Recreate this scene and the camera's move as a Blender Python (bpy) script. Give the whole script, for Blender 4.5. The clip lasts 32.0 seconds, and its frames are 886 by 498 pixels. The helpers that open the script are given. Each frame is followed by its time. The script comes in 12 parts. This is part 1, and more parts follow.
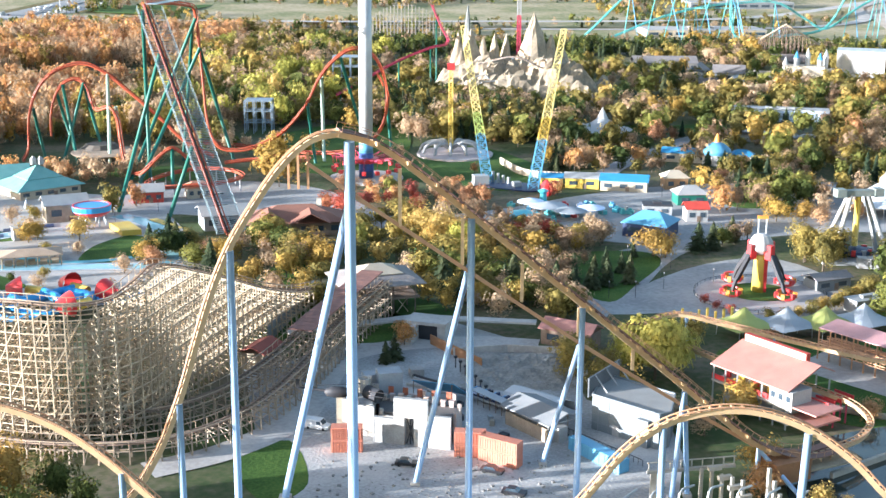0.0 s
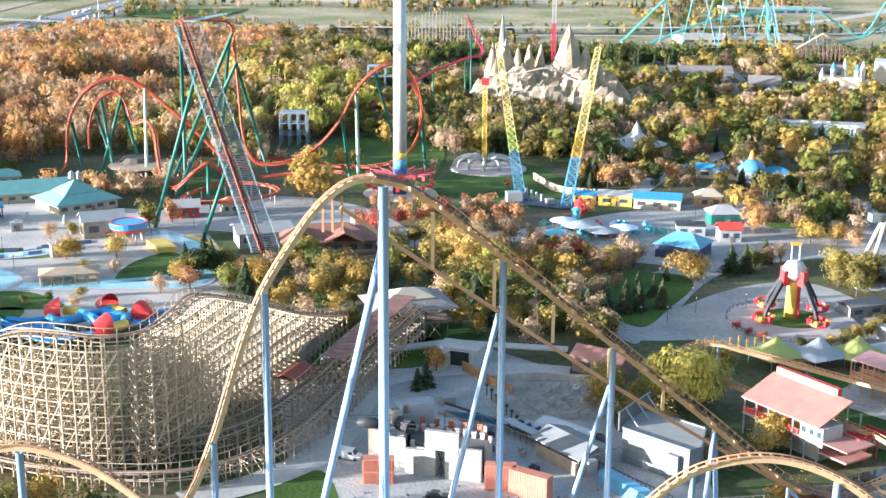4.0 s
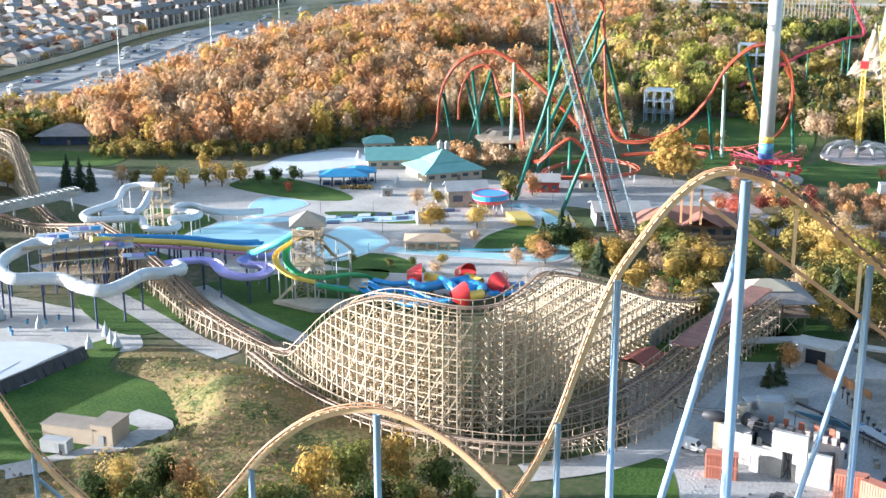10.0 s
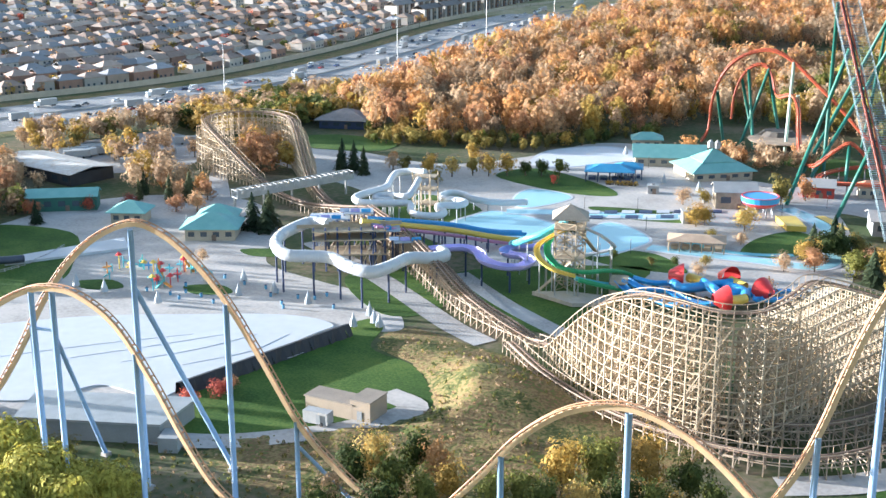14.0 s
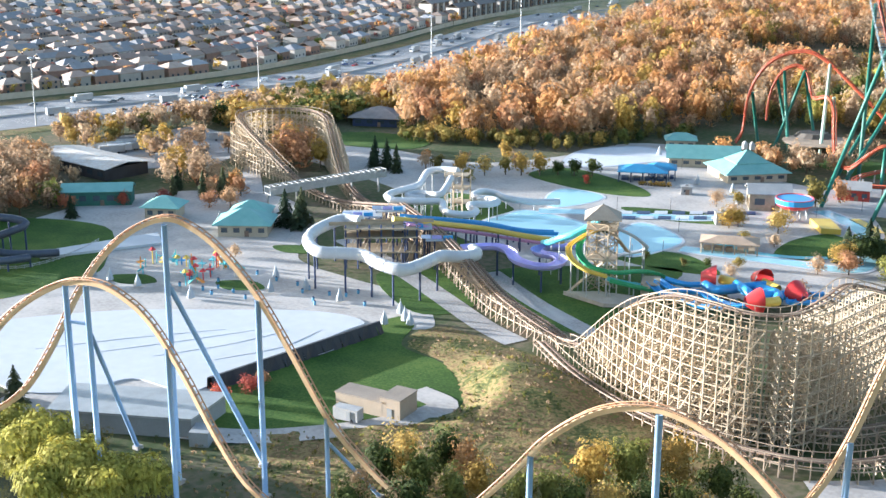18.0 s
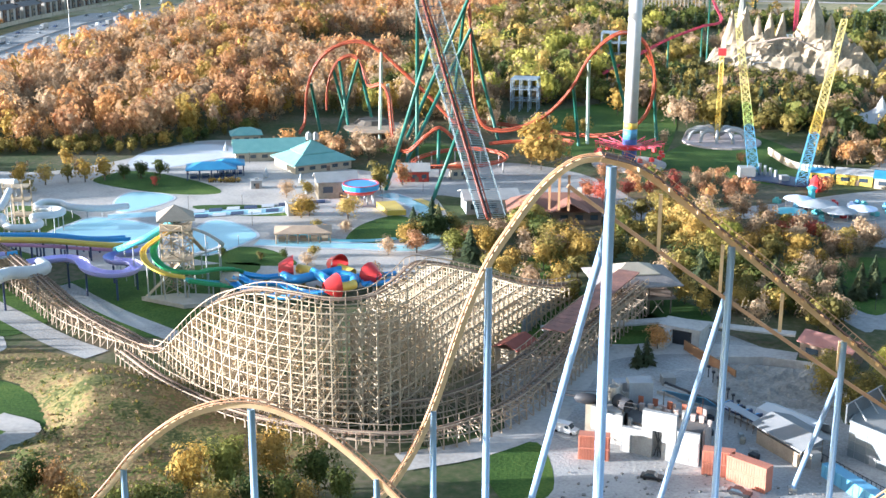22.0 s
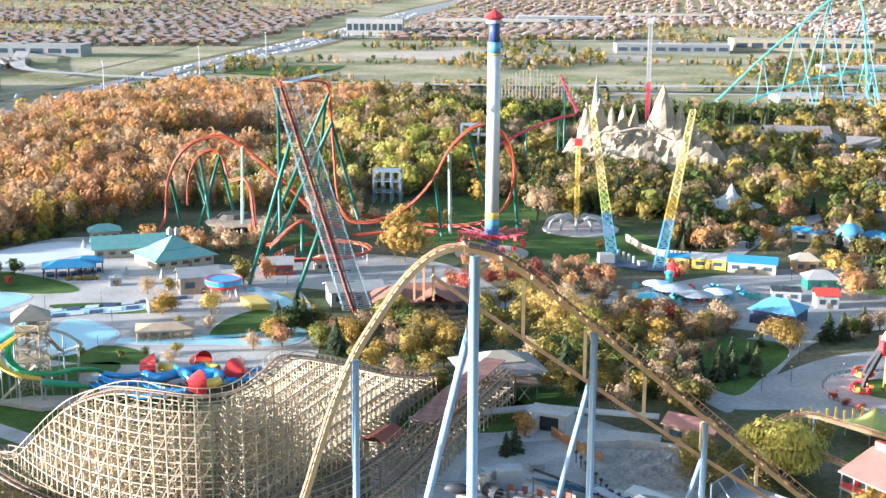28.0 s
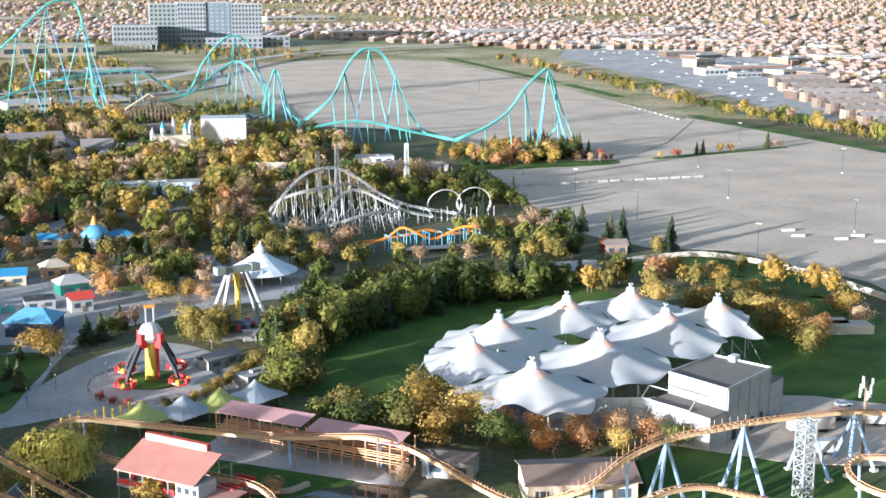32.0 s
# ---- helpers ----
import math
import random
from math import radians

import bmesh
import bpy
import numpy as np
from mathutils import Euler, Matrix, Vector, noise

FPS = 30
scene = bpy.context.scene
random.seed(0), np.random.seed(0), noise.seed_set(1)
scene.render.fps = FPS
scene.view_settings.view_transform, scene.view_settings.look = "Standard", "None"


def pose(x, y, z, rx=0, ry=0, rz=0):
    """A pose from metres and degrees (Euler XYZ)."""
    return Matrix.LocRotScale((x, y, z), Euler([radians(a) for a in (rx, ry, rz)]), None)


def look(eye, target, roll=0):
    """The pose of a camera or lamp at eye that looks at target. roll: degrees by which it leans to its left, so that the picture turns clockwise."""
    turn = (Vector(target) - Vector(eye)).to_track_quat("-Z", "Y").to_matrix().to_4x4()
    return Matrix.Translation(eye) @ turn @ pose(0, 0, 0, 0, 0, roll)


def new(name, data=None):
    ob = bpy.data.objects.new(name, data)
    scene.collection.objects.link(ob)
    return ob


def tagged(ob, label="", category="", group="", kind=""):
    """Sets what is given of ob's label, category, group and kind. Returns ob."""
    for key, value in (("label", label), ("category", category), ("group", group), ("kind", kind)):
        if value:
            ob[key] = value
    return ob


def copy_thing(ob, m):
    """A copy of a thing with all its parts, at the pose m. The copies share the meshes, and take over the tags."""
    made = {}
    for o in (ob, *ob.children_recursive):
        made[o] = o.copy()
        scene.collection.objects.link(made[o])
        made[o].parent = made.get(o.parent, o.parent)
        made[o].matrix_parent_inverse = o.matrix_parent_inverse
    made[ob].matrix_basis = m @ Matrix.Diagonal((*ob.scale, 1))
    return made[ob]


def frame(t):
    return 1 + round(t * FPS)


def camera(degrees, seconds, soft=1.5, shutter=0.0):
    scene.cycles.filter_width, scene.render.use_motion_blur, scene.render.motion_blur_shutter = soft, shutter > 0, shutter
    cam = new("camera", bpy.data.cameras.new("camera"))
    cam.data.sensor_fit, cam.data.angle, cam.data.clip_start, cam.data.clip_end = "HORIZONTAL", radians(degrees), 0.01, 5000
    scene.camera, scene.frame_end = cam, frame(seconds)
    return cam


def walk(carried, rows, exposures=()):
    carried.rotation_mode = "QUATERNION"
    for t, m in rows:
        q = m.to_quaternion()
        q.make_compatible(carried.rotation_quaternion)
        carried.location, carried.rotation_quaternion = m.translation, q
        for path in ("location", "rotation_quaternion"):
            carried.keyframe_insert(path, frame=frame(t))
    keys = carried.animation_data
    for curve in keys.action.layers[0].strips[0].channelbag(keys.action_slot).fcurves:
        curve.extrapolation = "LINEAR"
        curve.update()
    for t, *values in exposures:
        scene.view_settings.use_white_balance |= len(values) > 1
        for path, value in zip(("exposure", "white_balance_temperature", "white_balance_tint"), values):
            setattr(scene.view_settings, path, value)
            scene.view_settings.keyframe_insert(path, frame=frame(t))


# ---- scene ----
# ---------------------------------------------------------------- camera
cam = camera(38.31, 32.0)


def aim(x, y, z, yaw, pitch, roll):
    return pose(x, y, z, 0, 0, yaw) @ pose(0, 0, 0, 90 + pitch) @ pose(0, 0, 0, 0, 0, roll)


PATH = [
    (0.0, aim(-0.07, -0.11, 101.21, 0.31, -14.42, 0.33)),
    (0.5, aim(0.03, -0.12, 101.17, 0.57, -14.45, 0.31)),
    (1.0, aim(0.08, -0.10, 101.26, 0.80, -14.49, 0.31)),
    (1.5, aim(0.18, 0.06, 102.37, 1.03, -14.54, 0.29)),
    (2.0, aim(0.06, -0.06, 104.28, 1.20, -14.56, 0.30)),
    (2.5, aim(-0.02, -0.12, 106.10, 1.38, -14.53, 0.34)),
    (3.0, aim(0.10, -0.04, 107.51, 1.57, -14.50, 0.30)),
    (3.5, aim(0.11, -0.22, 108.19, 1.72, -14.50, 0.36)),
    (5.5, aim(-0.19, -0.28, 110.31, 2.35, -14.58, 0.32)),
    (6.0, aim(-0.01, -0.00, 111.00, 2.55, -14.55, 0.23)),
    (6.5, aim(-0.01, -0.00, 111.00, 2.79, -14.50, 0.20)),
    (7.0, aim(-0.01, -0.00, 111.00, 3.76, -14.51, 0.12)),
    (7.5, aim(0.01, 0.00, 110.98, 5.71, -14.51, 0.05)),
    (8.0, aim(0.01, -0.00, 110.98, 8.18, -14.54, -0.03)),
    (8.5, aim(0.01, 0.00, 110.98, 10.70, -14.80, -0.11)),
    (9.0, aim(-0.01, -0.01, 110.98, 13.15, -15.13, -0.16)),
    (9.5, aim(-0.01, -0.00, 111.00, 15.83, -15.48, -0.08)),
    (10.0, aim(0.01, 0.05, 110.99, 18.29, -15.81, -0.11)),
    (10.5, aim(0.01, 0.05, 110.99, 20.55, -16.14, -0.14)),
    (11.0, aim(0.00, 0.05, 110.99, 22.75, -16.29, -0.21)),
    (11.5, aim(0.00, 0.06, 110.99, 25.38, -16.25, -0.15)),
    (12.0, aim(-0.00, 0.06, 110.98, 27.44, -16.20, -0.16)),
    (12.5, aim(-0.00, 0.06, 110.98, 29.12, -16.16, -0.11)),
    (13.0, aim(-0.00, 0.06, 110.98, 29.53, -16.12, -0.09)),
    (13.5, aim(-0.00, 0.06, 110.98, 29.75, -16.09, -0.06)),
    (14.0, aim(-0.00, 0.06, 110.98, 30.46, -16.06, -0.10)),
    (14.5, aim(0.00, 0.05, 110.99, 33.56, -16.05, -0.11)),
    (16.5, aim(0.00, -0.07, 111.02, 34.65, -16.10, 0.08)),
    (17.0, aim(0.00, -0.06, 111.02, 34.91, -16.12, 0.09)),
    (17.5, aim(-0.00, -0.06, 111.02, 34.74, -16.12, 0.14)),
    (18.0, aim(0.00, -0.06, 111.02, 31.93, -16.13, 0.17)),
    (18.5, aim(0.01, -0.07, 111.03, 28.53, -16.10, 0.14)),
    (19.0, aim(0.01, -0.06, 111.02, 25.39, -16.09, 0.16)),
    (19.5, aim(-0.03, -0.02, 111.00, 22.39, -16.12, 0.14)),
    (20.0, aim(-0.02, -0.02, 111.00, 19.81, -16.14, 0.13)),
    (20.5, aim(-0.02, -0.02, 111.00, 16.62, -16.18, 0.20)),
    (21.0, aim(-0.02, -0.02, 111.00, 14.92, -16.21, 0.18)),
    (21.5, aim(0.00, -0.00, 111.01, 13.96, -16.23, 0.18)),
    (22.0, aim(0.00, 0.00, 111.01, 12.29, -16.25, 0.17)),
    (22.5, aim(0.00, 0.00, 111.01, 10.46, -16.27, 0.22)),
    (23.0, aim(0.00, 0.00, 111.01, 8.89, -16.27, 0.22)),
    (23.5, aim(0.00, 0.00, 111.01, 8.06, -15.97, 0.24)),
    (24.0, aim(0.00, 0.00, 111.01, 7.70, -15.55, 0.21)),
    (24.5, aim(0.01, 0.00, 111.00, 7.39, -15.14, 0.24)),
    (25.0, aim(0.01, 0.00, 111.00, 7.28, -14.72, 0.27)),
    (25.5, aim(0.00, 0.00, 111.00, 7.12, -14.27, 0.28)),
    (27.5, aim(0.02, -0.01, 110.99, 6.79, -12.26, 0.22)),
    (28.0, aim(0.02, 0.00, 110.99, 6.07, -12.12, 0.32)),
    (28.5, aim(0.02, -0.00, 110.99, -0.18, -12.00, 0.42)),
    (29.0, aim(0.02, 0.01, 110.99, -4.77, -11.94, 0.47)),
    (29.5, aim(0.01, 0.02, 110.99, -9.67, -11.88, 0.54)),
    (30.0, aim(0.01, 0.01, 110.99, -14.74, -11.80, 0.60)),
    (30.5, aim(0.01, 0.00, 111.00, -19.78, -11.75, 0.59)),
    (31.0, aim(0.00, -0.01, 111.00, -24.26, -11.71, 0.53)),
    (31.5, aim(-0.01, -0.02, 111.02, -27.56, -11.78, 0.14)),
    (32.0, aim(-0.01, -0.02, 111.02, -27.48, -11.78, 0.13)),
]
walk(cam, PATH, [(0.0, 2.2), (29.5, 2.2), (31.5, 1.7), (32.0, 1.7)])

# ---------------------------------------------------------------- sky and sun
SUN_EL, SUN_AZ = 7.5, 254.5          # degrees; azimuth from +y towards +x
world = bpy.data.worlds.new("sky")
scene.world = world
world.use_nodes = True
sky = world.node_tree.nodes.new("ShaderNodeTexSky")
sky.sky_type = "NISHITA"
sky.sun_disc = False
sky.sun_elevation, sky.sun_rotation = radians(SUN_EL), radians(SUN_AZ)
sky.air_density, sky.dust_density = 1.0, 1.6
world.node_tree.nodes["Background"].inputs["Strength"].default_value = 0.112
world.node_tree.links.new(sky.outputs[0], world.node_tree.nodes["Background"].inputs["Color"])
sun_way = Vector((math.sin(radians(SUN_AZ)) * math.cos(radians(SUN_EL)),
                  math.cos(radians(SUN_AZ)) * math.cos(radians(SUN_EL)), math.sin(radians(SUN_EL))))
sun = new("sun", bpy.data.lights.new("sun", "SUN"))
sun.data.energy, sun.data.angle, sun.data.color = 4.8, radians(0.5), (1.0, 0.955, 0.895)
sun.matrix_world = look(sun_way * 3000, (0, 0, 0))
scene.view_settings.exposure = 2.0
scene.view_settings.use_white_balance = True
scene.view_settings.white_balance_temperature = 5760

# ---------------------------------------------------------------- materials


def nodes_of(name):
    m = bpy.data.materials.new(name)
    m.use_nodes = True
    return m, m.node_tree.nodes, m.node_tree.links, m.node_tree.nodes["Principled BSDF"]


def mat(name, a, b=None, rough=0.7, metal=0.0, scale=0.3, fine=4.0, bump=0.0, vary=0.12, spec=0.4):
    """Two tones mixed by broad stains and fine grain, with a little change from object to object."""
    m, n, l, bsdf = nodes_of(name)
    b = b or tuple(c * 0.72 for c in a)
    tc = n.new("ShaderNodeNewGeometry")
    big, small = n.new("ShaderNodeTexNoise"), n.new("ShaderNodeTexNoise")
    big.inputs["Scale"].default_value, small.inputs["Scale"].default_value = scale, fine
    big.inputs["Detail"].default_value = small.inputs["Detail"].default_value = 4
    for t in (big, small):
        l.new(tc.outputs["Position"], t.inputs["Vector"])
    mean = n.new("ShaderNodeMath")
    mean.operation = "MULTIPLY_ADD"
    mean.inputs[1].default_value, mean.inputs[2].default_value = 0.45, 0.0
    l.new(small.outputs["Fac"], mean.inputs[0])
    add = n.new("ShaderNodeMath")
    add.operation = "MULTIPLY_ADD"
    add.inputs[1].default_value = 0.55
    l.new(big.outputs["Fac"], add.inputs[0])
    l.new(mean.outputs[0], add.inputs[2])
    ramp = n.new("ShaderNodeMapRange")
    ramp.inputs[1].default_value, ramp.inputs[2].default_value = 0.36, 0.64
    l.new(add.outputs[0], ramp.inputs[0])
    mix = n.new("ShaderNodeMix")
    mix.data_type = "RGBA"
    mix.inputs[6].default_value, mix.inputs[7].default_value = (*b, 1), (*a, 1)
    l.new(ramp.outputs[0], mix.inputs[0])
    info = n.new("ShaderNodeObjectInfo")
    hsv = n.new("ShaderNodeHueSaturation")
    rng = n.new("ShaderNodeMapRange")
    rng.inputs[3].default_value, rng.inputs[4].default_value = 1 - vary, 1 + vary
    l.new(info.outputs["Random"], rng.inputs[0])
    l.new(rng.outputs[0], hsv.inputs["Value"])
    l.new(mix.outputs[2], hsv.inputs["Color"])
    l.new(hsv.outputs[0], bsdf.inputs["Base Color"])
    bsdf.inputs["Roughness"].default_value, bsdf.inputs["Metallic"].default_value = rough, metal
    bsdf.inputs["Specular IOR Level"].default_value = spec
    if bump:
        bp = n.new("ShaderNodeBump")
        bp.inputs["Strength"].default_value, bp.inputs["Distance"].default_value = bump, 0.15
        l.new(small.outputs["Fac"], bp.inputs["Height"])
        l.new(bp.outputs[0], bsdf.inputs["Normal"])
    return m


def leaf(name, *tones, rough=0.75, holes=0.45, thin=0.32):
    """Foliage: each tree has a tone of its own, each clump of leaves strays from it."""
    m, n, l, bsdf = nodes_of(name)
    geo, info, own = n.new("ShaderNodeNewGeometry"), n.new("ShaderNodeObjectInfo"), n.new("ShaderNodeAttribute")
    own.attribute_name = "tone"
    both = n.new("ShaderNodeMath")
    both.operation = "ADD"
    l.new(own.outputs["Fac"], both.inputs[0])
    l.new(info.outputs["Random"], both.inputs[1])
    wrap = n.new("ShaderNodeMath")
    wrap.operation = "FRACT"
    l.new(both.outputs[0], wrap.inputs[0])
    two = n.new("ShaderNodeMix")
    two.inputs[0].default_value = 0.2
    l.new(wrap.outputs[0], two.inputs[2])
    l.new(geo.outputs["Random Per Island"], two.inputs[3])
    ramp = n.new("ShaderNodeValToRGB")
    l.new(two.outputs[0], ramp.inputs[0])
    els = ramp.color_ramp.elements
    while len(els) < len(tones):
        els.new(0.5)
    for i, c in enumerate(tones):
        els[i].position, els[i].color = 0.15 + 0.7 * i / (len(tones) - 1), (*c, 1)
    # leaves lighter and darker within a clump
    grain = n.new("ShaderNodeTexNoise")
    grain.inputs["Scale"].default_value, grain.inputs["Detail"].default_value = 0.9, 3
    l.new(geo.outputs["Position"], grain.inputs["Vector"])
    val = n.new("ShaderNodeMapRange")
    val.inputs[1].default_value, val.inputs[2].default_value = 0.35, 0.65
    val.inputs[3].default_value, val.inputs[4].default_value = 0.72, 1.25
    l.new(grain.outputs["Fac"], val.inputs[0])
    hsv = n.new("ShaderNodeHueSaturation")
    l.new(val.outputs[0], hsv.inputs["Value"])
    l.new(ramp.outputs[0], hsv.inputs["Color"])
    l.new(hsv.outputs[0], bsdf.inputs["Base Color"])
    bsdf.inputs["Roughness"].default_value = rough
    bsdf.inputs["Specular IOR Level"].default_value = 0.15
    tr = n.new("ShaderNodeBsdfTranslucent")
    l.new(hsv.outputs[0], tr.inputs["Color"])
    ms = n.new("ShaderNodeMixShader")
    ms.inputs[0].default_value = thin
    l.new(bsdf.outputs[0], ms.inputs[1])
    l.new(tr.outputs[0], ms.inputs[2])
    # gaps between the leaves of a clump
    gap = n.new("ShaderNodeTexNoise")
    gap.inputs["Scale"].default_value, gap.inputs["Detail"].default_value = 2.4, 1
    l.new(geo.outputs["Position"], gap.inputs["Vector"])
    cut = n.new("ShaderNodeMath")
    cut.operation = "GREATER_THAN"
    cut.inputs[1].default_value = holes
    l.new(gap.outputs["Fac"], cut.inputs[0])
    clear = n.new("ShaderNodeBsdfTransparent")
    out = n.new("ShaderNodeMixShader")
    l.new(cut.outputs[0], out.inputs[0])
    l.new(clear.outputs[0], out.inputs[1])
    l.new(ms.outputs[0], out.inputs[2])
    l.new(out.outputs[0], n["Material Output"].inputs["Surface"])
    return m


def ground_mat(name, tones, scale=0.05, fine=0.8, rough=0.9, bump=0.3):
    m, n, l, bsdf = nodes_of(name)
    geo = n.new("ShaderNodeNewGeometry")
    a, b = n.new("ShaderNodeTexNoise"), n.new("ShaderNodeTexNoise")
    a.inputs["Scale"].default_value, a.inputs["Detail"].default_value = scale, 6
    b.inputs["Scale"].default_value, b.inputs["Detail"].default_value = fine, 5
    for t in (a, b):
        l.new(geo.outputs["Position"], t.inputs["Vector"])
    mx = n.new("ShaderNodeMix")
    mx.inputs[0].default_value = 0.4
    l.new(a.outputs["Fac"], mx.inputs[2])
    l.new(b.outputs["Fac"], mx.inputs[3])
    ramp = n.new("ShaderNodeValToRGB")
    l.new(mx.outputs[0], ramp.inputs[0])
    els = ramp.color_ramp.elements
    while len(els) < len(tones):
        els.new(0.5)
    for i, c in enumerate(tones):
        els[i].position, els[i].color = 0.40 + 0.20 * i / (len(tones) - 1), (*c, 1)
    l.new(ramp.outputs[0], bsdf.inputs["Base Color"])
    bsdf.inputs["Roughness"].default_value = rough
    bsdf.inputs["Specular IOR Level"].default_value = 0.2
    bp = n.new("ShaderNodeBump")
    bp.inputs["Strength"].default_value, bp.inputs["Distance"].default_value = bump, 0.3
    l.new(b.outputs["Fac"], bp.inputs["Height"])
    l.new(bp.outputs[0], bsdf.inputs["Normal"])
    return m


def glass(name, tint=(0.05, 0.07, 0.09)):
    m, n, l, bsdf = nodes_of(name)
    bsdf.inputs["Base Color"].default_value = (*tint, 1)
    bsdf.inputs["Roughness"].default_value = 0.08
    bsdf.inputs["Specular IOR Level"].default_value = 0.8
    return m


EARTH = ground_mat("earth", [(0.05, 0.075, 0.025), (0.09, 0.095, 0.045), (0.16, 0.13, 0.085)], 0.03, 0.5)
LAWN = ground_mat("lawn", [(0.031, 0.070, 0.012), (0.053, 0.106, 0.018), (0.092, 0.142, 0.027)], 0.06, 1.5)
# far field tones, lightened in the colour in place of distance haze
HAZE_FIELD = ground_mat("hazy_field", [(0.17, 0.185, 0.08), (0.30, 0.265, 0.15), (0.42, 0.345, 0.235)], 0.012, 0.2)
MEADOW = ground_mat("meadow", [(0.06, 0.07, 0.02), (0.12, 0.12, 0.038), (0.25, 0.185, 0.08), (0.15, 0.092, 0.048), (0.12, 0.135, 0.036)], 0.07, 1.1, bump=0.8)
CONCRETE = ground_mat("concrete", [(0.35, 0.325, 0.30), (0.43, 0.40, 0.37), (0.49, 0.455, 0.42)], 0.07, 0.9, 0.85, 0.1)
ASPHALT = ground_mat("asphalt", [(0.26, 0.255, 0.25), (0.325, 0.318, 0.31), (0.38, 0.37, 0.36)], 0.05, 0.7, 0.85, 0.1)
LOT = ground_mat("worn_asphalt", [(0.39, 0.325, 0.265), (0.46, 0.385, 0.312), (0.505, 0.425, 0.345)], 0.03, 0.4, 0.9, 0.05)
GRAVEL = ground_mat("gravel", [(0.27, 0.26, 0.25), (0.36, 0.35, 0.335), (0.44, 0.425, 0.405)], 0.06, 1.6, 0.95, 0.4)
HIGHWAY = ground_mat("highway_asphalt", [(0.24, 0.24, 0.245), (0.29, 0.29, 0.29), (0.33, 0.325, 0.32)], 0.03, 0.3, 0.85, 0.05)
WATER_M, _n, _l, _b = nodes_of("pool_water")
_b.inputs["Base Color"].default_value = (0.30, 0.54, 0.62, 1)
_b.inputs["Roughness"].default_value = 0.12
POND_M, _n, _l, _b = nodes_of("pond_water")
_b.inputs["Base Color"].default_value = (0.03, 0.04, 0.035, 1)
_b.inputs["Roughness"].default_value = 0.08
_w = _n.new("ShaderNodeTexNoise")
_w.inputs["Scale"].default_value = 0.8
_p = _n.new("ShaderNodeBump")
_p.inputs["Strength"].default_value = 0.075
_l.new(_w.outputs["Fac"], _p.inputs["Height"])
_l.new(_p.outputs[0], _b.inputs["Normal"])

YELLOW = mat("yellow_paint", (0.63, 0.45, 0.27), (0.52, 0.36, 0.20), 0.5, scale=0.08, fine=0.8, vary=0.03)
RUSTY = mat("faded_orange_paint", (0.56, 0.32, 0.18), (0.42, 0.22, 0.115), 0.55, vary=0.05)
BLUE = mat("pale_blue_paint", (0.33, 0.47, 0.68), (0.27, 0.40, 0.60), 0.45, scale=0.06, vary=0.05)
AGED = mat("grey_brown_timber", (0.44, 0.34, 0.245), (0.27, 0.21, 0.155), 0.85, scale=0.4, fine=3, vary=0.2)
TIMBER = mat("weathered_timber", (0.50, 0.40, 0.275), (0.33, 0.265, 0.19), 0.85, scale=0.4, fine=3, vary=0.15)
TIMBER_D = mat("dark_timber", (0.26, 0.18, 0.13), (0.15, 0.11, 0.085), 0.85, vary=0.15)
RED = mat("orange_red_paint", (0.42, 0.09, 0.038), (0.31, 0.06, 0.03), 0.45, vary=0.05)
GREEN = mat("dark_green_paint", (0.02, 0.145, 0.105), (0.014, 0.10, 0.075), 0.5, vary=0.15)
PALEGREEN = mat("pale_grey_green_paint", (0.40, 0.50, 0.42), (0.32, 0.42, 0.36), 0.5)
TEAL = mat("teal_paint", (0.13, 0.42, 0.40), (0.10, 0.35, 0.34), 0.45, vary=0.08)
WHITE = mat("white_paint", (0.40, 0.395, 0.385), (0.30, 0.295, 0.29), 0.55, vary=0.05)
SILVER = mat("silver_paint", (0.54, 0.55, 0.56), (0.44, 0.45, 0.46), 0.4, 0.1)
STEEL = mat("galvanised_steel", (0.42, 0.43, 0.43), (0.30, 0.31, 0.31), 0.5, 0.4)
DARK = mat("dark_metal", (0.04, 0.04, 0.045), (0.025, 0.025, 0.03), 0.6)
GLASS = glass("dark_glass")
TYRE = mat("tyre_rubber", (0.03, 0.03, 0.03), (0.02, 0.02, 0.02), 0.9)
TEALROOF = mat("teal_metal_roof", (0.21, 0.42, 0.39), (0.15, 0.34, 0.32), 0.55, vary=0.06)
BLUEROOF = mat("bright_blue_roof", (0.05, 0.25, 0.44), (0.035, 0.19, 0.36), 0.5, vary=0.1)
CREAM = mat("cream_render", (0.44, 0.38, 0.295), (0.36, 0.305, 0.23), 0.85)
GREYWALL = mat("grey_cladding", (0.30, 0.31, 0.31), (0.24, 0.25, 0.25), 0.75)
PINKROOF = mat("faded_red_metal_roof", (0.46, 0.235, 0.19), (0.40, 0.17, 0.14), 0.55, vary=0.08)
REDROOF = mat("red_roof", (0.50, 0.06, 0.04), (0.38, 0.05, 0.035), 0.6)
SHINGLE = mat("brown_shingle", (0.20, 0.16, 0.14), (0.135, 0.11, 0.10), 0.9, fine=2, vary=0.25)
SHINGLE_G = mat("grey_shingle", (0.23, 0.205, 0.195), (0.16, 0.145, 0.14), 0.9, fine=2, vary=0.25)
BRICK = mat("brown_brick", (0.16, 0.105, 0.08), (0.11, 0.072, 0.056), 0.9, fine=3, vary=0.25)
BRICK_P = mat("pale_brick", (0.24, 0.19, 0.15), (0.18, 0.145, 0.11), 0.9, fine=3, vary=0.25)
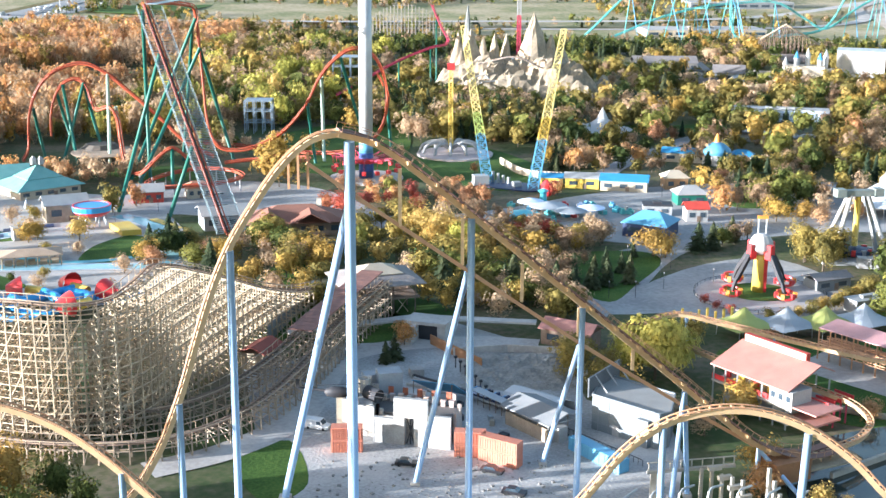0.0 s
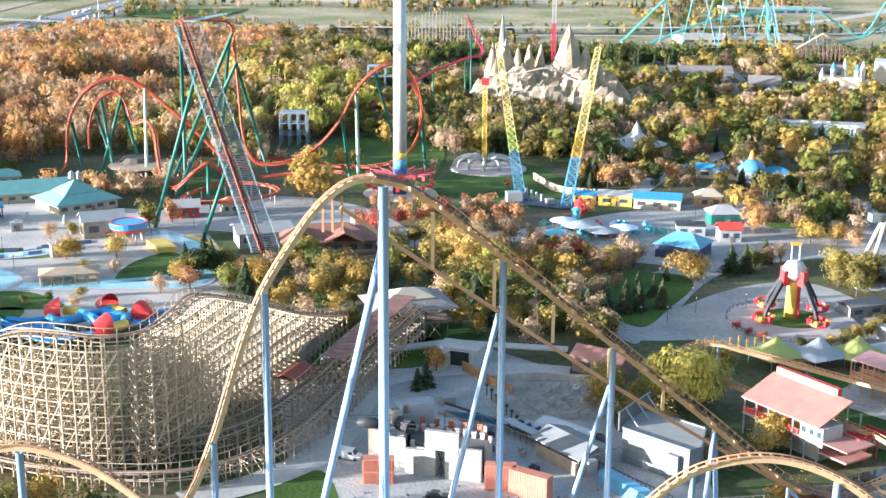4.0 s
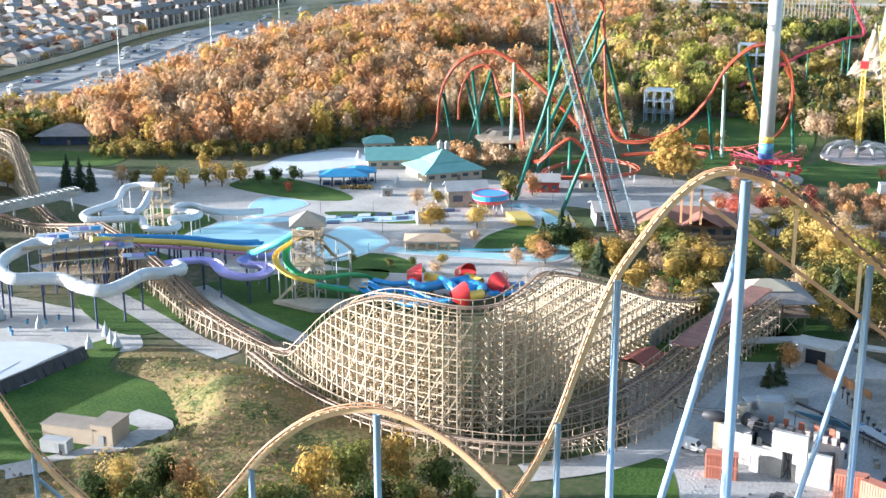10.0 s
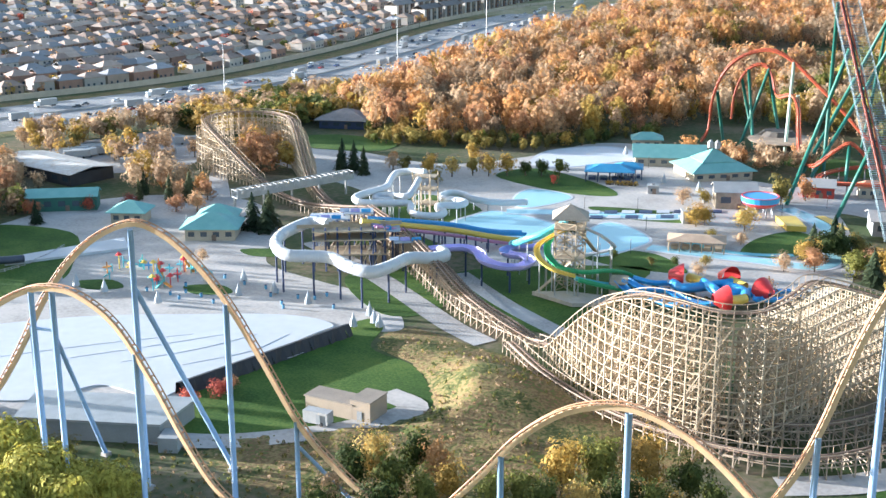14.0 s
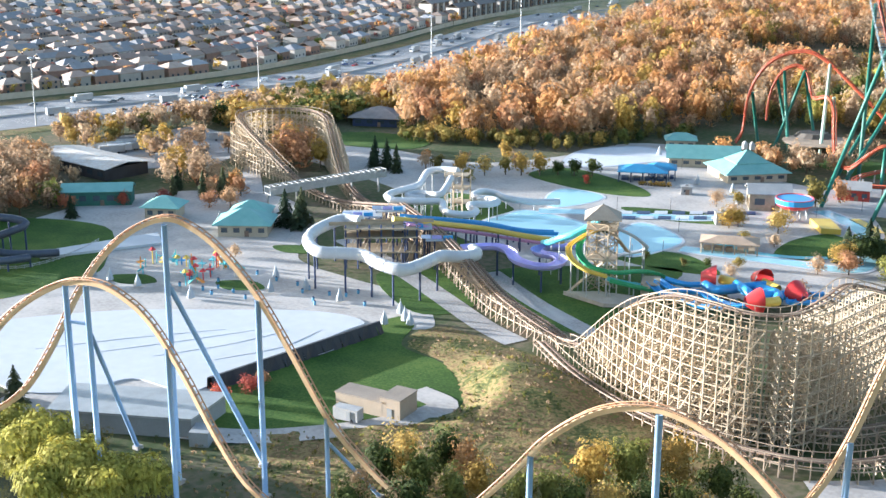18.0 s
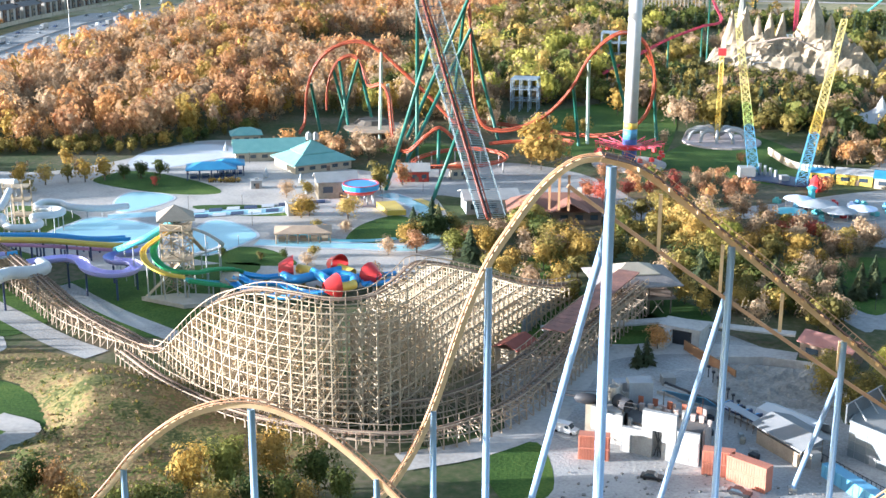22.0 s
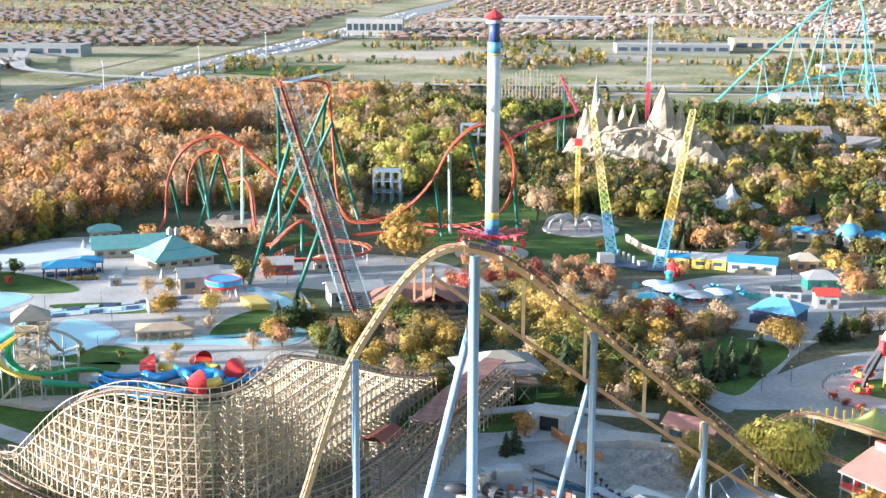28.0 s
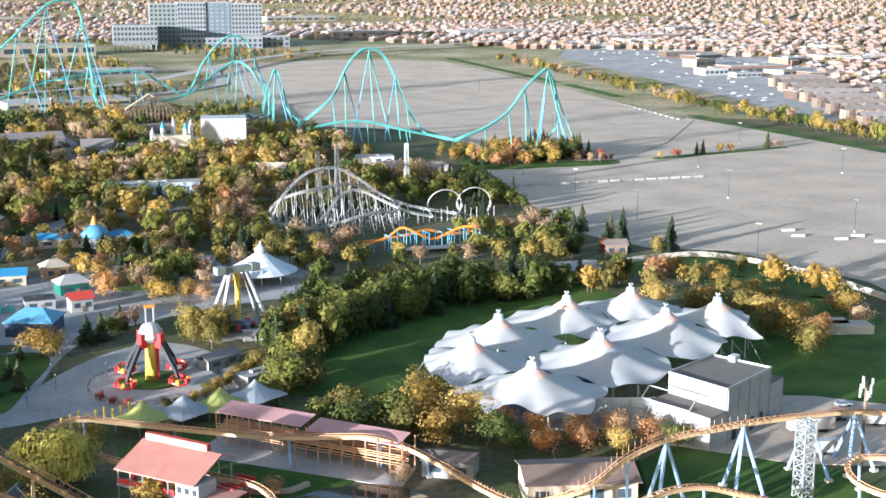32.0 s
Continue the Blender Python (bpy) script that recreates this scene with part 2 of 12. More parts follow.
FABRIC = mat("white_tent_fabric", (0.66, 0.66, 0.665), (0.60, 0.60, 0.605), 0.6, scale=0.05, fine=0.5, vary=0.02)
_n, _l = FABRIC.node_tree.nodes, FABRIC.node_tree.links
_t, _x = _n.new("ShaderNodeBsdfTranslucent"), _n.new("ShaderNodeMixShader")
_t.inputs["Color"].default_value, _x.inputs[0].default_value = (0.62, 0.62, 0.62, 1), 0.36
_l.new(_n["Principled BSDF"].outputs[0], _x.inputs[1])
_l.new(_t.outputs[0], _x.inputs[2])
_l.new(_x.outputs[0], _n["Material Output"].inputs["Surface"])
PINKFAB = mat("pale_pink_fabric", (0.66, 0.42, 0.36), (0.6, 0.36, 0.3), 0.7)
TARP = mat("white_pool_cover", (0.56, 0.58, 0.60), (0.49, 0.51, 0.535), 0.6, scale=0.04, fine=0.3)
ROCK = mat("pale_rock", (0.45, 0.37, 0.265), (0.23, 0.185, 0.135), 0.95, scale=0.09, fine=0.6, bump=0.6)
SLIDE_W = mat("white_fibreglass", (0.58, 0.59, 0.60), (0.50, 0.51, 0.53), 0.35)
SLIDE_P = mat("lilac_fibreglass", (0.40, 0.38, 0.72), (0.34, 0.32, 0.64), 0.35)
SLIDE_LB = mat("pale_blue_fibreglass", (0.58, 0.66, 0.84), (0.5, 0.58, 0.78), 0.35)
SLIDE_G = mat("green_fibreglass", (0.06, 0.38, 0.16), (0.05, 0.3, 0.12), 0.35)
SLIDE_Y = mat("yellow_fibreglass", (0.72, 0.52, 0.10), (0.62, 0.42, 0.08), 0.35)
SLIDE_B = mat("blue_fibreglass", (0.06, 0.34, 0.68), (0.05, 0.27, 0.58), 0.35)
SLIDE_T = mat("turquoise_fibreglass", (0.12, 0.50, 0.56), (0.1, 0.4, 0.48), 0.35)
SLIDE_R = mat("red_fibreglass", (0.62, 0.05, 0.05), (0.5, 0.04, 0.04), 0.35)
SLIDE_K = mat("charcoal_fibreglass", (0.07, 0.08, 0.11), (0.05, 0.06, 0.085), 0.4)
NAVY = mat("navy_steel", (0.03, 0.05, 0.12), (0.025, 0.04, 0.09), 0.5)
CONTAINER = mat("rust_red_container", (0.50, 0.20, 0.13), (0.40, 0.14, 0.09), 0.7, vary=0.1)
BARK = mat("bark", (0.13, 0.10, 0.075), (0.08, 0.065, 0.05), 0.95)
BLACKTARP = mat("black_tarpaulin", (0.022, 0.023, 0.028), (0.015, 0.015, 0.02), 0.55)
STONE = mat("limestone_blocks", (0.46, 0.42, 0.36), (0.36, 0.33, 0.28), 0.9, fine=1.5)
YGREEN = mat("yellow_green_canvas", (0.36, 0.38, 0.12), (0.30, 0.32, 0.09), 0.75)
GREYCANVAS = mat("grey_white_canvas", (0.36, 0.39, 0.42), (0.30, 0.33, 0.36), 0.75)
ORANGE = mat("orange_paint", (0.72, 0.30, 0.05), (0.6, 0.22, 0.04), 0.5)
SKYBLUE = mat("sky_blue_paint", (0.12, 0.33, 0.50), (0.095, 0.27, 0.43), 0.5)
MAGENTA = mat("magenta_red_paint", (0.5, 0.05, 0.1), (0.4, 0.04, 0.08), 0.5)

L_ORANGE = leaf("orange_leaves", (0.350, 0.190, 0.110), (0.480, 0.258, 0.125), (0.540, 0.285, 0.100), (0.500, 0.325, 0.185), thin=0.46)
L_GOLD = leaf("golden_leaves", (0.300, 0.190, 0.052), (0.425, 0.280, 0.066), (0.485, 0.345, 0.110), thin=0.36)
L_RED = leaf("red_leaves", (0.260, 0.080, 0.065), (0.400, 0.085, 0.055), (0.420, 0.160, 0.080))
L_BROWN = leaf("brown_leaves", (0.300, 0.200, 0.122), (0.420, 0.290, 0.178), (0.490, 0.355, 0.225), holes=0.47, thin=0.46)
L_GREEN = leaf("green_leaves", (0.050, 0.070, 0.021), (0.098, 0.118, 0.030), (0.205, 0.200, 0.048))
L_OLIVE = leaf("olive_leaves", (0.130, 0.112, 0.034), (0.215, 0.172, 0.048), (0.320, 0.240, 0.064))
L_PINE = leaf("dark_needles", (0.034, 0.054, 0.030), (0.060, 0.080, 0.040), (0.105, 0.11, 0.052), holes=0.40)
L_WILLOW = leaf("willow_leaves", (0.265, 0.255, 0.054), (0.395, 0.36, 0.072), (0.48, 0.42, 0.105), holes=0.40)

# ---------------------------------------------------------------- mesh tools


class Shape:
    """Collects boxes, beams, tubes and sheets into one mesh."""

    def __init__(self):
        self.v, self.f = [], []

    def add(self, vs, fs):
        n = len(self.v)
        self.v.extend(tuple(p) for p in vs)
        self.f.extend(tuple(i + n for i in f) for f in fs)
        return self

    def box(self, c, s, rz=0.0):
        ca, sa = math.cos(radians(rz)), math.sin(radians(rz))
        vs = []
        for dz in (-0.5, 0.5):
            for dx, dy in ((-0.5, -0.5), (0.5, -0.5), (0.5, 0.5), (-0.5, 0.5)):
                x, y = dx * s[0], dy * s[1]
                vs.append((c[0] + x * ca - y * sa, c[1] + x * sa + y * ca, c[2] + dz * s[2]))
        return self.add(vs, [(3, 2, 1, 0), (4, 5, 6, 7), (0, 1, 5, 4), (1, 2, 6, 5), (2, 3, 7, 6), (3, 0, 4, 7)])

    def beam(self, p, q, w, h=None):
        p, q = Vector(p), Vector(q)
        d = (q - p).normalized()
        side = d.cross(Vector((0, 0, 1)))
        side = Vector((1, 0, 0)) if side.length < 1e-3 else side.normalized()
        up = side.cross(d)
        a, b = side * w / 2, up * (h or w) / 2
        vs = [e + i * a + j * b for e in (p, q) for i, j in ((-1, -1), (1, -1), (1, 1), (-1, 1))]
        return self.add(vs, [(3, 2, 1, 0), (4, 5, 6, 7), (0, 1, 5, 4), (1, 2, 6, 5), (2, 3, 7, 6), (3, 0, 4, 7)])

    def tube(self, path, r, n=8, close=False, r_end=None, caps=True):
        pts = [Vector(p) for p in path]
        k = len(pts)
        rows = []
        prev = None
        for i, p in enumerate(pts):
            d = (pts[(i + 1) % k] - pts[i - 1]) if close or 0 < i < k - 1 else (pts[1] - pts[0] if i == 0 else pts[-1] - pts[-2])
            d.normalize()
            if prev is None:
                side = d.cross(Vector((0, 0, 1)))
                side = Vector((1, 0, 0)) if side.length < 1e-3 else side.normalized()
            else:
                side = (prev - d * prev.dot(d))
                side = side.normalized() if side.length > 1e-4 else prev
            prev = side
            up = side.cross(d)
            rr = r if r_end is None else r + (r_end - r) * i / (k - 1)
            rows.append([p + side * rr * math.cos(math.tau * j / n) + up * rr * math.sin(math.tau * j / n) for j in range(n)])
        vs = [q for row in rows for q in row]
        fs = []
        for i in range(k if close else k - 1):
            for j in range(n):
                a, b = i * n + j, i * n + (j + 1) % n
                c, e = ((i + 1) % k) * n + (j + 1) % n, ((i + 1) % k) * n + j
                fs.append((a, b, c, e))
        if caps and not close:
            fs += [tuple(range(n)), tuple((k - 1) * n + j for j in reversed(range(n)))]
        return self.add(vs, fs)

    def pipe(self, p, q, r, n=8, r_end=None):
        return self.tube([p, q], r, n, r_end=r_end)

    def profile(self, path, section, ups=None):
        """Sweeps a closed section (sideways, upwards) along a path, upright or by the given up vectors."""
        pts = [Vector(p) for p in path]
        k, n = len(pts), len(section)
        vs, fs = [], []
        for i, p in enumerate(pts):
            d = (pts[min(i + 1, k - 1)] - pts[max(i - 1, 0)]).normalized()
            u = Vector(ups[i]) if ups else Vector((0, 0, 1))
            side = d.cross(u)
            side = Vector((1, 0, 0)) if side.length < 1e-4 else side.normalized()
            up = side.cross(d)
            vs += [p + side * a + up * b for a, b in section]
        for i in range(k - 1):
            for j in range(n):
                fs.append((i * n + j, i * n + (j + 1) % n, (i + 1) * n + (j + 1) % n, (i + 1) * n + j))
        fs += [tuple(reversed(range(n))), tuple((k - 1) * n + j for j in range(n))]
        return self.add(vs, fs)

    def prism(self, pts, z0, z1):
        n = len(pts)
        if sum(pts[i][0] * pts[(i + 1) % n][1] - pts[(i + 1) % n][0] * pts[i][1] for i in range(n)) < 0:
            pts = list(reversed(pts))
        vs = [(x, y, z0) for x, y in pts] + [(x, y, z1) for x, y in pts]
        return self.add(vs, [tuple(reversed(range(n))), tuple(range(n, 2 * n))]
                        + [(i, (i + 1) % n, n + (i + 1) % n, n + i) for i in range(n)])

    def gable(self, c, s, rise, rz=0.0, over=0.4, thick=0.25):
        """A pitched roof, ridge along local x, eaves at height c[2]."""
        x, y = s[0] / 2 + over, s[1] / 2 + over
        vs = [(-x, -y, 0), (x, -y, 0), (x, 0, rise), (-x, 0, rise), (-x, y, 0), (x, y, 0)]
        vs += [(a, b, z - thick) for a, b, z in vs]
        fs = [(0, 1, 2, 3), (3, 2, 5, 4), (7, 6, 9, 8), (8, 9, 10, 11), (0, 3, 9, 6), (3, 4, 10, 9), (1, 7, 8, 2), (2, 8, 11, 5), (0, 6, 7, 1), (4, 5, 11, 10)]
        return self.placed(vs, fs, c, rz)

    def hip(self, c, s, rise, rz=0.0, over=0.5, ridge=0.35, thick=0.25):
        x, y = s[0] / 2 + over, s[1] / 2 + over
        k = x * ridge
        vs = [(-x, -y, 0), (x, -y, 0), (x, y, 0), (-x, y, 0), (-k, 0, rise), (k, 0, rise), (-x, -y, -thick), (x, -y, -thick), (x, y, -thick), (-x, y, -thick)]
        fs = [(0, 1, 5, 4), (1, 2, 5), (2, 3, 4, 5), (3, 0, 4), (6, 7, 1, 0), (7, 8, 2, 1), (8, 9, 3, 2), (9, 6, 0, 3), (9, 8, 7, 6)]
        return self.placed(vs, fs, c, rz)

    def placed(self, vs, fs, c, rz):
        ca, sa = math.cos(radians(rz)), math.sin(radians(rz))
        return self.add([(c[0] + x * ca - y * sa, c[1] + x * sa + y * ca, c[2] + z) for x, y, z in vs], fs)

    def lathe(self, c, rings, n=20):
        """Rings of (radius, height) round a vertical axis at c."""
        vs = [(c[0] + r * math.cos(math.tau * j / n), c[1] + r * math.sin(math.tau * j / n), c[2] + z) for r, z in rings for j in range(n)]
        fs = [(i * n + j, i * n + (j + 1) % n, (i + 1) * n + (j + 1) % n, (i + 1) * n + j) for i in range(len(rings) - 1) for j in range(n)]
        fs += [tuple(reversed(range(n))), tuple((len(rings) - 1) * n + j for j in range(n))]
        return self.add(vs, fs)


def thing(name, at, label, category, group="", kind=""):
    ob = new(name)
    ob.location = at
    ob.empty_display_size = 1
    return tagged(ob, label, category, group, kind)


def mesh_of(name, shape, material, smooth=False, base=(0, 0, 0)):
    me = bpy.data.meshes.new(name)
    v = np.array(shape.v, float) - np.array(base, float)
    me.from_pydata(v.tolist(), [], shape.f)
    for m in (material if isinstance(material, (list, tuple)) else [material]):
        me.materials.append(m)
    if smooth:
        me.polygons.foreach_set("use_smooth", [True] * len(me.polygons))
    me.update()
    return me


def root_of(ob):
    while ob.parent:
        ob = ob.parent
    return ob


def part(name, shape, material, parent, label="", smooth=False, kind=""):
    """One mesh object under a thing or a part; the shape is given in world metres."""
    ob = new(name, mesh_of(name, shape, material, smooth, root_of(parent).location))
    ob.parent = parent
    return tagged(ob, label=label, kind=kind)


def single(name, shape, material, label, category, group="", kind="", smooth=False):
    """A thing of one mesh."""
    base = np.array(shape.v, float)
    at = (float(base[:, 0].mean()), float(base[:, 1].mean()), float(base[:, 2].min()))
    ob = new(name, mesh_of(name, shape, material, smooth, at))
    ob.location = at
    return tagged(ob, label, category, group, kind)


def curve(points, per=8, close=False):
    """Catmull-Rom through the points."""
    p = [Vector(q) for q in points]
    n = len(p)
    out = []
    for i in range(n if close else n - 1):
        a = p[(i - 1) % n] if close or i else p[0] * 2 - p[1]
        b, c = p[i], p[(i + 1) % n]
        d = p[(i + 2) % n] if close or i + 2 < n else c * 2 - b
        for k in range(per):
            t = k / per
            out.append(0.5 * ((2 * b) + (c - a) * t + (2 * a - 5 * b + 4 * c - d) * t * t + (3 * b - a - 3 * c + d) * t ** 3))
    if not close:
        out.append(p[-1])
    return out


def even(path, step):
    """The path again, at even steps of about that many metres."""
    d = [0.0]
    for a, b in zip(path, path[1:]):
        d.append(d[-1] + (b - a).length)
    n = max(2, round(d[-1] / step))
    out, j = [], 0
    for k in range(n + 1):
        s = d[-1] * k / n
        while j < len(d) - 2 and d[j + 1] < s:
            j += 1
        out.append(path[j].lerp(path[j + 1], (s - d[j]) / max(d[j + 1] - d[j], 1e-6)))
    return out


def inside(x, y, poly):
    hit = False
    for (x0, y0), (x1, y1) in zip(poly, poly[1:] + poly[:1]):
        if (y0 > y) != (y1 > y) and x < (x1 - x0) * (y - y0) / (y1 - y0) + x0:
            hit = not hit
    return hit


def rise(x, y):
    """Height of the ground: flat in the park, climbing slowly far off."""
    r = math.hypot(x, y)
    return 0.0 if r < 1100 else 0.021 * (r - 1100) ** 2 / (r - 1100 + 250)

# ---------------------------------------------------------------- ground
g = Shape()
RINGS = [0, 60, 120, 200, 300, 420, 560, 720, 900, 1100, 1300, 1550, 1850, 2200, 2600, 3100, 3700, 4300, 4900, 6000]
for i, r in enumerate(RINGS):
    for k in range(72):
        x, y = r * math.sin(math.tau * k / 72), r * math.cos(math.tau * k / 72)
        g.v.append((x, y, rise(x, y)))
for i in range(len(RINGS) - 1):
    for k in range(72):
        a, b = i * 72 + k, i * 72 + (k + 1) % 72
        g.f.append((a, a + 72, b + 72, b))
ground = new("ground", mesh_of("ground", g, [EARTH, HAZE_FIELD]))
# outer rings take the haze-lightened field colour
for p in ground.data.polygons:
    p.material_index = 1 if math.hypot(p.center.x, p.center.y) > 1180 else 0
tagged(ground, "grass and bare earth of the park and the plain", "ground", kind="structure")


def sheet(name, pts, z, material, label, category="ground", thick=0.25):
    """A flat patch of ground cover with an edge."""
    s = Shape().prism([(float(x), float(y)) for x, y in pts], z - thick, z)
    return single(name, s, material, label, category, kind="structure")


def ribbon(name, pts, width, z, material, label, category="road", per=8):
    path = curve([(x, y, 0) for x, y in pts], per)
    s = Shape()
    k = len(path)
    for i, p in enumerate(path):
        d = (path[min(i + 1, k - 1)] - path[max(i - 1, 0)]).normalized()
        sd = Vector((d.y, -d.x, 0)) * width / 2
        for q in (p - sd, p + sd):
            s.v.append((q.x, q.y, z + rise(q.x, q.y)))
    for i in range(k - 1):
        s.f.append((2 * i, 2 * i + 1, 2 * i + 3, 2 * i + 2))
    return single(name, s, material, label, category, kind="structure")


def draped(name, pts, z, material, label, category="ground", cell=70):
    """Ground cover that follows the rise of the land."""
    bm = bmesh.new()
    bm.faces.new([bm.verts.new((x, y, 0)) for x, y in pts])
    for axis, n in ((0, (1, 0, 0)), (1, (0, 1, 0))):
        lo, hi = min(p[axis] for p in pts), max(p[axis] for p in pts)
        q = lo + cell
        while q < hi:
            co = (q, 0, 0) if axis == 0 else (0, q, 0)
            bmesh.ops.bisect_plane(bm, geom=bm.verts[:] + bm.edges[:] + bm.faces[:], plane_co=co, plane_no=n)
            q += cell
    s = Shape()
    bm.verts.index_update()
    bm.normal_update()
    s.v = [(v.co.x, v.co.y, z + rise(v.co.x, v.co.y)) for v in bm.verts]
    s.f = [tuple(v.index for v in (f.verts if f.normal.z > 0 else reversed(f.verts))) for f in bm.faces]
    bm.free()
    return single(name, s, material, label, category, kind="structure")


def smooth_poly(pts, per=5):
    return [(p.x, p.y) for p in curve([(x, y, 0) for x, y in pts], per, True)]


# water park decks and lawns
sheet("pavement", smooth_poly([(-332, 262), (-340, 285), (-338, 322), (-318, 345), (-290, 352), (-262, 335), (-240, 300), (-229, 290), (-207, 285), (-184, 281), (-167, 264), (-172, 257), (-178, 254), (-186, 200), (-212, 172), (-255, 195)]), 0.05, CONCRETE, "pale concrete deck round the wave pool", "pavement")
sheet("pavement", smooth_poly([(-345, 420), (-318, 445), (-262, 440), (-236, 470), (-222, 512), (-190, 515), (-160, 480), (-128, 470), (-100, 440), (-82, 390), (-78, 345), (-117, 320), (-160, 325), (-215, 345), (-250, 380)]), 0.06, CONCRETE, "pale concrete walks of the slide park", "pavement")
LAWNS = [
    [(-30, 302), (-22, 299), (-10, 303), (-8, 312), (-14, 324), (-26, 324)],
    [(-176, 318), (-134, 345), (-128, 322), (-118, 290), (-140, 278), (-172, 298)],
    [(-247, 355), (-220, 350), (-205, 375), (-225, 392), (-250, 385)],
    [(-112, 372), (-98, 378), (-96, 400), (-106, 408), (-114, 392)],
    [(-150, 358), (-135, 360), (-120, 346), (-140, 342), (-158, 348)],
    [(-205, 292), (-178, 270), (-166, 280), (-176, 300), (-196, 310)],
    [(-222, 452), (-190, 440), (-176, 425), (-196, 420), (-230, 432)],
    [(-178, 405), (-150, 412), (-138, 402), (-160, 396)],
    [(-236, 330), (-206, 322), (-200, 336), (-228, 344)],
    [(-150, 520), (-120, 500), (-100, 505), (-118, 530)],
    [(-186, 200), (-172, 184), (-160, 189), (-150, 199), (-138, 208), (-134, 222), (-140, 232), (-151, 242), (-166, 247), (-172, 262), (-180, 262), (-182, 223)],
    [(-250, 300), (-240, 306), (-232, 302), (-242, 296)],
    [(-270, 250), (-262, 256), (-254, 252), (-262, 246)],
    [(-240, 262), (-232, 268), (-224, 264), (-232, 258)],
    [(-48, 298), (-40, 338), (-32, 332), (-39, 292)],
    [(-41, 227), (-32, 238), (-26, 218), (-33, 210)],
    [(-25, 515), (6, 588), (38, 532), (24, 486), (1, 498)],
    [(34, 352), (33, 372), (36, 388), (60, 392), (65, 379), (54, 354), (44, 336)],
    [(-53, 350), (-53, 370), (-44, 374), (-42, 352)],
    [(-90, 600), (-28, 672), (-20, 540), (-40, 515), (-70, 530)],
    [(-20, 330), (-8, 338), (2, 322), (-12, 316)],
    [(66, 296), (110, 300), (118, 262), (92, 246), (70, 262)],
    [(116, 318), (124, 345), (150, 374), (182, 394), (230, 396), (262, 388), (250, 300), (160, 300)],
    [(150, 215), (188, 236), (212, 205), (190, 180), (150, 190)],
    [(230, 240), (250, 300), (300, 330), (330, 330), (300, 240)],
    [(320, 425), (345, 410), (352, 350), (330, 330), (300, 380), (296, 410)],
    [(-292, 200), (-342, 236), (-348, 276), (-312, 288), (-284, 262), (-274, 244), (-280, 216)],
    [(-352, 440), (-335, 470), (-300, 470), (-300, 446)],
    [(74, 640), (100, 655), (108, 640), (92, 620)],
    [(114, 652), (140, 652), (134, 630), (116, 630)],
    [(-280, 870), (-180, 860), (-170, 800), (-250, 790)],
    [(100, 470), (118, 478), (126, 462), (108, 456)],
]
for pts in LAWNS:
    sheet("lawn", smooth_poly(pts), 0.12, LAWN, "mown green lawn", "lawn")
ribbon("path", [(64, 520), (79, 553), (90, 568), (114, 608), (134, 624), (164, 630)], 9, 0.17, ASPHALT, "grey path between park trees", per=6)
# rough meadow mound beside the wooden coaster
LAWN_W = [(-186, 200), (-172, 184), (-160, 189), (-150, 199), (-138, 208), (-134, 222), (-140, 232), (-151, 242), (-166, 247), (-172, 262), (-180, 262), (-182, 223)]


def lawn_gap(x, y):
    """Metres from the sunk lawn, negative inside it."""
    d = 1e9
    for (x0, y0), (x1, y1) in zip(LAWN_W, LAWN_W[1:] + LAWN_W[:1]):
        u = max(0, min(1, ((x - x0) * (x1 - x0) + (y - y0) * (y1 - y0)) / ((x1 - x0) ** 2 + (y1 - y0) ** 2)))
        d = min(d, math.hypot(x - x0 - u * (x1 - x0), y - y0 - u * (y1 - y0)))
    return -d if inside(x, y, LAWN_W) else d


def mound_z(x, y):
    """Height of the rough mound over the flat ground."""
    u = (x + 178) / 106
    v = (y - 178 + 26 * u) / 92
    edge = max(0.0, min(1.0, 6 * u, 6 * (1 - u), 6 * v, 6 * (1 - v)))
    d = lawn_gap(x, y)
    bank = max(0.0, min(1.0, (d - 1) / 9))
    h = 5.0 * bank * math.exp(-(((x + 127) / 24) ** 2 + ((y - 234) / 24) ** 2)) + 0.5 * noise.noise((x * 0.08, y * 0.08, 0)) + 0.22 * noise.noise((x * 0.4, y * 0.4, 5))
    return edge * max(0.1, h + 0.3) - 0.05 if d > 0.5 else -0.3


md = Shape()
NX = 54
for i in range(NX):
    for j in range(NX):
        u, v = i / (NX - 1), j / (NX - 1)
        x, y = -178 + 106 * u, 178 + 92 * v - 26 * u
        md.v.append((x, y, mound_z(x, y)))
for i in range(NX - 1):
    for j in range(NX - 1):
        md.f.append((i * NX + j, (i + 1) * NX + j, (i + 1) * NX + j + 1, i * NX + j + 1))
single("meadow", md, MEADOW, "rough autumn grass mound with brown weeds", "grass", kind="structure", smooth=True)

# roads and walks
ribbon("road", [(-236, 318), (-215, 307), (-196, 296.5), (-176, 283.5), (-157, 271), (-143, 264)], 7, 0.14, GRAVEL, "pale gravel service road", per=6)
ribbon("road", [(-178, 312), (-152, 293), (-124, 277), (-112, 272)], 6, 0.15, GRAVEL, "pale gravel path between lawns", per=6)
ribbon("road", [(-222, 170), (-186, 177), (-164, 184), (-148, 198), (-141, 208), (-137, 220), (-147, 224)], 7, 0.30, CONCRETE, "concrete service road by the pump shed", per=6)
ribbon("road", [(-57, 223), (-44, 232), (-33, 247), (-29.5, 265), (-26.5, 285), (-21, 293), (-8, 299), (8, 301), (22, 299)], 8, 0.16, CONCRETE, "concrete road along the wooden coaster", per=8)
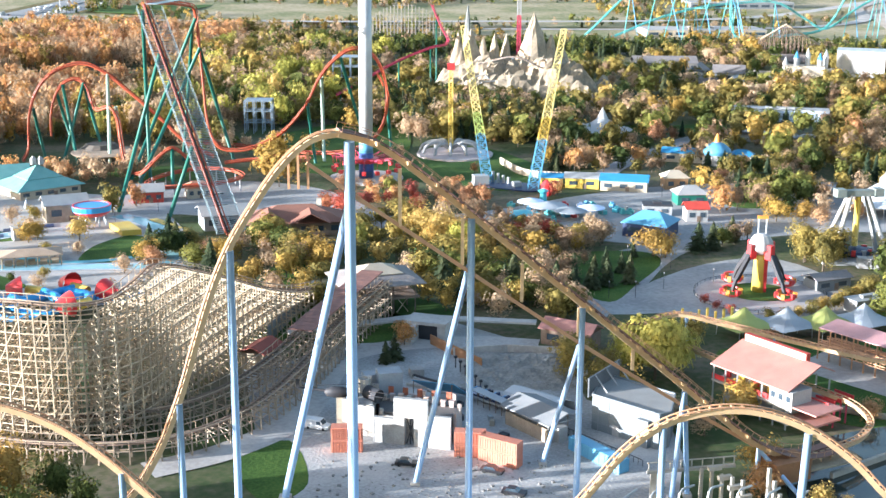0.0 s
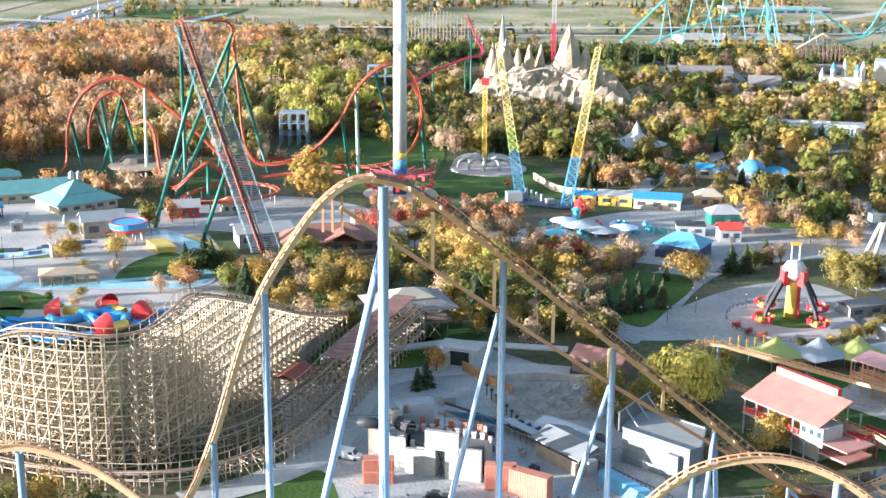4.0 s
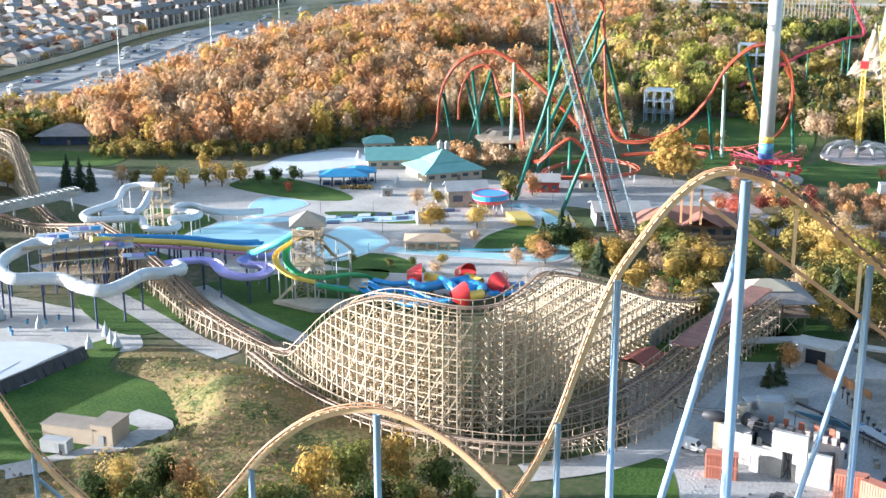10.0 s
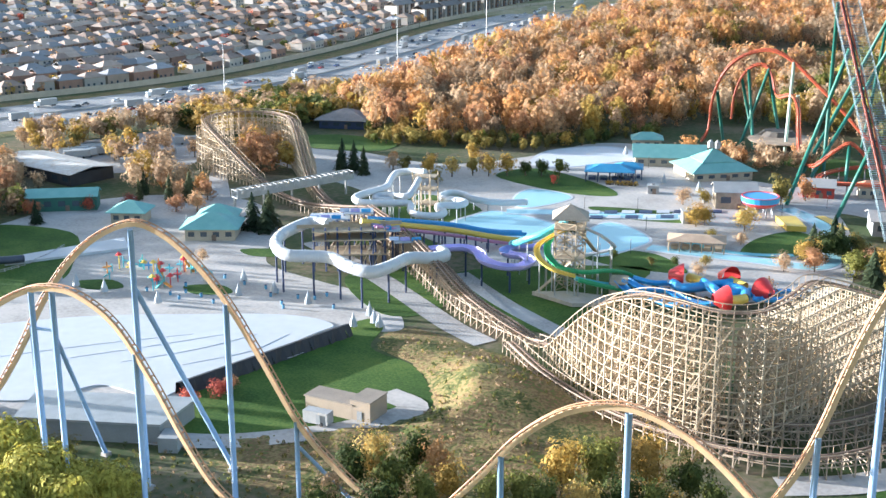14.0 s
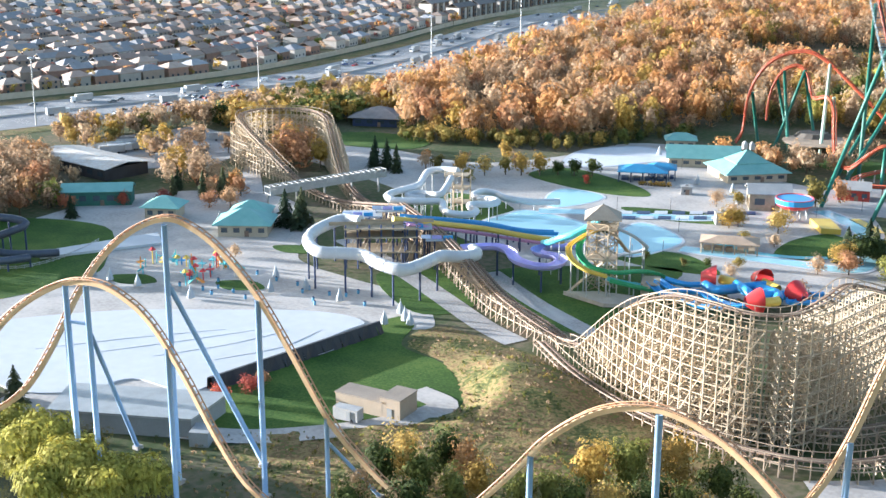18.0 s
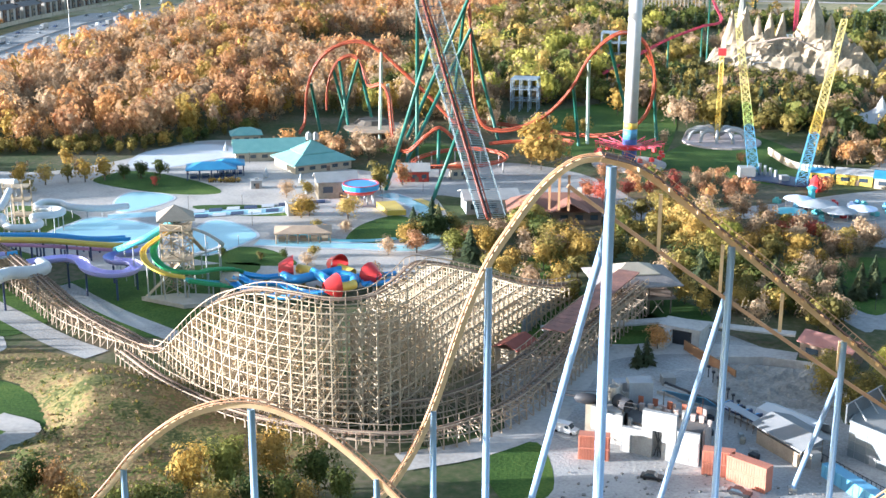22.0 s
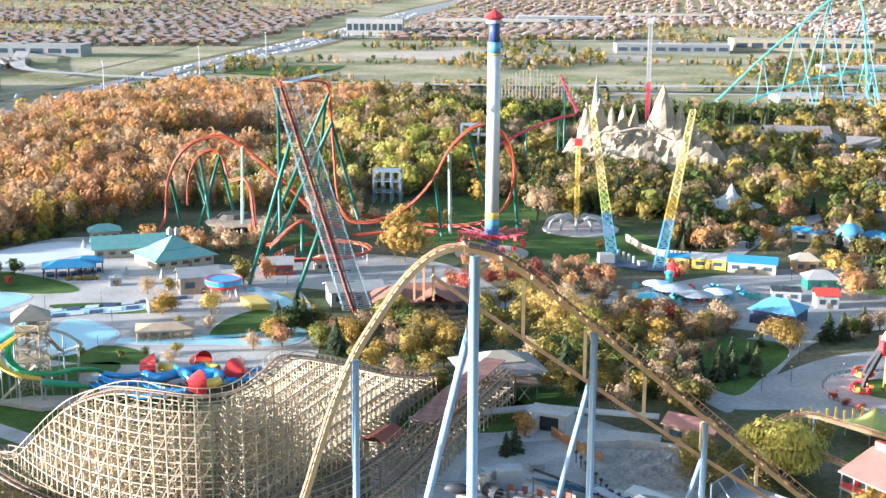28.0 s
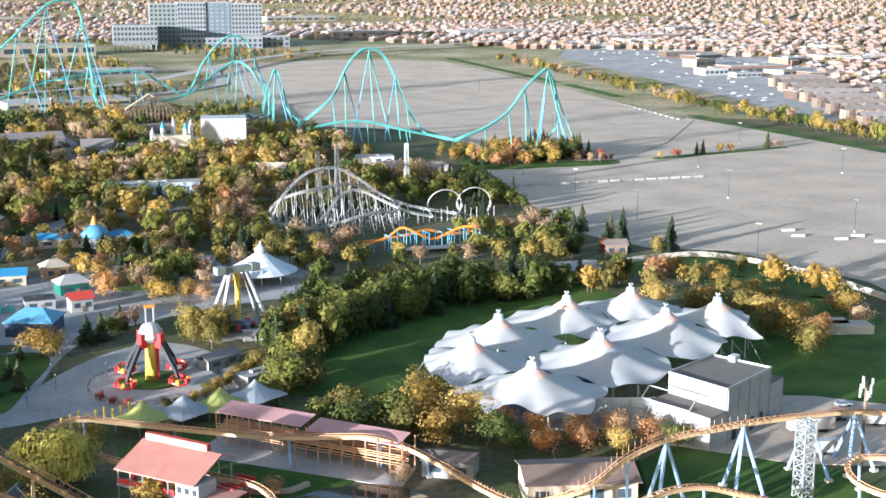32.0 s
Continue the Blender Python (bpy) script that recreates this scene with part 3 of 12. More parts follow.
ribbon("road", [(-372, 470), (-352, 440), (-340, 410), (-330, 385), (-300, 350)], 7, 0.14, CONCRETE, "concrete lane beside the wooden hill", per=6)
sheet("gravel_yard", [(-48, 281), (-32, 290), (-24, 314), (2, 316), (28, 292), (30, 262), (46, 246), (46, 232), (40, 205), (28, 196), (-14, 196), (-28, 212), (-38, 236)], 0.10, GRAVEL, "grey gravel yard of the stunt set", "gravel")
sheet("plaza", smooth_poly([(40, 322), (46, 336), (56, 352), (66, 376), (79, 396), (100, 410), (130, 420), (160, 425), (185, 470), (180, 505), (150, 505), (97, 500), (54, 480), (15, 450), (-20, 440), (-40, 470), (-60, 450), (-30, 420), (20, 432), (38, 410), (60, 400), (40, 380), (30, 350)], 4), 0.08, ASPHALT, "grey asphalt plaza among the rides", "plaza")
sheet("plaza", smooth_poly([(40, 328), (60, 326), (66, 318), (112, 318), (112, 362), (98, 385), (70, 370)], 4), 0.09, ASPHALT, "grey asphalt round the swinging ride", "plaza")
sheet("plaza", smooth_poly([(-128, 440), (-95, 440), (-60, 430), (-40, 445), (-45, 480), (-80, 500), (-118, 480)], 4), 0.07, ASPHALT, "grey asphalt square below the red coaster", "plaza")
sheet("yard", [(-405, 330), (-372, 352), (-345, 380), (-360, 425), (-410, 440), (-425, 395)], 0.07, ASPHALT, "asphalt yard with parked trailers", "yard")
sheet("yard", [(186, 238), (205, 214), (262, 180), (275, 215), (245, 250), (225, 262)], 0.20, LOT, "concrete loading yard behind the stage", "yard")
# parking lots
draped("parking_lot", [(470, 1520), (560, 1590), (680, 1600), (790, 1520), (735, 1140), (668, 838), (560, 730), (476, 668), (395, 694), (425, 800), (440, 870), (372, 940), (400, 1150), (440, 1350)], 0.35, LOT, "empty far parking lot of worn asphalt", "parking lot")
sheet("parking_lot", [(384, 690), (395, 692), (476, 672), (560, 736), (680, 862), (676, 800), (654, 610), (568, 420), (430, 300), (340, 280), (362, 345), (352, 415), (326, 434), (318, 470), (322, 510), (345, 570), (368, 640)], 0.07, LOT, "empty near parking lot of worn asphalt", "parking lot")
ribbon("grass_verge", [(820, 1560), (752, 1120), (690, 840), (662, 620), (600, 440), (520, 320)], 14, 0.13, LAWN, "green verge along the parking lot", "verge", 6)
sheet("grass_island", smooth_poly([(372, 676), (400, 735), (450, 738), (472, 690), (466, 656), (420, 660)]), 0.16, LAWN, "grass island in the parking lot", "lawn")
sheet("grass_island", [(498, 660), (616, 668), (617, 674), (500, 668)], 0.4, LAWN, "narrow grass island with a row of trees", "lawn", 0.35)
# highway
HW = [(-560, 260), (-494, 431), (-463, 520), (-451, 605), (-460, 740), (-486, 900), (-486, 1040), (-458, 1180), (-440, 1330), (-424, 1600), (-392, 2000), (-376, 2400), (-355, 2900), (-295, 3600), (-260, 4000)]
ribbon("highway", HW, 66, 0.2, HIGHWAY, "broad grey highway with many lanes", "highway", 8)
ribbon("grass_verge", [(x - 40, y) for x, y in HW], 14, 0.12, MEADOW, "grass bank of the highway", "verge", 6)
ribbon("grass_verge", [(x + 41, y) for x, y in HW], 16, 0.12, MEADOW, "weedy bank of the highway", "verge", 6)
hwpath = even(curve([(x, y, 0) for x, y in HW], 8), 6)


def hw_line(off, dash):
    s = Shape()
    for i in range(0, len(hwpath) - 1, 2 if dash else 1):
        a, b = hwpath[i], hwpath[i + 1]
        if a.length > 2300:
            break
        d = (b - a).normalized()
        n = Vector((d.y, -d.x, 0))
        w = 0.14 if dash else 0.16
        s.add([p + n * (off + e) + Vector((0, 0, 0.23 + rise(p.x, p.y))) for p, e in ((a, -w), (a, w), (b, w), (b, -w))], [(0, 1, 2, 3)])
    return s


LANE = mat("lane_paint", (0.75, 0.75, 0.72), rough=0.7)
for off in (-23, -19.2, -15.4, -11.6, 11.6, 15.4, 19.2, 23):
    single("lane_line", hw_line(off, True), LANE, "dashed white lane line", "road marking", "lane lines", "structure")
bar = Shape()
for a, b in zip(hwpath, hwpath[1:]):
    if a.length > 2600:
        break
    bar.beam(a + Vector((0, 0, 0.6 + rise(a.x, a.y))), b + Vector((0, 0, 0.6 + rise(b.x, b.y))), 0.5, 0.9)
single("median_barrier", bar, CONCRETE, "long concrete median barrier", "barrier", kind="structure")
nb = Shape()
for i in range(len(hwpath) - 1):
    a, b = hwpath[i], hwpath[i + 1]
    if a.y < 380 or a.y > 1300:
        continue
    d = (b - a).normalized()
    n = Vector((d.y, -d.x, 0)) * -52
    nb.beam(a + n + Vector((0, 0, 1.6)), b + n + Vector((0, 0, 1.6)), 0.4, 3.2)
single("noise_barrier", nb, CREAM, "pale concrete noise wall behind the highway", "wall", kind="structure")
# overpass and loop ramp far along the highway
ribbon("road", [(-700, 1560), (-600, 1330), (-500, 1270), (-380, 1240), (-200, 1230), (0, 1240), (300, 1300), (620, 1640), (1000, 1750)], 16, 7.0, CONCRETE, "pale overpass road across the highway", per=8)
ribbon("road", [(-420, 1560), (-374, 1618), (-320, 1596), (-272, 1536), (-263, 1465), (-284, 1365), (-308, 1333), (-341, 1331), (-400, 1336)], 9, 0.6, CONCRETE, "loop ramp round a green island", per=8)
sheet("lawn", smooth_poly([(-396, 1400), (-384, 1560), (-330, 1574), (-284, 1526), (-276, 1465), (-296, 1372), (-330, 1346)]), 6.2, LAWN, "green island in the ramp loop", "lawn")
# the far fields have haze lightened into their colour too
draped("field", smooth_poly([(-360, 1330), (-250, 1290), (-60, 1300), (220, 1330), (420, 1400), (400, 1700), (60, 1950), (-200, 1900), (-390, 1640)]), 0.6, HAZE_FIELD, "open field beyond the park, paled for haze", "field", 120)
draped("field", smooth_poly([(-140, 1090), (60, 1060), (330, 1060), (380, 1200), (100, 1230), (-150, 1220)]), 0.5, HAZE_FIELD, "rough ground at the park edge, paled for haze", "field", 90)
draped("field", smooth_poly([(500, 1640), (760, 1640), (900, 1800), (800, 2050), (450, 2050), (420, 1800)]), 0.5, HAZE_FIELD, "open ground round the hospital, paled for haze", "field", 110)
draped("field", [(-700, 1500), (-540, 1300), (-540, 2100), (-760, 2200)], 0.5, HAZE_FIELD, "open ground beside the overpass, paled for haze", "field", 120)
draped("yard", [(-330, 1640), (-100, 1560), (120, 1620), (80, 1700), (-200, 1760)], 0.9, LOT, "bare graded building plot", "yard", 120)
ribbon("road", [(-420, 1990), (-100, 1960), (200, 2010), (480, 2080), (900, 2110), (1400, 2020)], 22, 1.0, CONCRETE, "pale main road across the plain", per=8)
ribbon("road", [(-150, 1250), (60, 1232), (300, 1250), (420, 1330), (470, 1500), (560, 1640)], 14, 0.9, CONCRETE, "pale road behind the park", per=8)
# pond
sheet("pond", smooth_poly([(64, 190), (62, 215), (70, 236), (86, 246), (104, 250), (118, 240), (120, 205), (100, 180)]), 0.15, POND_M, "dark still pond beside the station", "pond")
sheet("pond", smooth_poly([(-250, 110), (-222, 145), (-200, 152), (-182, 147), (-165, 130), (-180, 100)]), 0.15, POND_M, "dark still pond below the willows", "pond")

# ---------------------------------------------------------------- yellow steel coaster


def box_track(owner, path, gauge=0.62, rail_r=0.13, spine=(0.62, 1.05), step=1.6, colour=None, rail_colour=None):
    """Two rails over a deep box spine with cross ties, as parts of the coaster."""
    p = even(path, 1.1)
    w, h = spine
    part("spine", Shape().profile(p, [(-w / 2, -h), (w / 2, -h), (w / 2 + 0.06, -0.25), (-w / 2 - 0.06, -0.25)]), colour or YELLOW, owner)
    for s in (-1, 1):
        q = []
        for i, a in enumerate(p):
            d = (p[min(i + 1, len(p) - 1)] - p[max(i - 1, 0)]).normalized()
            sd = d.cross(Vector((0, 0, 1)))
            sd = sd.normalized() if sd.length > 1e-3 else Vector((1, 0, 0))
            q.append(a + sd * s * gauge + sd.cross(d) * 0.12)
        part("rail", Shape().tube(q, rail_r, 6), rail_colour or RUSTY, owner, smooth=True)
    ties = Shape()
    pe = even(path, step)
    for i in range(len(pe)):
        d = (pe[min(i + 1, len(pe) - 1)] - pe[max(i - 1, 0)]).normalized()
        sd = d.cross(Vector((0, 0, 1)))
        sd = sd.normalized() if sd.length > 1e-3 else Vector((1, 0, 0))
        up = sd.cross(d)
        ties.beam(pe[i] - sd * gauge - up * 0.05, pe[i] + sd * gauge - up * 0.05, 0.28, 0.22)
    part("sleeper_row", ties, rail_colour or RUSTY, owner, kind="stuff")


def column(owner, top, foot, r=0.55, r_end=None, material=None, pad=True):
    top, foot = Vector(top), Vector(foot)
    c = part("column", Shape().pipe(foot, top, r, 12, r_end or r), material or BLUE, owner, smooth=True)
    if pad:
        part("footing", Shape().box((foot.x, foot.y, 0.3), (r * 3.4, r * 3.4, 0.9)), CONCRETE, c)
    return c


LIFTBROWN = mat("red_brown_grating", (0.215, 0.118, 0.09), (0.15, 0.082, 0.064), 0.75)
LIFT = [(74, 226, 5.0), (66, 221.5, 5.2), (56.6, 217.9, 9.2), (40, 212.2, 23.8), (20, 205.4, 41.6), (0, 198.7, 59.2), (-8.6, 195.7, 66.4), (-12.9, 194.1, 69.0), (-17.1, 192.9, 70.2)]
OUT = [(-17.1, 192.9, 70.2), (-20.5, 192.2, 69.7), (-23.6, 191.6, 67.8), (-26.9, 190.9, 64.4), (-30.4, 190.1, 59.3), (-34.2, 189.3, 53.0), (-37.3, 188.6, 45.6), (-40, 188, 37.2), (-42.8, 187.4, 28.2), (-46.6, 186.6, 19.2), (-52, 185.4, 11.5), (-62, 183.2, 5.5), (-76, 180.2, 3.2), (-94, 176.2, 2.6), (-108, 173.2, 3.2), (-116, 171.5, 5.8), (-123, 170, 11.6), (-129, 168.6, 18.6), (-136, 167.1, 30.6), (-142, 165.8, 40.2), (-148.8, 164.3, 47.8), (-155, 163, 51.9), (-160.4, 161.8, 52.8), (-167.3, 160.3, 49.7), (-173.7, 158.9, 44.2), (-180, 157.5, 35.8), (-187, 156, 23.8), (-194, 154.5, 14.4), (-203, 152.6, 8.4), (-217, 149.4, 4.6), (-240, 144.5, 4.2), (-275, 137, 6)]
BACK = [(-260, 143, 2.0), (-232, 145.6, 3.5), (-214, 147.4, 8.8), (-205, 148.3, 16.2), (-196.2, 149.2, 26.2), (-188, 150, 33.9), (-178, 151, 39.9), (-170.5, 151.8, 41.8), (-163.9, 152.4, 41.0), (-156.5, 153.2, 36.6), (-149.5, 153.9, 27.5), (-142.6, 154.5, 16.4), (-136, 155.2, 8.4), (-126, 156.2, 4.2), (-110, 157.8, 5.0), (-98, 159, 10.6), (-92.4, 159.6, 16.6), (-87, 160.1, 22.8), (-81.5, 160.7, 29.4), (-74.3, 161.4, 35.0), (-67.3, 162.1, 37.4), (-61.3, 162.7, 37.2), (-54.6, 163.4, 34.4), (-48.6, 163.9, 30.0), (-42, 164.6, 23.4), (-34, 165.4, 14.8), (-24, 166.4, 8), (-8, 168, 6), (6, 169.4, 10), (14, 170.2, 15.2), (19.4, 170.7, 20.4), (25, 171.3, 27.2), (30.6, 171.9, 31.4), (36.3, 172.4, 33.2), (42.1, 173, 33.5), (48, 173.6, 32.2), (54.2, 174.2, 29.2), (60.6, 174.9, 24.2), (66, 175.4, 18.6), (74, 177, 11.5), (88, 180, 6.5), (105, 183, 5.0)]
hyper = thing("steel_coaster", (-15, 193, 0), "tall yellow steel coaster on pale blue tubular columns", "roller coaster")
box_track(hyper, curve(LIFT, 10), spine=(1.2, 1.1), rail_colour=LIFTBROWN)
box_track(hyper, curve(OUT, 6))
box_track(hyper, curve(BACK, 6))
# lift: walkways with handrails, chain return trough with hangers
lp = even(curve(LIFT, 10), 2.0)
for s in (-1, 1):
    wk, rl, posts = [], [], Shape()
    for i, a in enumerate(lp):
        d = (lp[min(i + 1, len(lp) - 1)] - lp[max(i - 1, 0)]).normalized()
        sd = d.cross(Vector((0, 0, 1))).normalized()
        up = sd.cross(d)
        rl.append(a + sd * s * 2.4 + up * 1.0)
        posts.beam(a + sd * s * 2.4 - up * 0.1, a + sd * s * 2.4 + up * 1.0, 0.07)
        wk.append(a + sd * s * 1.5 + up * 0.05)
    part("walkway", Shape().profile(wk, [(-0.95, -0.06), (0.95, -0.06), (0.95, 0.06), (-0.95, 0.06)]), LIFTBROWN, hyper, "dark brown steel grating walkway")
    rail = part("handrail", Shape().tube(rl, 0.05, 5), RUSTY, hyper)
    part("baluster_row", posts, RUSTY, rail, kind="stuff")
tr = [(-22, 191.3, 65.4), (-8.6, 195.7, 55), (20, 205.4, 33.4), (40.6, 212.4, 18.8), (56, 217.7, 8.4)]
part("chain_trough", Shape().profile(even(curve(tr, 6), 3), [(-0.3, -0.3), (0.3, -0.3), (0.3, 0.3), (-0.3, 0.3)]), RUSTY, hyper, "faded orange chain return trough")
for k in range(7):
    a = Vector(LIFT[7]).lerp(Vector(LIFT[2]), (k + 0.5) / 7)
    b = Vector((-8.6, 195.7, 55)).lerp(Vector((56, 217.7, 8.4)), (a.x + 8.6) / 64.6)
    part("hanger", Shape().box((a.x, a.y, (a.z - 1 + b.z) / 2), (0.55, 0.5, a.z - 1 - b.z)), YELLOW, hyper, "yellow hanger post")
# brackets under the walkways
for k, a in enumerate(lp[3:-2:3]):
    part("bracket", Shape().beam((a.x + 0.62, a.y - 1.85, a.z - 0.35), (a.x - 0.62, a.y + 1.85, a.z - 0.35), 0.5, 0.6), YELLOW, hyper)
# upper end of the lift: stub platform on the far side of the crest
for k in range(3):
    part("platform_post", Shape().beam((-25 + 1.5 * k, 193.0, 61), (-25 + 1.5 * k, 193.0, 67.2 - 0.5 * abs(k - 1)), 0.35), RUSTY, hyper)
# columns: vertical leg and raking leg behind it
column(hyper, (-15.6, 193.3, 68.4), (-15.6, 193.3, 0.4), 0.85)
column(hyper, (-15.8, 193.8, 58.5), (-29.4, 211.1, 0.4), 0.65)
column(hyper, (-33.9, 189.4, 52.0), (-33.9, 189.4, 0.4), 0.62)
column(hyper, (-42.4, 187.5, 27.6), (-42.4, 187.5, 0.4), 0.55)
column(hyper, (-42.6, 187.8, 22), (-44, 196, 0.4), 0.45)
column(hyper, (3.4, 199.5, 55.0), (3.4, 199.5, 0.4), 0.6)
column(hyper, (3.1, 199.9, 47.0), (-6.1, 217.9, 0.4), 0.5)
column(hyper, (22.4, 205.9, 38.2), (22.4, 205.9, 0.4), 0.55)
column(hyper, (22.2, 206.3, 31.5), (18.1, 227.5, 0.4), 0.45)
column(hyper, (41.6, 212.4, 20.8), (40.3, 212.2, 0.4), 0.45)
column(hyper, (41.8, 213, 20.8), (43.4, 213.6, 0.4), 0.45)
column(hyper, (57, 218, 8), (57, 218, 0.4), 0.45)
column(hyper, (57, 218, 7.5), (64, 212, 0.4), 0.4)
for x, y, z in ((-160.2, 161.8, 51.2), (-142.2, 165.7, 39.0), (-129.6, 168.5, 18.2), (-182.4, 157, 30.5), (-201, 153, 7.6)):
    column(hyper, (x, y, z), (x, y, 0.4), 0.55 if z > 30 else 0.45)
column(hyper, (-160.6, 162.3, 40), (-151, 176, 0.4), 0.5)
column(hyper, (-129.4, 168.9, 13), (-124, 177, 0.4), 0.35)
column(hyper, (-175.4, 151.3, 40.0), (-175.4, 151.3, 0.4), 0.55)
column(hyper, (-171.0, 152.2, 40.4), (-171.0, 152.2, 0.4), 0.55)
column(hyper, (-171.2, 152.6, 31), (-178, 168.7, 0.4), 0.45)
column(hyper, (-153, 153.6, 31.6), (-153, 153.6, 0.4), 0.5)
column(hyper, (-200.6, 148.7, 20.6), (-200.6, 148.7, 0.4), 0.5)
column(hyper, (-84, 160.4, 25.6), (-84, 160.4, 0.4), 0.5)
column(hyper, (-84, 160.8, 18), (-82, 168, 0.4), 0.4)
column(hyper, (-64, 162.4, 36.4), (-64, 162.4, 0.4), 0.55)
column(hyper, (-45.6, 164.2, 26.4), (-45.6, 164.2, 0.4), 0.5)
column(hyper, (31, 171.9, 30.6), (31, 171.9, 0.4), 0.5)
column(hyper, (52.6, 174.1, 29), (51.6, 174.1, 0.4), 0.6)
part("tie_beam", Shape().pipe((-175.4, 151.3, 33), (-171, 152.2, 33), 0.3, 8), BLUE, hyper)

# ---------------------------------------------------------------- wooden coaster


def wooden(owner, pts, step=2.8, deep=(), level=2.7, rails=True, material=None, per=6):
    """Timber trestle under a track: a bent every few metres, ledgers between bents, track and handrails on top.
    deep: more rows of posts inwards of the track, as sideways offsets, where the trestle is tall."""
    wood = material or TIMBER
    p = even(curve(pts, per), step)
    k = len(p)
    sides = []
    for i in range(k):
        d = p[min(i + 1, k - 1)] - p[max(i - 1, 0)]
        d.z = 0
        d.normalize()
        sides.append(Vector((d.y, -d.x, 0)))
    led = Shape()
    for i, a in enumerate(p):
        b = Shape()
        h = a.z - 0.9
        if h < 0.8:
            continue
        rows = [-1.7, 1.7] + [o for o in deep if h > 9]
        tops = {}
        for o in rows:
            t = h if abs(o) < 2 else h * (1 - 0.02 * abs(o)) - 1.0
            tops[o] = t
            foot = a + sides[i] * o * 1.12
            head = a + sides[i] * o
            b.beam((foot.x, foot.y, 0), (head.x, head.y, t), 0.25, 0.25)
        levels = [z for z in np.arange(level, h, level)]
        for n, z in enumerate(levels):
            ok = sorted(o for o in rows if tops[o] >= z)
            if len(ok) > 1:
                l, r = a + sides[i] * ok[0] * 1.05, a + sides[i] * ok[-1] * 1.05
                b.beam((l.x, l.y, z), (r.x, r.y, z), 0.12, 0.26)
                for o, o2 in zip(ok, ok[1:]):
                    l, r = a + sides[i] * o * 1.05, a + sides[i] * o2 * 1.05
                    zs = (z - level, z) if n % 2 else (z, z - level)
                    b.beam((l.x, l.y, zs[0]), (r.x, r.y, zs[1]), 0.10, 0.18)
        l, r = a - sides[i] * 2.0, a + sides[i] * 2.0
        b.beam((l.x, l.y, h), (r.x, r.y, h), 0.3, 0.35)
        if i % 4 == 0 and h > 12 and not deep:
            q = a - sides[i] * (h * 0.32)
            b.beam((q.x, q.y, 0), tuple(a - sides[i] * 1.7 + Vector((0, 0, -4))), 0.28, 0.28)
        part("bent", b, wood, owner)
        if i + 1 < k:
            c = p[i + 1]
            for o in rows:
                for z in levels + [h]:
                    e = z if z < h else c.z - 0.9
                    if z > c.z - 0.8 and z < h:
                        continue
                    if abs(o) > 2 and z > tops[o]:
                        continue
                    u, v = a + sides[i] * o * 1.04, c + sides[i + 1] * o * 1.04
                    led.beam((u.x, u.y, z), (v.x, v.y, e), 0.10, 0.24)
                if abs(o) < 2 and h > 5:
                    u, v = a + sides[i] * o * 1.06, c + sides[i + 1] * o * 1.06
                    n = int(h // (2 * level))
                    for q in range(n):
                        if (i + q) % 2:
                            led.beam((u.x, u.y, q * 2 * level + 0.2), (v.x, v.y, (q + 1) * 2 * level), 0.10, 0.2)
    part("bracing", led, wood, owner, kind="stuff")
    q = even(curve(pts, per), 1.4)
    for s in (-1, 1):
        lay, hand = [], []
        posts = Shape()
        for i, a in enumerate(q):
            d = q[min(i + 1, len(q) - 1)] - q[max(i - 1, 0)]
            d.z = 0
            d.normalize()
            sd = Vector((d.y, -d.x, 0))
            lay.append(a + sd * s * 0.6 - Vector((0, 0, 0.2)))
            hand.append(a + sd * s * 2.0 + Vector((0, 0, 0.75)))
            if i % 2 == 0:
                posts.beam(a + sd * s * 2.0 - Vector((0, 0, 0.9)), a + sd * s * 2.0 + Vector((0, 0, 0.75)), 0.12)
        part("rail", Shape().profile(lay, [(-0.17, -0.2), (0.17, -0.2), (0.17, 0.12), (-0.17, 0.12)]), TIMBER_D, owner, "dark laminated timber rail")
        if rails:
            hr = part("handrail", Shape().profile(hand, [(-0.06, -0.09), (0.06, -0.09), (0.06, 0.09), (-0.06, 0.09)]), AGED, owner)
            part("baluster_row", posts, AGED, hr, kind="stuff")
    ties = Shape()
    for i in range(0, len(q) - 1):
        d = q[i + 1] - q[i]
        d.z = 0
        d.normalize()
        sd = Vector((d.y, -d.x, 0))
        ties.beam(q[i] - sd * 1.5 - Vector((0, 0, 0.5)), q[i] + sd * 1.5 - Vector((0, 0, 0.5)), 0.2, 0.18)
    part("sleeper_row", ties, TIMBER_D, owner, kind="stuff")


wood1 = thing("wooden_coaster", (-80, 240, 0), "wooden roller coaster on a tall curved pale timber lattice", "roller coaster")
wooden(wood1, [(-131, 266.5, 2.8), (-124, 262, 4.4), (-116, 254, 11.6), (-108, 247, 19.3), (-100, 241, 25.6), (-91, 236.5, 29.6), (-82, 233.5, 30.4), (-73, 233, 29.8), (-66, 236, 30.3), (-62, 243, 32.2), (-60, 252, 33.0), (-56, 268, 27.6), (-51, 285, 20.8), (-46, 301, 14.2), (-40, 318, 8.5), (-36, 330, 6)], deep=(-5, -9.5))
wooden(wood1, [(-222, 331, 11.5), (-199, 314, 11), (-181.5, 299.5, 10), (-159, 279.7, 7.6), (-142, 270.4, 4.8), (-131, 266.5, 2.8)], material=AGED, rails=False)
wooden(wood1, [(-214, 330, 6.5), (-195, 316, 6.5), (-178, 302, 6), (-157, 283.5, 4.6), (-140, 273.6, 3.4), (-132, 268, 2.8)], material=AGED, rails=False)
wood2 = thing("wooden_coaster", (-60, 245, 0), "low outer curve of wooden coaster on dark timber trestle", "roller coaster")
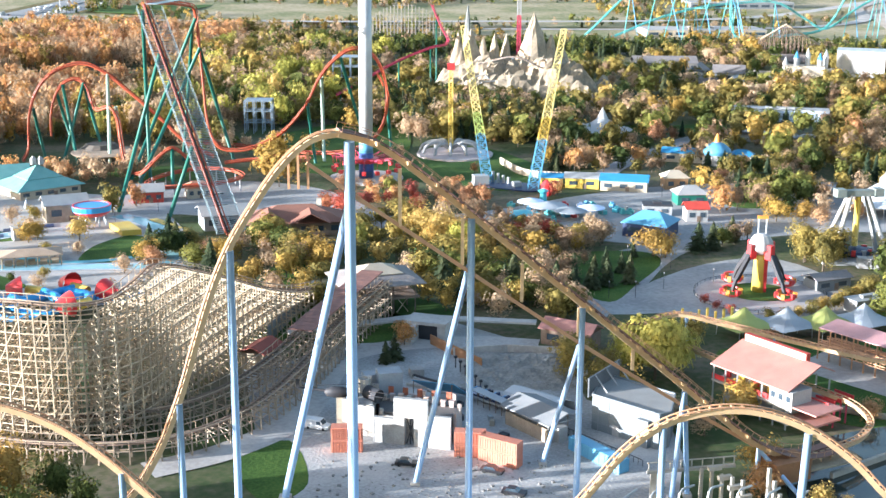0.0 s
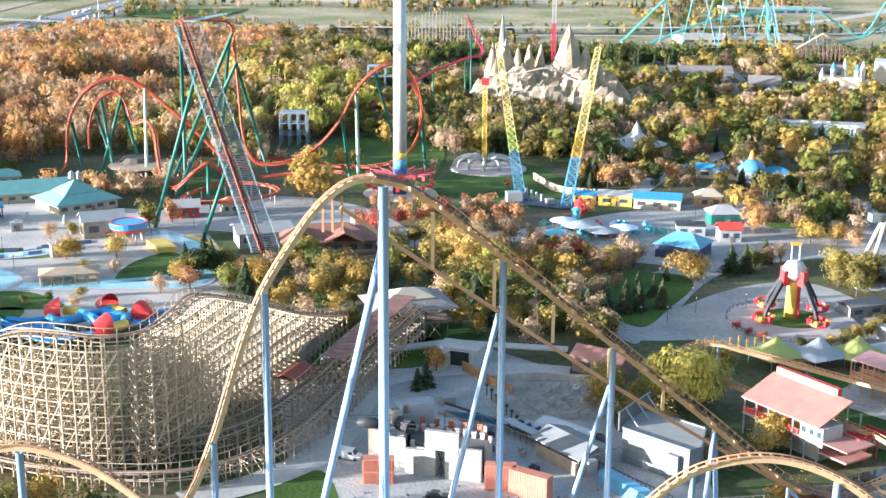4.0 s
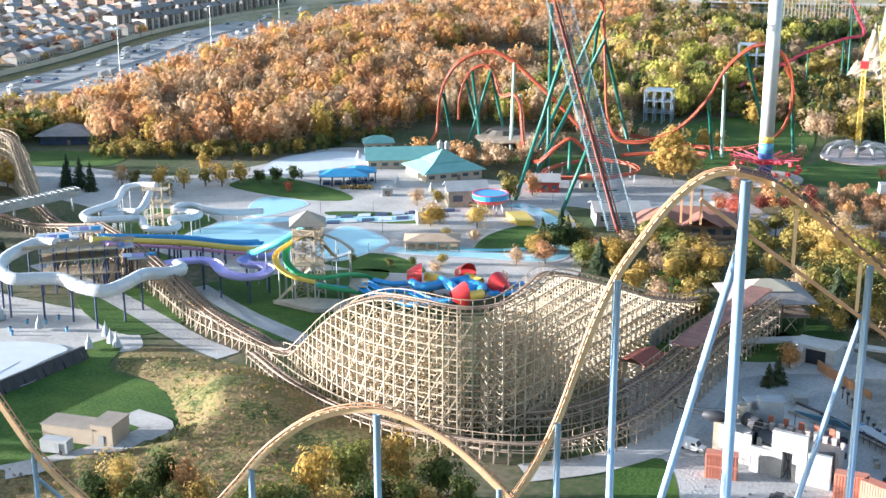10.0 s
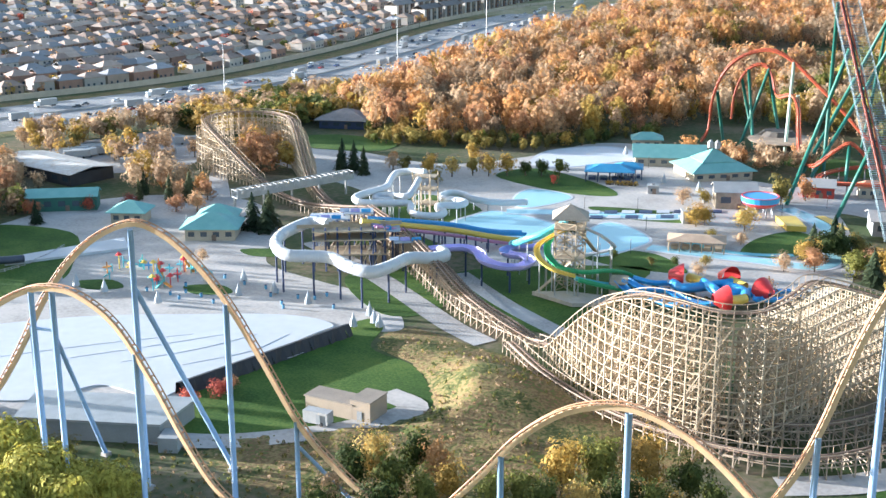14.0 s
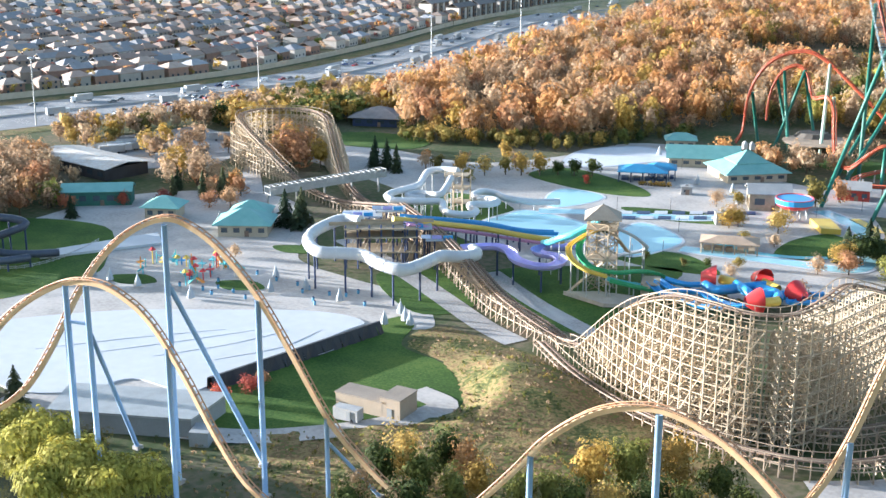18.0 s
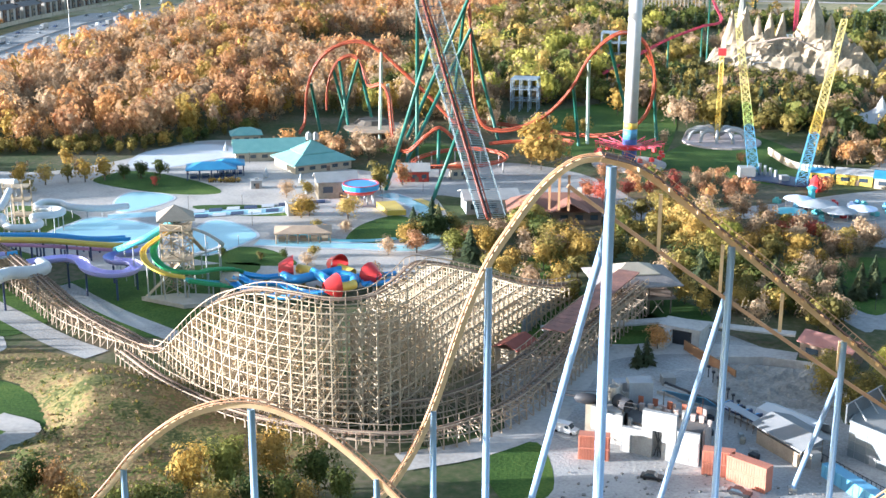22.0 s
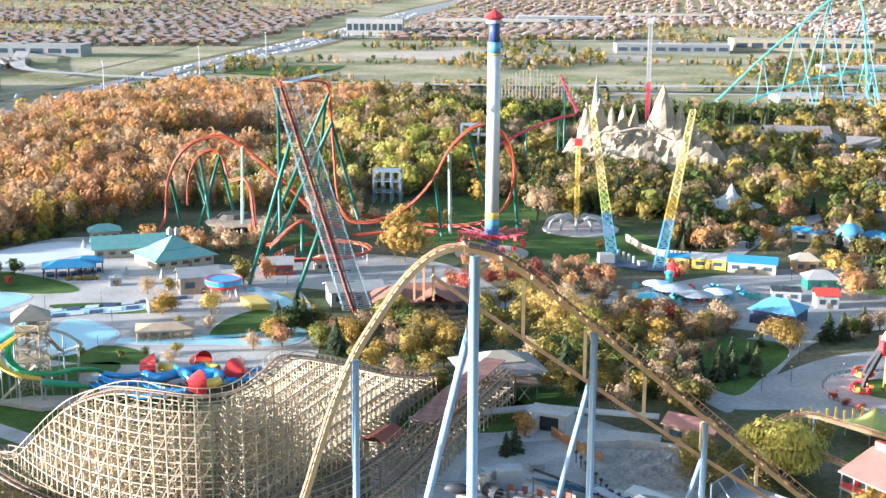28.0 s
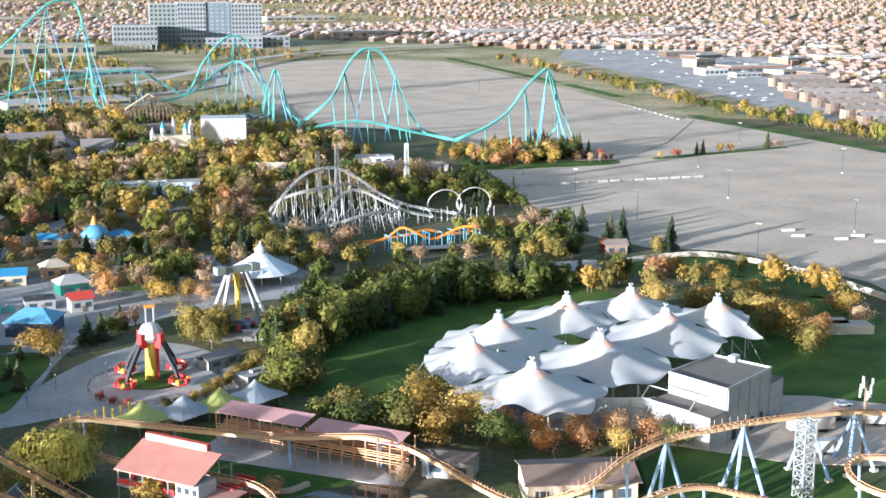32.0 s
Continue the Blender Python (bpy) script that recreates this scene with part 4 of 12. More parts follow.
wooden(wood2, [(-135, 262, 3), (-118, 247, 3.2), (-99, 235, 3.4), (-79, 228.5, 3.6), (-57, 228.5, 4.2), (-42, 241, 5.2), (-33, 262, 7), (-27, 287, 9), (-17, 322, 10)], deep=(), material=AGED)
wooden(wood2, [(-92, 243, 4), (-75, 240, 4.5), (-58, 242, 5.5), (-47, 252, 6.5), (-39, 270, 7.5), (-33, 290, 9), (-23, 322, 10)], material=AGED)
# roofed stretch of the return
ROOF_R = mat("rust_brown_roof", (0.27, 0.13, 0.10), (0.18, 0.09, 0.075), 0.8, fine=1.2)
cr = even(curve([(-33.5, 272, 12.4), (-29, 287, 13), (-20, 318, 13.6)], 5), 2.5)
for a, b in zip(cr, cr[1:]):
    d = (b - a) * 0.96
    rf = Shape().placed([(-2.9, 0, 0), (2.9, 0, 0), (2.9, d.length, d.z), (-2.9, d.length, d.z), (-2.9, 0, -0.3), (2.9, 0, -0.3), (2.9, d.length, d.z - 0.3), (-2.9, d.length, d.z - 0.3)], [(0, 1, 2, 3), (7, 6, 5, 4), (0, 4, 5, 1), (2, 6, 7, 3), (1, 5, 6, 2), (3, 7, 4, 0)], a, math.degrees(math.atan2(d.y, d.x)) - 90)
    part("roof_panel", rf, ROOF_R, wood2, "rust-brown slatted roof panel")
wood3 = thing("wooden_coaster", (-300, 380, 0), "far turn-round hill of the wooden coaster in pale timber", "roller coaster")
wooden(wood3, [(-296, 368, 4.5), (-303, 371.5, 6.5), (-312, 375, 10), (-326, 381, 15), (-337, 387, 18.6), (-343, 396, 19.6), (-341, 406, 19.8), (-332, 413, 19.8), (-321, 414, 19.6), (-311, 409, 19), (-302, 400, 16.5), (-292, 390, 11), (-283, 381, 6), (-277, 375, 3.8)], deep=(-4.2,))
wooden(wood3, [(-214, 330, 6.5), (-235, 343, 5), (-256, 356, 3.6), (-277, 375, 3.8)], material=AGED, rails=False)
wooden(wood3, [(-222, 331, 11), (-240, 340, 7), (-262, 350, 3.4), (-282, 360, 3), (-296, 368, 4.5)], material=AGED, rails=False)
bridge = Shape()
b0, b1 = Vector((-281, 335, 5.6)), Vector((-263, 380, 6.0))
bd = (b1 - b0).normalized()
bn = Vector((bd.y, -bd.x, 0)) * 2.1
bridge.beam(b0, b1, 4.2, 0.5)
for k in range(22):
    p = b0.lerp(b1, k / 21)
    for sgn in (-1, 1):
        bridge.beam(p + bn * sgn, p + bn * sgn + Vector((0, 0, 2.6)), 0.2)
        if k < 21:
            bridge.beam(p + bn * sgn + Vector((0, 0, 2.6 * (k % 2))), b0.lerp(b1, (k + 1) / 21) + bn * sgn + Vector((0, 0, 2.6 * ((k + 1) % 2))), 0.16)
    bridge.beam(p - bn + Vector((0, 0, 2.6)), p + bn + Vector((0, 0, 2.6)), 0.2)
    if k % 5 == 0:
        bridge.beam((p.x, p.y, 0), (p.x, p.y, 5.5), 0.6)
for sgn in (-1, 1):
    bridge.beam(b0 + bn * sgn + Vector((0, 0, 2.6)), b1 + bn * sgn + Vector((0, 0, 2.6)), 0.25)
    bridge.beam(b0 + bn * sgn + Vector((0, 0, 1.0)), b1 + bn * sgn + Vector((0, 0, 1.0)), 0.1, 1.3)
single("footbridge", bridge, STEEL, "grey steel footbridge over the wooden coaster", "bridge")

# ---------------------------------------------------------------- trees
rnd = random.Random(7)
DECID = {"maple": (L_ORANGE, "orange-leaved"), "gold": (L_GOLD, "golden-yellow"), "red": (L_RED, "dark red"), "brown": (L_BROWN, "brown half-bare"),
         "green": (L_GREEN, "dark green"), "olive": (L_OLIVE, "yellow-green")}


def quads_leafy(r, n, lobes, size, flat=1.0, airy=0.0):
    """Leaf clumps on a crown of overlapping lobes: unit crown, radius about 1."""
    V, F = [], []
    cs = []
    for i in range(lobes):
        a, e = math.tau * (i * 0.382 + r.uniform(0, 0.2)), r.uniform(-1.15, 1.0)
        d = r.uniform(0.32, 0.62)
        cs.append((Vector((math.cos(a) * d * math.cos(e), math.sin(a) * d * math.cos(e), math.sin(e) * d * 1.2)), r.uniform(0.28, 0.46)))
    for i in range(n):
        c, s = cs[i % lobes]
        w = Vector((r.gauss(0, 1), r.gauss(0, 1), r.gauss(0.2, 1))).normalized()
        p = c + w * s * r.uniform(0.62 - 0.3 * airy, 1.12 + 0.15 * airy)
        p.z *= flat
        nrm = (w * 0.8 + p * 1.1 + Vector((r.gauss(0, 0.26), r.gauss(0, 0.26), r.gauss(0.08, 0.26)))).normalized()
        t = nrm.cross(Vector((r.gauss(0, 1), r.gauss(0, 1), r.gauss(0, 1)))).normalized()
        b = nrm.cross(t)
        z = size * r.uniform(0.5, 1.35)
        k = len(V)
        V += [p + t * z * r.uniform(0.8, 1.2), p + b * z * r.uniform(0.6, 1.1) + nrm * z * 0.25, p - t * z * r.uniform(0.8, 1.2), p - b * z * r.uniform(0.6, 1.1) - nrm * z * 0.2]
        F.append((k, k + 1, k + 2, k + 3))
    return V, F, cs


def core(s, c, rings, n=6):
    """The dense inside of a crown."""
    vs = [(c[0] + a * math.cos(math.tau * j / n), c[1] + a * math.sin(math.tau * j / n), c[2] + z) for a, z in rings for j in range(n)]
    s.add(vs, [(i * n + j, i * n + (j + 1) % n, (i + 1) * n + (j + 1) % n, (i + 1) * n + j) for i in range(len(rings) - 1) for j in range(n)])


FULL = {"green": 2.3, "olive": 2.1, "gold": 1.9, "maple": 1.9, "red": 1.9, "brown": 1.7}      # how closely the leaves of a kind cover its crown


def crown_shape(kind, r, n):
    s = Shape()
    if kind == "pine":
        lv = 16 if n > 100 else 9
        for i in range(lv):
            u = i / (lv - 1)
            z, rad = -0.85 + 1.85 * u, 0.70 * (1 - u) ** 0.75 + 0.02
            for j in range(max(4, int((17 if n > 100 else 10) * (1 - u * 0.6)))):
                a = r.uniform(0, math.tau)
                rr = rad * r.uniform(0.6, 1.2)
                d = Vector((math.cos(a), math.sin(a), 0))
                sd = Vector((-d.y, d.x, 0)) * (rr * 0.2 + 0.05)
                hi, lo = Vector((0, 0, z + 0.09)), Vector((0, 0, z - 0.10 - 0.08 * r.random()))
                s.add([d * rr * 0.1 + hi, d * rr * 0.65 + sd + (hi + lo) / 2, d * rr + lo, d * rr * 0.65 - sd + (hi + lo) / 2], [(0, 1, 2, 3)])
        core(s, (0, 0, 0), [(0.26, -0.85), (0.2, -0.3), (0.1, 0.3), (0.01, 0.9)], 5)
        return s
    if kind == "willow":
        V, F, cs = quads_leafy(r, n * 2 if n > 400 else n, 14, 0.06 if n > 400 else 0.1, 0.95)
        s.add(V, F)
        for i in range(n):
            c, q = cs[i % 14]
            a = r.uniform(0, math.tau)
            d = Vector((math.cos(a), math.sin(a), 0))
            p = c + d * q * r.uniform(0.7, 1.15)
            p.z = p.z * 0.95 + q * 0.4
            ln = r.uniform(0.12, 0.3)
            sd = Vector((-d.y, d.x, 0)) * r.uniform(0.012, 0.028)
            o = d * r.uniform(0.04, 0.14)
            s.add([p - sd, p + sd, p + sd * 0.6 + o - Vector((0, 0, ln)), p - sd * 0.6 + o - Vector((0, 0, ln * 1.05))], [(0, 1, 2, 3)])
        core(s, (0, 0, 0), [(0.1, -0.45), (0.4, -0.3), (0.42, 0.1), (0.25, 0.35), (0.02, 0.45)], 8)
        return s
    airy = 0.45 if kind == "brown" else 0.15
    V, F, cs = quads_leafy(r, n, 12 if n > 50 else 6, min(0.36, FULL.get(kind, 2.0) / math.sqrt(n)) if n > 40 else 0.27 if n > 25 else 0.36, 1.0, airy)
    s.add(V, F)
    if n >= 150:
        core(s, (0, 0, 0), [(0.08, -0.5), (0.36, -0.36), (0.42, 0.0), (0.32, 0.32), (0.03, 0.5)], 6)
    return s


def trunk_shape(r, z_top, wide):
    s = Shape()
    s.tube([(0, 0, -0.05), (0.01, 0, z_top * 0.5), (0.02 * r.uniform(-1, 1), 0.02, z_top)], 0.055 * wide, 7, r_end=0.03 * wide)
    for i in range(4):
        a = r.uniform(0, math.tau)
        s.tube([(0, 0, z_top * (0.5 + 0.1 * i)), (0.25 * math.cos(a), 0.25 * math.sin(a), z_top * (0.5 + 0.1 * i) + 0.32)], 0.025 * wide, 5, r_end=0.01 * wide)
    return s


PROTO = {}
LABELS = {"pine": "dark green spruce with a pointed crown", "willow": "yellow-green weeping willow with hanging branches"}
LEAVES = {"pine": L_PINE, "willow": L_WILLOW}
for kind, (m, word) in DECID.items():
    LABELS[kind], LEAVES[kind] = "%s broadleaf tree in autumn" % word, m


LATE = []


def plant(kind, x, y, h, wide=1.0, z=0.0):
    """A tree of its own: trunk and crown, h metres tall. Far ones are gathered into groves."""
    if math.hypot(x, y) > 455:
        LATE.append((kind, x, y, h))
        return None
    variant = rnd.randrange(3)
    wide *= 1.0 if kind in ("pine", "willow") else 1.16
    turn, f = rnd.uniform(0, 360), h / 2.0
    m = pose(x, y, z, 0, 0, turn) @ Matrix.Diagonal((f * wide, f * wide, f, 1))
    key = kind, variant
    if key not in PROTO:
        r = random.Random(variant * 31 + len(kind) * 7 + ord(kind[0]))
        ob = thing("tree", (0, 0, 0), LABELS[kind], "tree", "park trees")
        up = 1.0
        c = crown_shape(kind, r, 1000 if kind == "willow" else 1400)
        c.v = [(a, b, e * 0.98 + up * (1.0 if kind == "pine" else 0.94)) for a, b, e in c.v]
        part("trunk", trunk_shape(r, 0.95, 0.8), BARK, ob)
        part("crown", c, LEAVES[kind], ob)
        ob.matrix_basis = m
        PROTO[key] = ob
        return ob
    ob = PROTO[key]
    q = copy_thing(ob, m)
    q.matrix_basis = m
    return q


def forest(name, spots, label, n=60, ground=rise, slim=1.0):
    """Many trees too dense to count, joined; spots are (kind, x, y, height)."""
    kinds = sorted({s[0] for s in spots})
    r = random.Random(len(spots))
    stock = {}
    for kind in kinds:
        for v in range(4):
            c = crown_shape(kind, r, n)
            up = 1.0
            stock[kind, v] = np.array([(a, b, e + up) for a, b, e in c.v]), c.f
    vs, fs, mi, tone, base = [], [], [], [], 0
    trunks = Shape()
    for kind in kinds:
        for v in range(4):
            stock[kind, v] = stock[kind, v][0], np.array(stock[kind, v][1], dtype=np.int32)
    for kind, x, y, h in spots:
        v, f = stock[kind, r.randrange(4)]
        a, s, w = r.uniform(0, math.tau), h / 2, r.uniform(0.7, 0.9) if kind == "pine" else slim * r.uniform(0.84, 1.12)
        ca, sa = math.cos(a) * s * w, math.sin(a) * s * w
        z = ground(x, y)
        vs.append(np.stack([v[:, 0] * ca - v[:, 1] * sa + x, v[:, 0] * sa + v[:, 1] * ca + y, v[:, 2] * s + z], 1))
        fs.append(f + base)
        mi.append(np.full(len(f), kinds.index(kind), dtype=np.int32))
        tone.append(np.full(len(v), r.random(), dtype=np.float32))
        base += len(v)
        if kind != "pine" and n > 30:
            trunks.beam((x, y, z), (x, y, z + h * 0.45), 0.35)
    me = bpy.data.meshes.new(name)
    faces = np.concatenate(fs)
    me.vertices.add(base)
    me.vertices.foreach_set("co", np.concatenate(vs).astype(np.float32).ravel())
    me.loops.add(faces.size)
    me.loops.foreach_set("vertex_index", faces.ravel())
    me.polygons.add(len(faces))
    me.polygons.foreach_set("loop_start", np.arange(len(faces), dtype=np.int32) * 4)
    for kind in kinds:
        me.materials.append(LEAVES[kind])
    me.polygons.foreach_set("material_index", np.concatenate(mi))
    me.attributes.new("tone", "FLOAT", "POINT").data.foreach_set("value", np.concatenate(tone))
    me.update(calc_edges=True)
    me.validate()
    ob = tagged(new(name, me), label, "trees", kind="stuff")
    if trunks.v:
        t = new("trunks", mesh_of("trunks", trunks, BARK))
        t.parent = ob
        tagged(t, kind="stuff")
    return ob


def scatter(poly, spacing, mix, h0, h1, keep=lambda x, y: True, seed=1):
    r = random.Random(seed)
    xs, ys = [p[0] for p in poly], [p[1] for p in poly]
    out, x = [], min(xs)
    bag = [k for k, w in mix for _ in range(w)]
    while x < max(xs):
        y = min(ys)
        while y < max(ys):
            u, v = x + r.uniform(-0.42, 0.42) * spacing, y + r.uniform(-0.42, 0.42) * spacing
            if inside(u, v, poly) and keep(u, v):
                # kinds cluster by a slow noise
                q = noise.noise((u * 0.02, v * 0.02, seed)) * 0.5 + 0.5
                i = int(max(0, min(0.999, q * 0.55 + r.random() * 0.45)) * len(bag))
                out.append((bag[i], u, v, r.uniform(h0, h1)))
            y += spacing
        x += spacing
    return out


CLEAR = []          # (x, y, radius) kept free of scattered trees


def free(x, y):
    return all((x - a) ** 2 + (y - b) ** 2 > c * c for a, b, c in CLEAR)

# ---------------------------------------------------------------- woods
W_NORTH = [(-374, 540), (-314, 474), (-242, 490), (-222, 530), (-186, 560), (-150, 560), (-118, 600), (-100, 680), (-70, 740), (-60, 860), (-90, 1000), (-180, 1150), (-380, 1160), (-428, 990), (-414, 860), (-396, 720), (-382, 620)]
CLEAR += [(88, 566, 12), (78, 550, 11), (100, 584, 11), (110, 600, 11), (128, 626, 16), (124, 642, 14), (70, 532, 10), (158, 608, 16), (121, 545, 12), (50, 370, 12), (62, 378, 9)]
CLEAR += [(-108, 712, 15), (-96, 784, 15), (-340, 480, 18)]
CLEAR += [(-94, 616, 16), (-90, 585, 12), (-65, 787, 12)]
CLEAR += [(-225, 830, 62), (-330, 450, 24), (-300, 395, 24), (-165, 545, 40), (-140, 560, 24), (-200, 505, 20), (-60, 600, 45), (-104, 535, 20)]
spots_n = scatter(W_NORTH, 9.8, [("brown", 11), ("maple", 7), ("gold", 4), ("olive", 3), ("red", 1)], 11, 23, free, 3)
r4 = random.Random(44)
spots_n = [(r4.choice(["green", "brown", "gold", "olive", "brown", "willow", "brown", "olive"]), x, y, h) if x > -178 + 40 * noise.noise((x * 0.03, y * 0.03, 6)) and y > 575 else (k, x, y, h) for k, x, y, h in spots_n]
forest("woods", [s for s in spots_n if s[2] < 720], "dense autumn woods of orange, brown and gold trees", 260, slim=0.74)
forest("woods", [s for s in spots_n if s[2] >= 720], "farther autumn woods of orange and brown trees", 120, slim=0.78)
W_WEST = [(-342, 240), (-345, 268), (-337, 288), (-348, 302), (-368, 318), (-396, 342), (-420, 350), (-462, 339), (-500, 300), (-470, 230), (-380, 190)]
forest("woods", scatter(W_WEST, 8.5, [("brown", 7), ("maple", 3), ("red", 1), ("gold", 1)], 10, 17, free, 5), "half-bare orange woods behind the dark tube slides", 320)
BANK = [(-452, 380), (-425, 480), (-412, 560), (-400, 570), (-395, 500), (-405, 440), (-412, 400), (-400, 372)]
forest("thicket", scatter(BANK, 7.5, [("brown", 5), ("gold", 1), ("olive", 2), ("green", 1)], 8, 14, free, 6), "mixed thicket along the highway bank", 160)
PARK_FAR = [(-60, 640), (-20, 560), (30, 580), (60, 560), (110, 545), (180, 520), (200, 600), (330, 640), (340, 860), (300, 980), (150, 1000), (110, 900), (-40, 920), (-70, 760)]
CLEAR += [(45, 775, 62), (0, 566, 24), (74, 616, 19), (230, 850, 45), (268, 840, 25), (90, 600, 10), (140, 560, 10), (120, 660, 16), (160, 674, 13), (187, 668, 13), (150, 604, 12), (165, 597, 12), (182, 836, 26), (247, 690, 13), (318, 700, 34), (345, 664, 14), (177, 790, 12), (214, 742, 9), (150, 900, 40), (250, 930, 22), (180, 650, 20)]
forest("park_grove", scatter(PARK_FAR, 13.0, [("pine", 5), ("green", 6), ("olive", 6), ("brown", 4), ("gold", 4), ("maple", 3), ("red", 1)], 9, 18, free, 8), "mixed park trees, dark spruces and yellow maples", 150)
BELT = [(-60, 985), (250, 990), (330, 1010), (330, 1030), (-60, 1040), (-150, 1060)]
forest("park_grove", scatter(BELT, 12.0, [("pine", 6), ("green", 2)], 9, 14, free, 9), "dark spruce belt at the park edge", 60)
PARK_MID = [(100, 470), (118, 440), (150, 470), (175, 440), (205, 455), (235, 440), (270, 420), (300, 440), (290, 480), (262, 500), (270, 540), (310, 570), (330, 640), (200, 600), (180, 520), (110, 540)]
CLEAR += [(157, 453, 14), (225, 530, 34), (285, 532, 40), (238, 480, 24), (258, 400, 18), (110, 500, 14), (150, 500, 12), (180, 560, 12)]
forest("park_grove", scatter(PARK_MID, 9.6, [("pine", 7), ("green", 7), ("olive", 4), ("brown", 2), ("gold", 2), ("maple", 3), ("red", 2)], 7, 14, free, 11), "mixed autumn trees round the white coaster", 300)
# belt round the tent lawn
BELT_T = [(118, 322), (124, 328), (139, 347), (161, 361), (186, 374), (208, 379), (232, 375), (248, 386), (224, 398), (196, 409), (166, 402), (142, 386), (124, 362), (114, 340)]
for k, x, y, h, w in (("green", 116, 317, 15, 1.1), ("olive", 124, 320, 13, 1.1), ("green", 128, 330, 12, 1.0)):
    plant(k, x, y, h, w)
CLEAR += [(100, 308, 13), (88, 308, 10), (118, 338, 9), (110, 345, 7), (126, 386, 17), (122, 372, 12), (114, 356, 12)]
forest("tree_belt", scatter(BELT_T, 6.2, [("green", 8), ("pine", 1), ("green", 2), ("olive", 5), ("gold", 1)], 11, 17, free, 21), "dense dark green tree belt beside the tent lawn", 420)
# groves between the lift, the plaza and the rides
PLAZAS = [[(40, 322), (46, 336), (56, 352), (66, 376), (79, 396), (100, 410), (130, 420), (160, 425), (185, 470), (180, 505), (150, 505), (97, 500), (54, 480), (15, 450), (-20, 440), (-40, 470), (-60, 450), (-30, 420), (20, 432), (38, 410), (60, 400), (40, 380), (30, 350)], [(40, 328), (60, 326), (66, 318), (112, 318), (112, 362), (98, 385), (70, 370)], [(-128, 440), (-95, 440), (-60, 430), (-40, 445), (-45, 480), (-80, 500), (-118, 480)], [(-25, 515), (6, 588), (38, 532), (24, 486), (1, 498)]]


def open_spot(x, y):
    return free(x, y) and not any(inside(x, y, p) for p in PLAZAS)


CLEAR += [(-56, 408, 17), (-42, 406, 14), (-72, 396, 12), (68, 489, 13), (52, 494, 10), (40, 496, 8), (88, 493, 8), (89, 465, 9), (86, 437, 7), (74, 446, 8), (67, 415, 13), (108, 549, 14), (126, 545, 8), (115, 543, 9), (50, 372, 18), (-22, 338, 13), (-24, 352, 11), (-18, 325, 12), (-50, 440, 16), (-38, 436, 14), (66, 430, 15), (52, 497, 18), (34, 507, 10), (-34, 507, 18), (30, 462, 16), (82, 512, 9), (94, 492, 9), (94, 470, 8), (62, 468, 8), (92, 560, 18), (23, 494, 16), (-98, 482, 26), (-72, 404, 9), (-80, 420, 9), (-92, 596, 12), (-55, 565, 20), (-104, 530, 14), (-55, 690, 14), (-60, 770, 12), (74, 640, 15), (-75, 375, 8)]
GROVES = [([(-62, 345), (-44, 325), (-4, 318), (36, 318), (42, 352), (62, 372), (78, 398), (58, 420), (20, 430), (-25, 420), (-60, 432), (-74, 410), (-70, 372)], 9.0, [("pine", 2), ("green", 2), ("olive", 6), ("gold", 4), ("brown", 8), ("willow", 1), ("red", 1), ("maple", 1)], 7, 12),
          ([(-60, 455), (-20, 442), (20, 455), (56, 484), (20, 490), (-20, 480), (-40, 480)], 8, [("red", 3), ("maple", 3), ("brown", 3), ("green", 2)], 6, 9),
          ([(40, 530), (100, 502), (190, 508), (205, 560), (120, 620), (40, 600)], 9.5, [("green", 3), ("pine", 3), ("olive", 5), ("brown", 4), ("gold", 3), ("maple", 3)], 6, 10),
          ([(92, 402), (136, 424), (165, 432), (150, 444), (120, 440), (96, 424)], 7, [("pine", 2), ("olive", 3), ("brown", 4), ("gold", 3)], 8, 12),
          ([(-140, 570), (-62, 545), (-20, 600), (-30, 700), (-60, 760), (-104, 690), (-122, 610)], 8, [("pine", 2), ("green", 4), ("olive", 3), ("brown", 7), ("gold", 3)], 9, 15),
          ([(-190, 500), (-130, 486), (-122, 510), (-100, 560), (-140, 570), (-190, 560)], 7.5, [("brown", 5), ("maple", 3), ("red", 1), ("green", 1)], 7, 13),
          ([(-30, 600), (50, 590), (70, 640), (20, 735), (-20, 740), (-40, 680)], 7.5, [("green", 5), ("pine", 4), ("olive", 4), ("brown", 4), ("gold", 2)], 10, 16),
          ([(350, 640), (338, 575), (322, 520), (318, 482), (306, 484), (310, 530), (324, 590), (338, 640)], 7, [("pine", 2), ("green", 4), ("olive", 2)], 8, 12),
          ([(268, 500), (300, 470), (312, 480), (304, 520), (312, 560), (296, 570), (280, 540)], 7.5, [("brown", 4), ("red", 1), ("maple", 1), ("olive", 1)], 7, 12),
          ([(-150, 1010), (60, 1000), (330, 1010), (360, 1060), (100, 1070), (-160, 1100)], 9, [("pine", 4), ("green", 3), ("brown", 2), ("gold", 1)], 8, 14),
          ([(-330, 455), (-240, 478), (-215, 520), (-180, 552), (-190, 562), (-225, 537), (-246, 496), (-320, 482)], 5.5, [("gold", 3), ("olive", 3), ("green", 2), ("brown", 2)], 4, 9),
          ([(-446, 345), (-432, 420), (-400, 475), (-384, 565), (-345, 525), (-352, 475), (-372, 440), (-412, 447), (-432, 400)], 6.2, [("brown", 5), ("gold", 3), ("green", 2), ("maple", 2)], 8, 15),
          ([(-420, 1010), (-330, 980), (-180, 1140), (-260, 1260), (-420, 1260)], 11, [("green", 4), ("brown", 3), ("gold", 2), ("pine", 2)], 6, 13)]
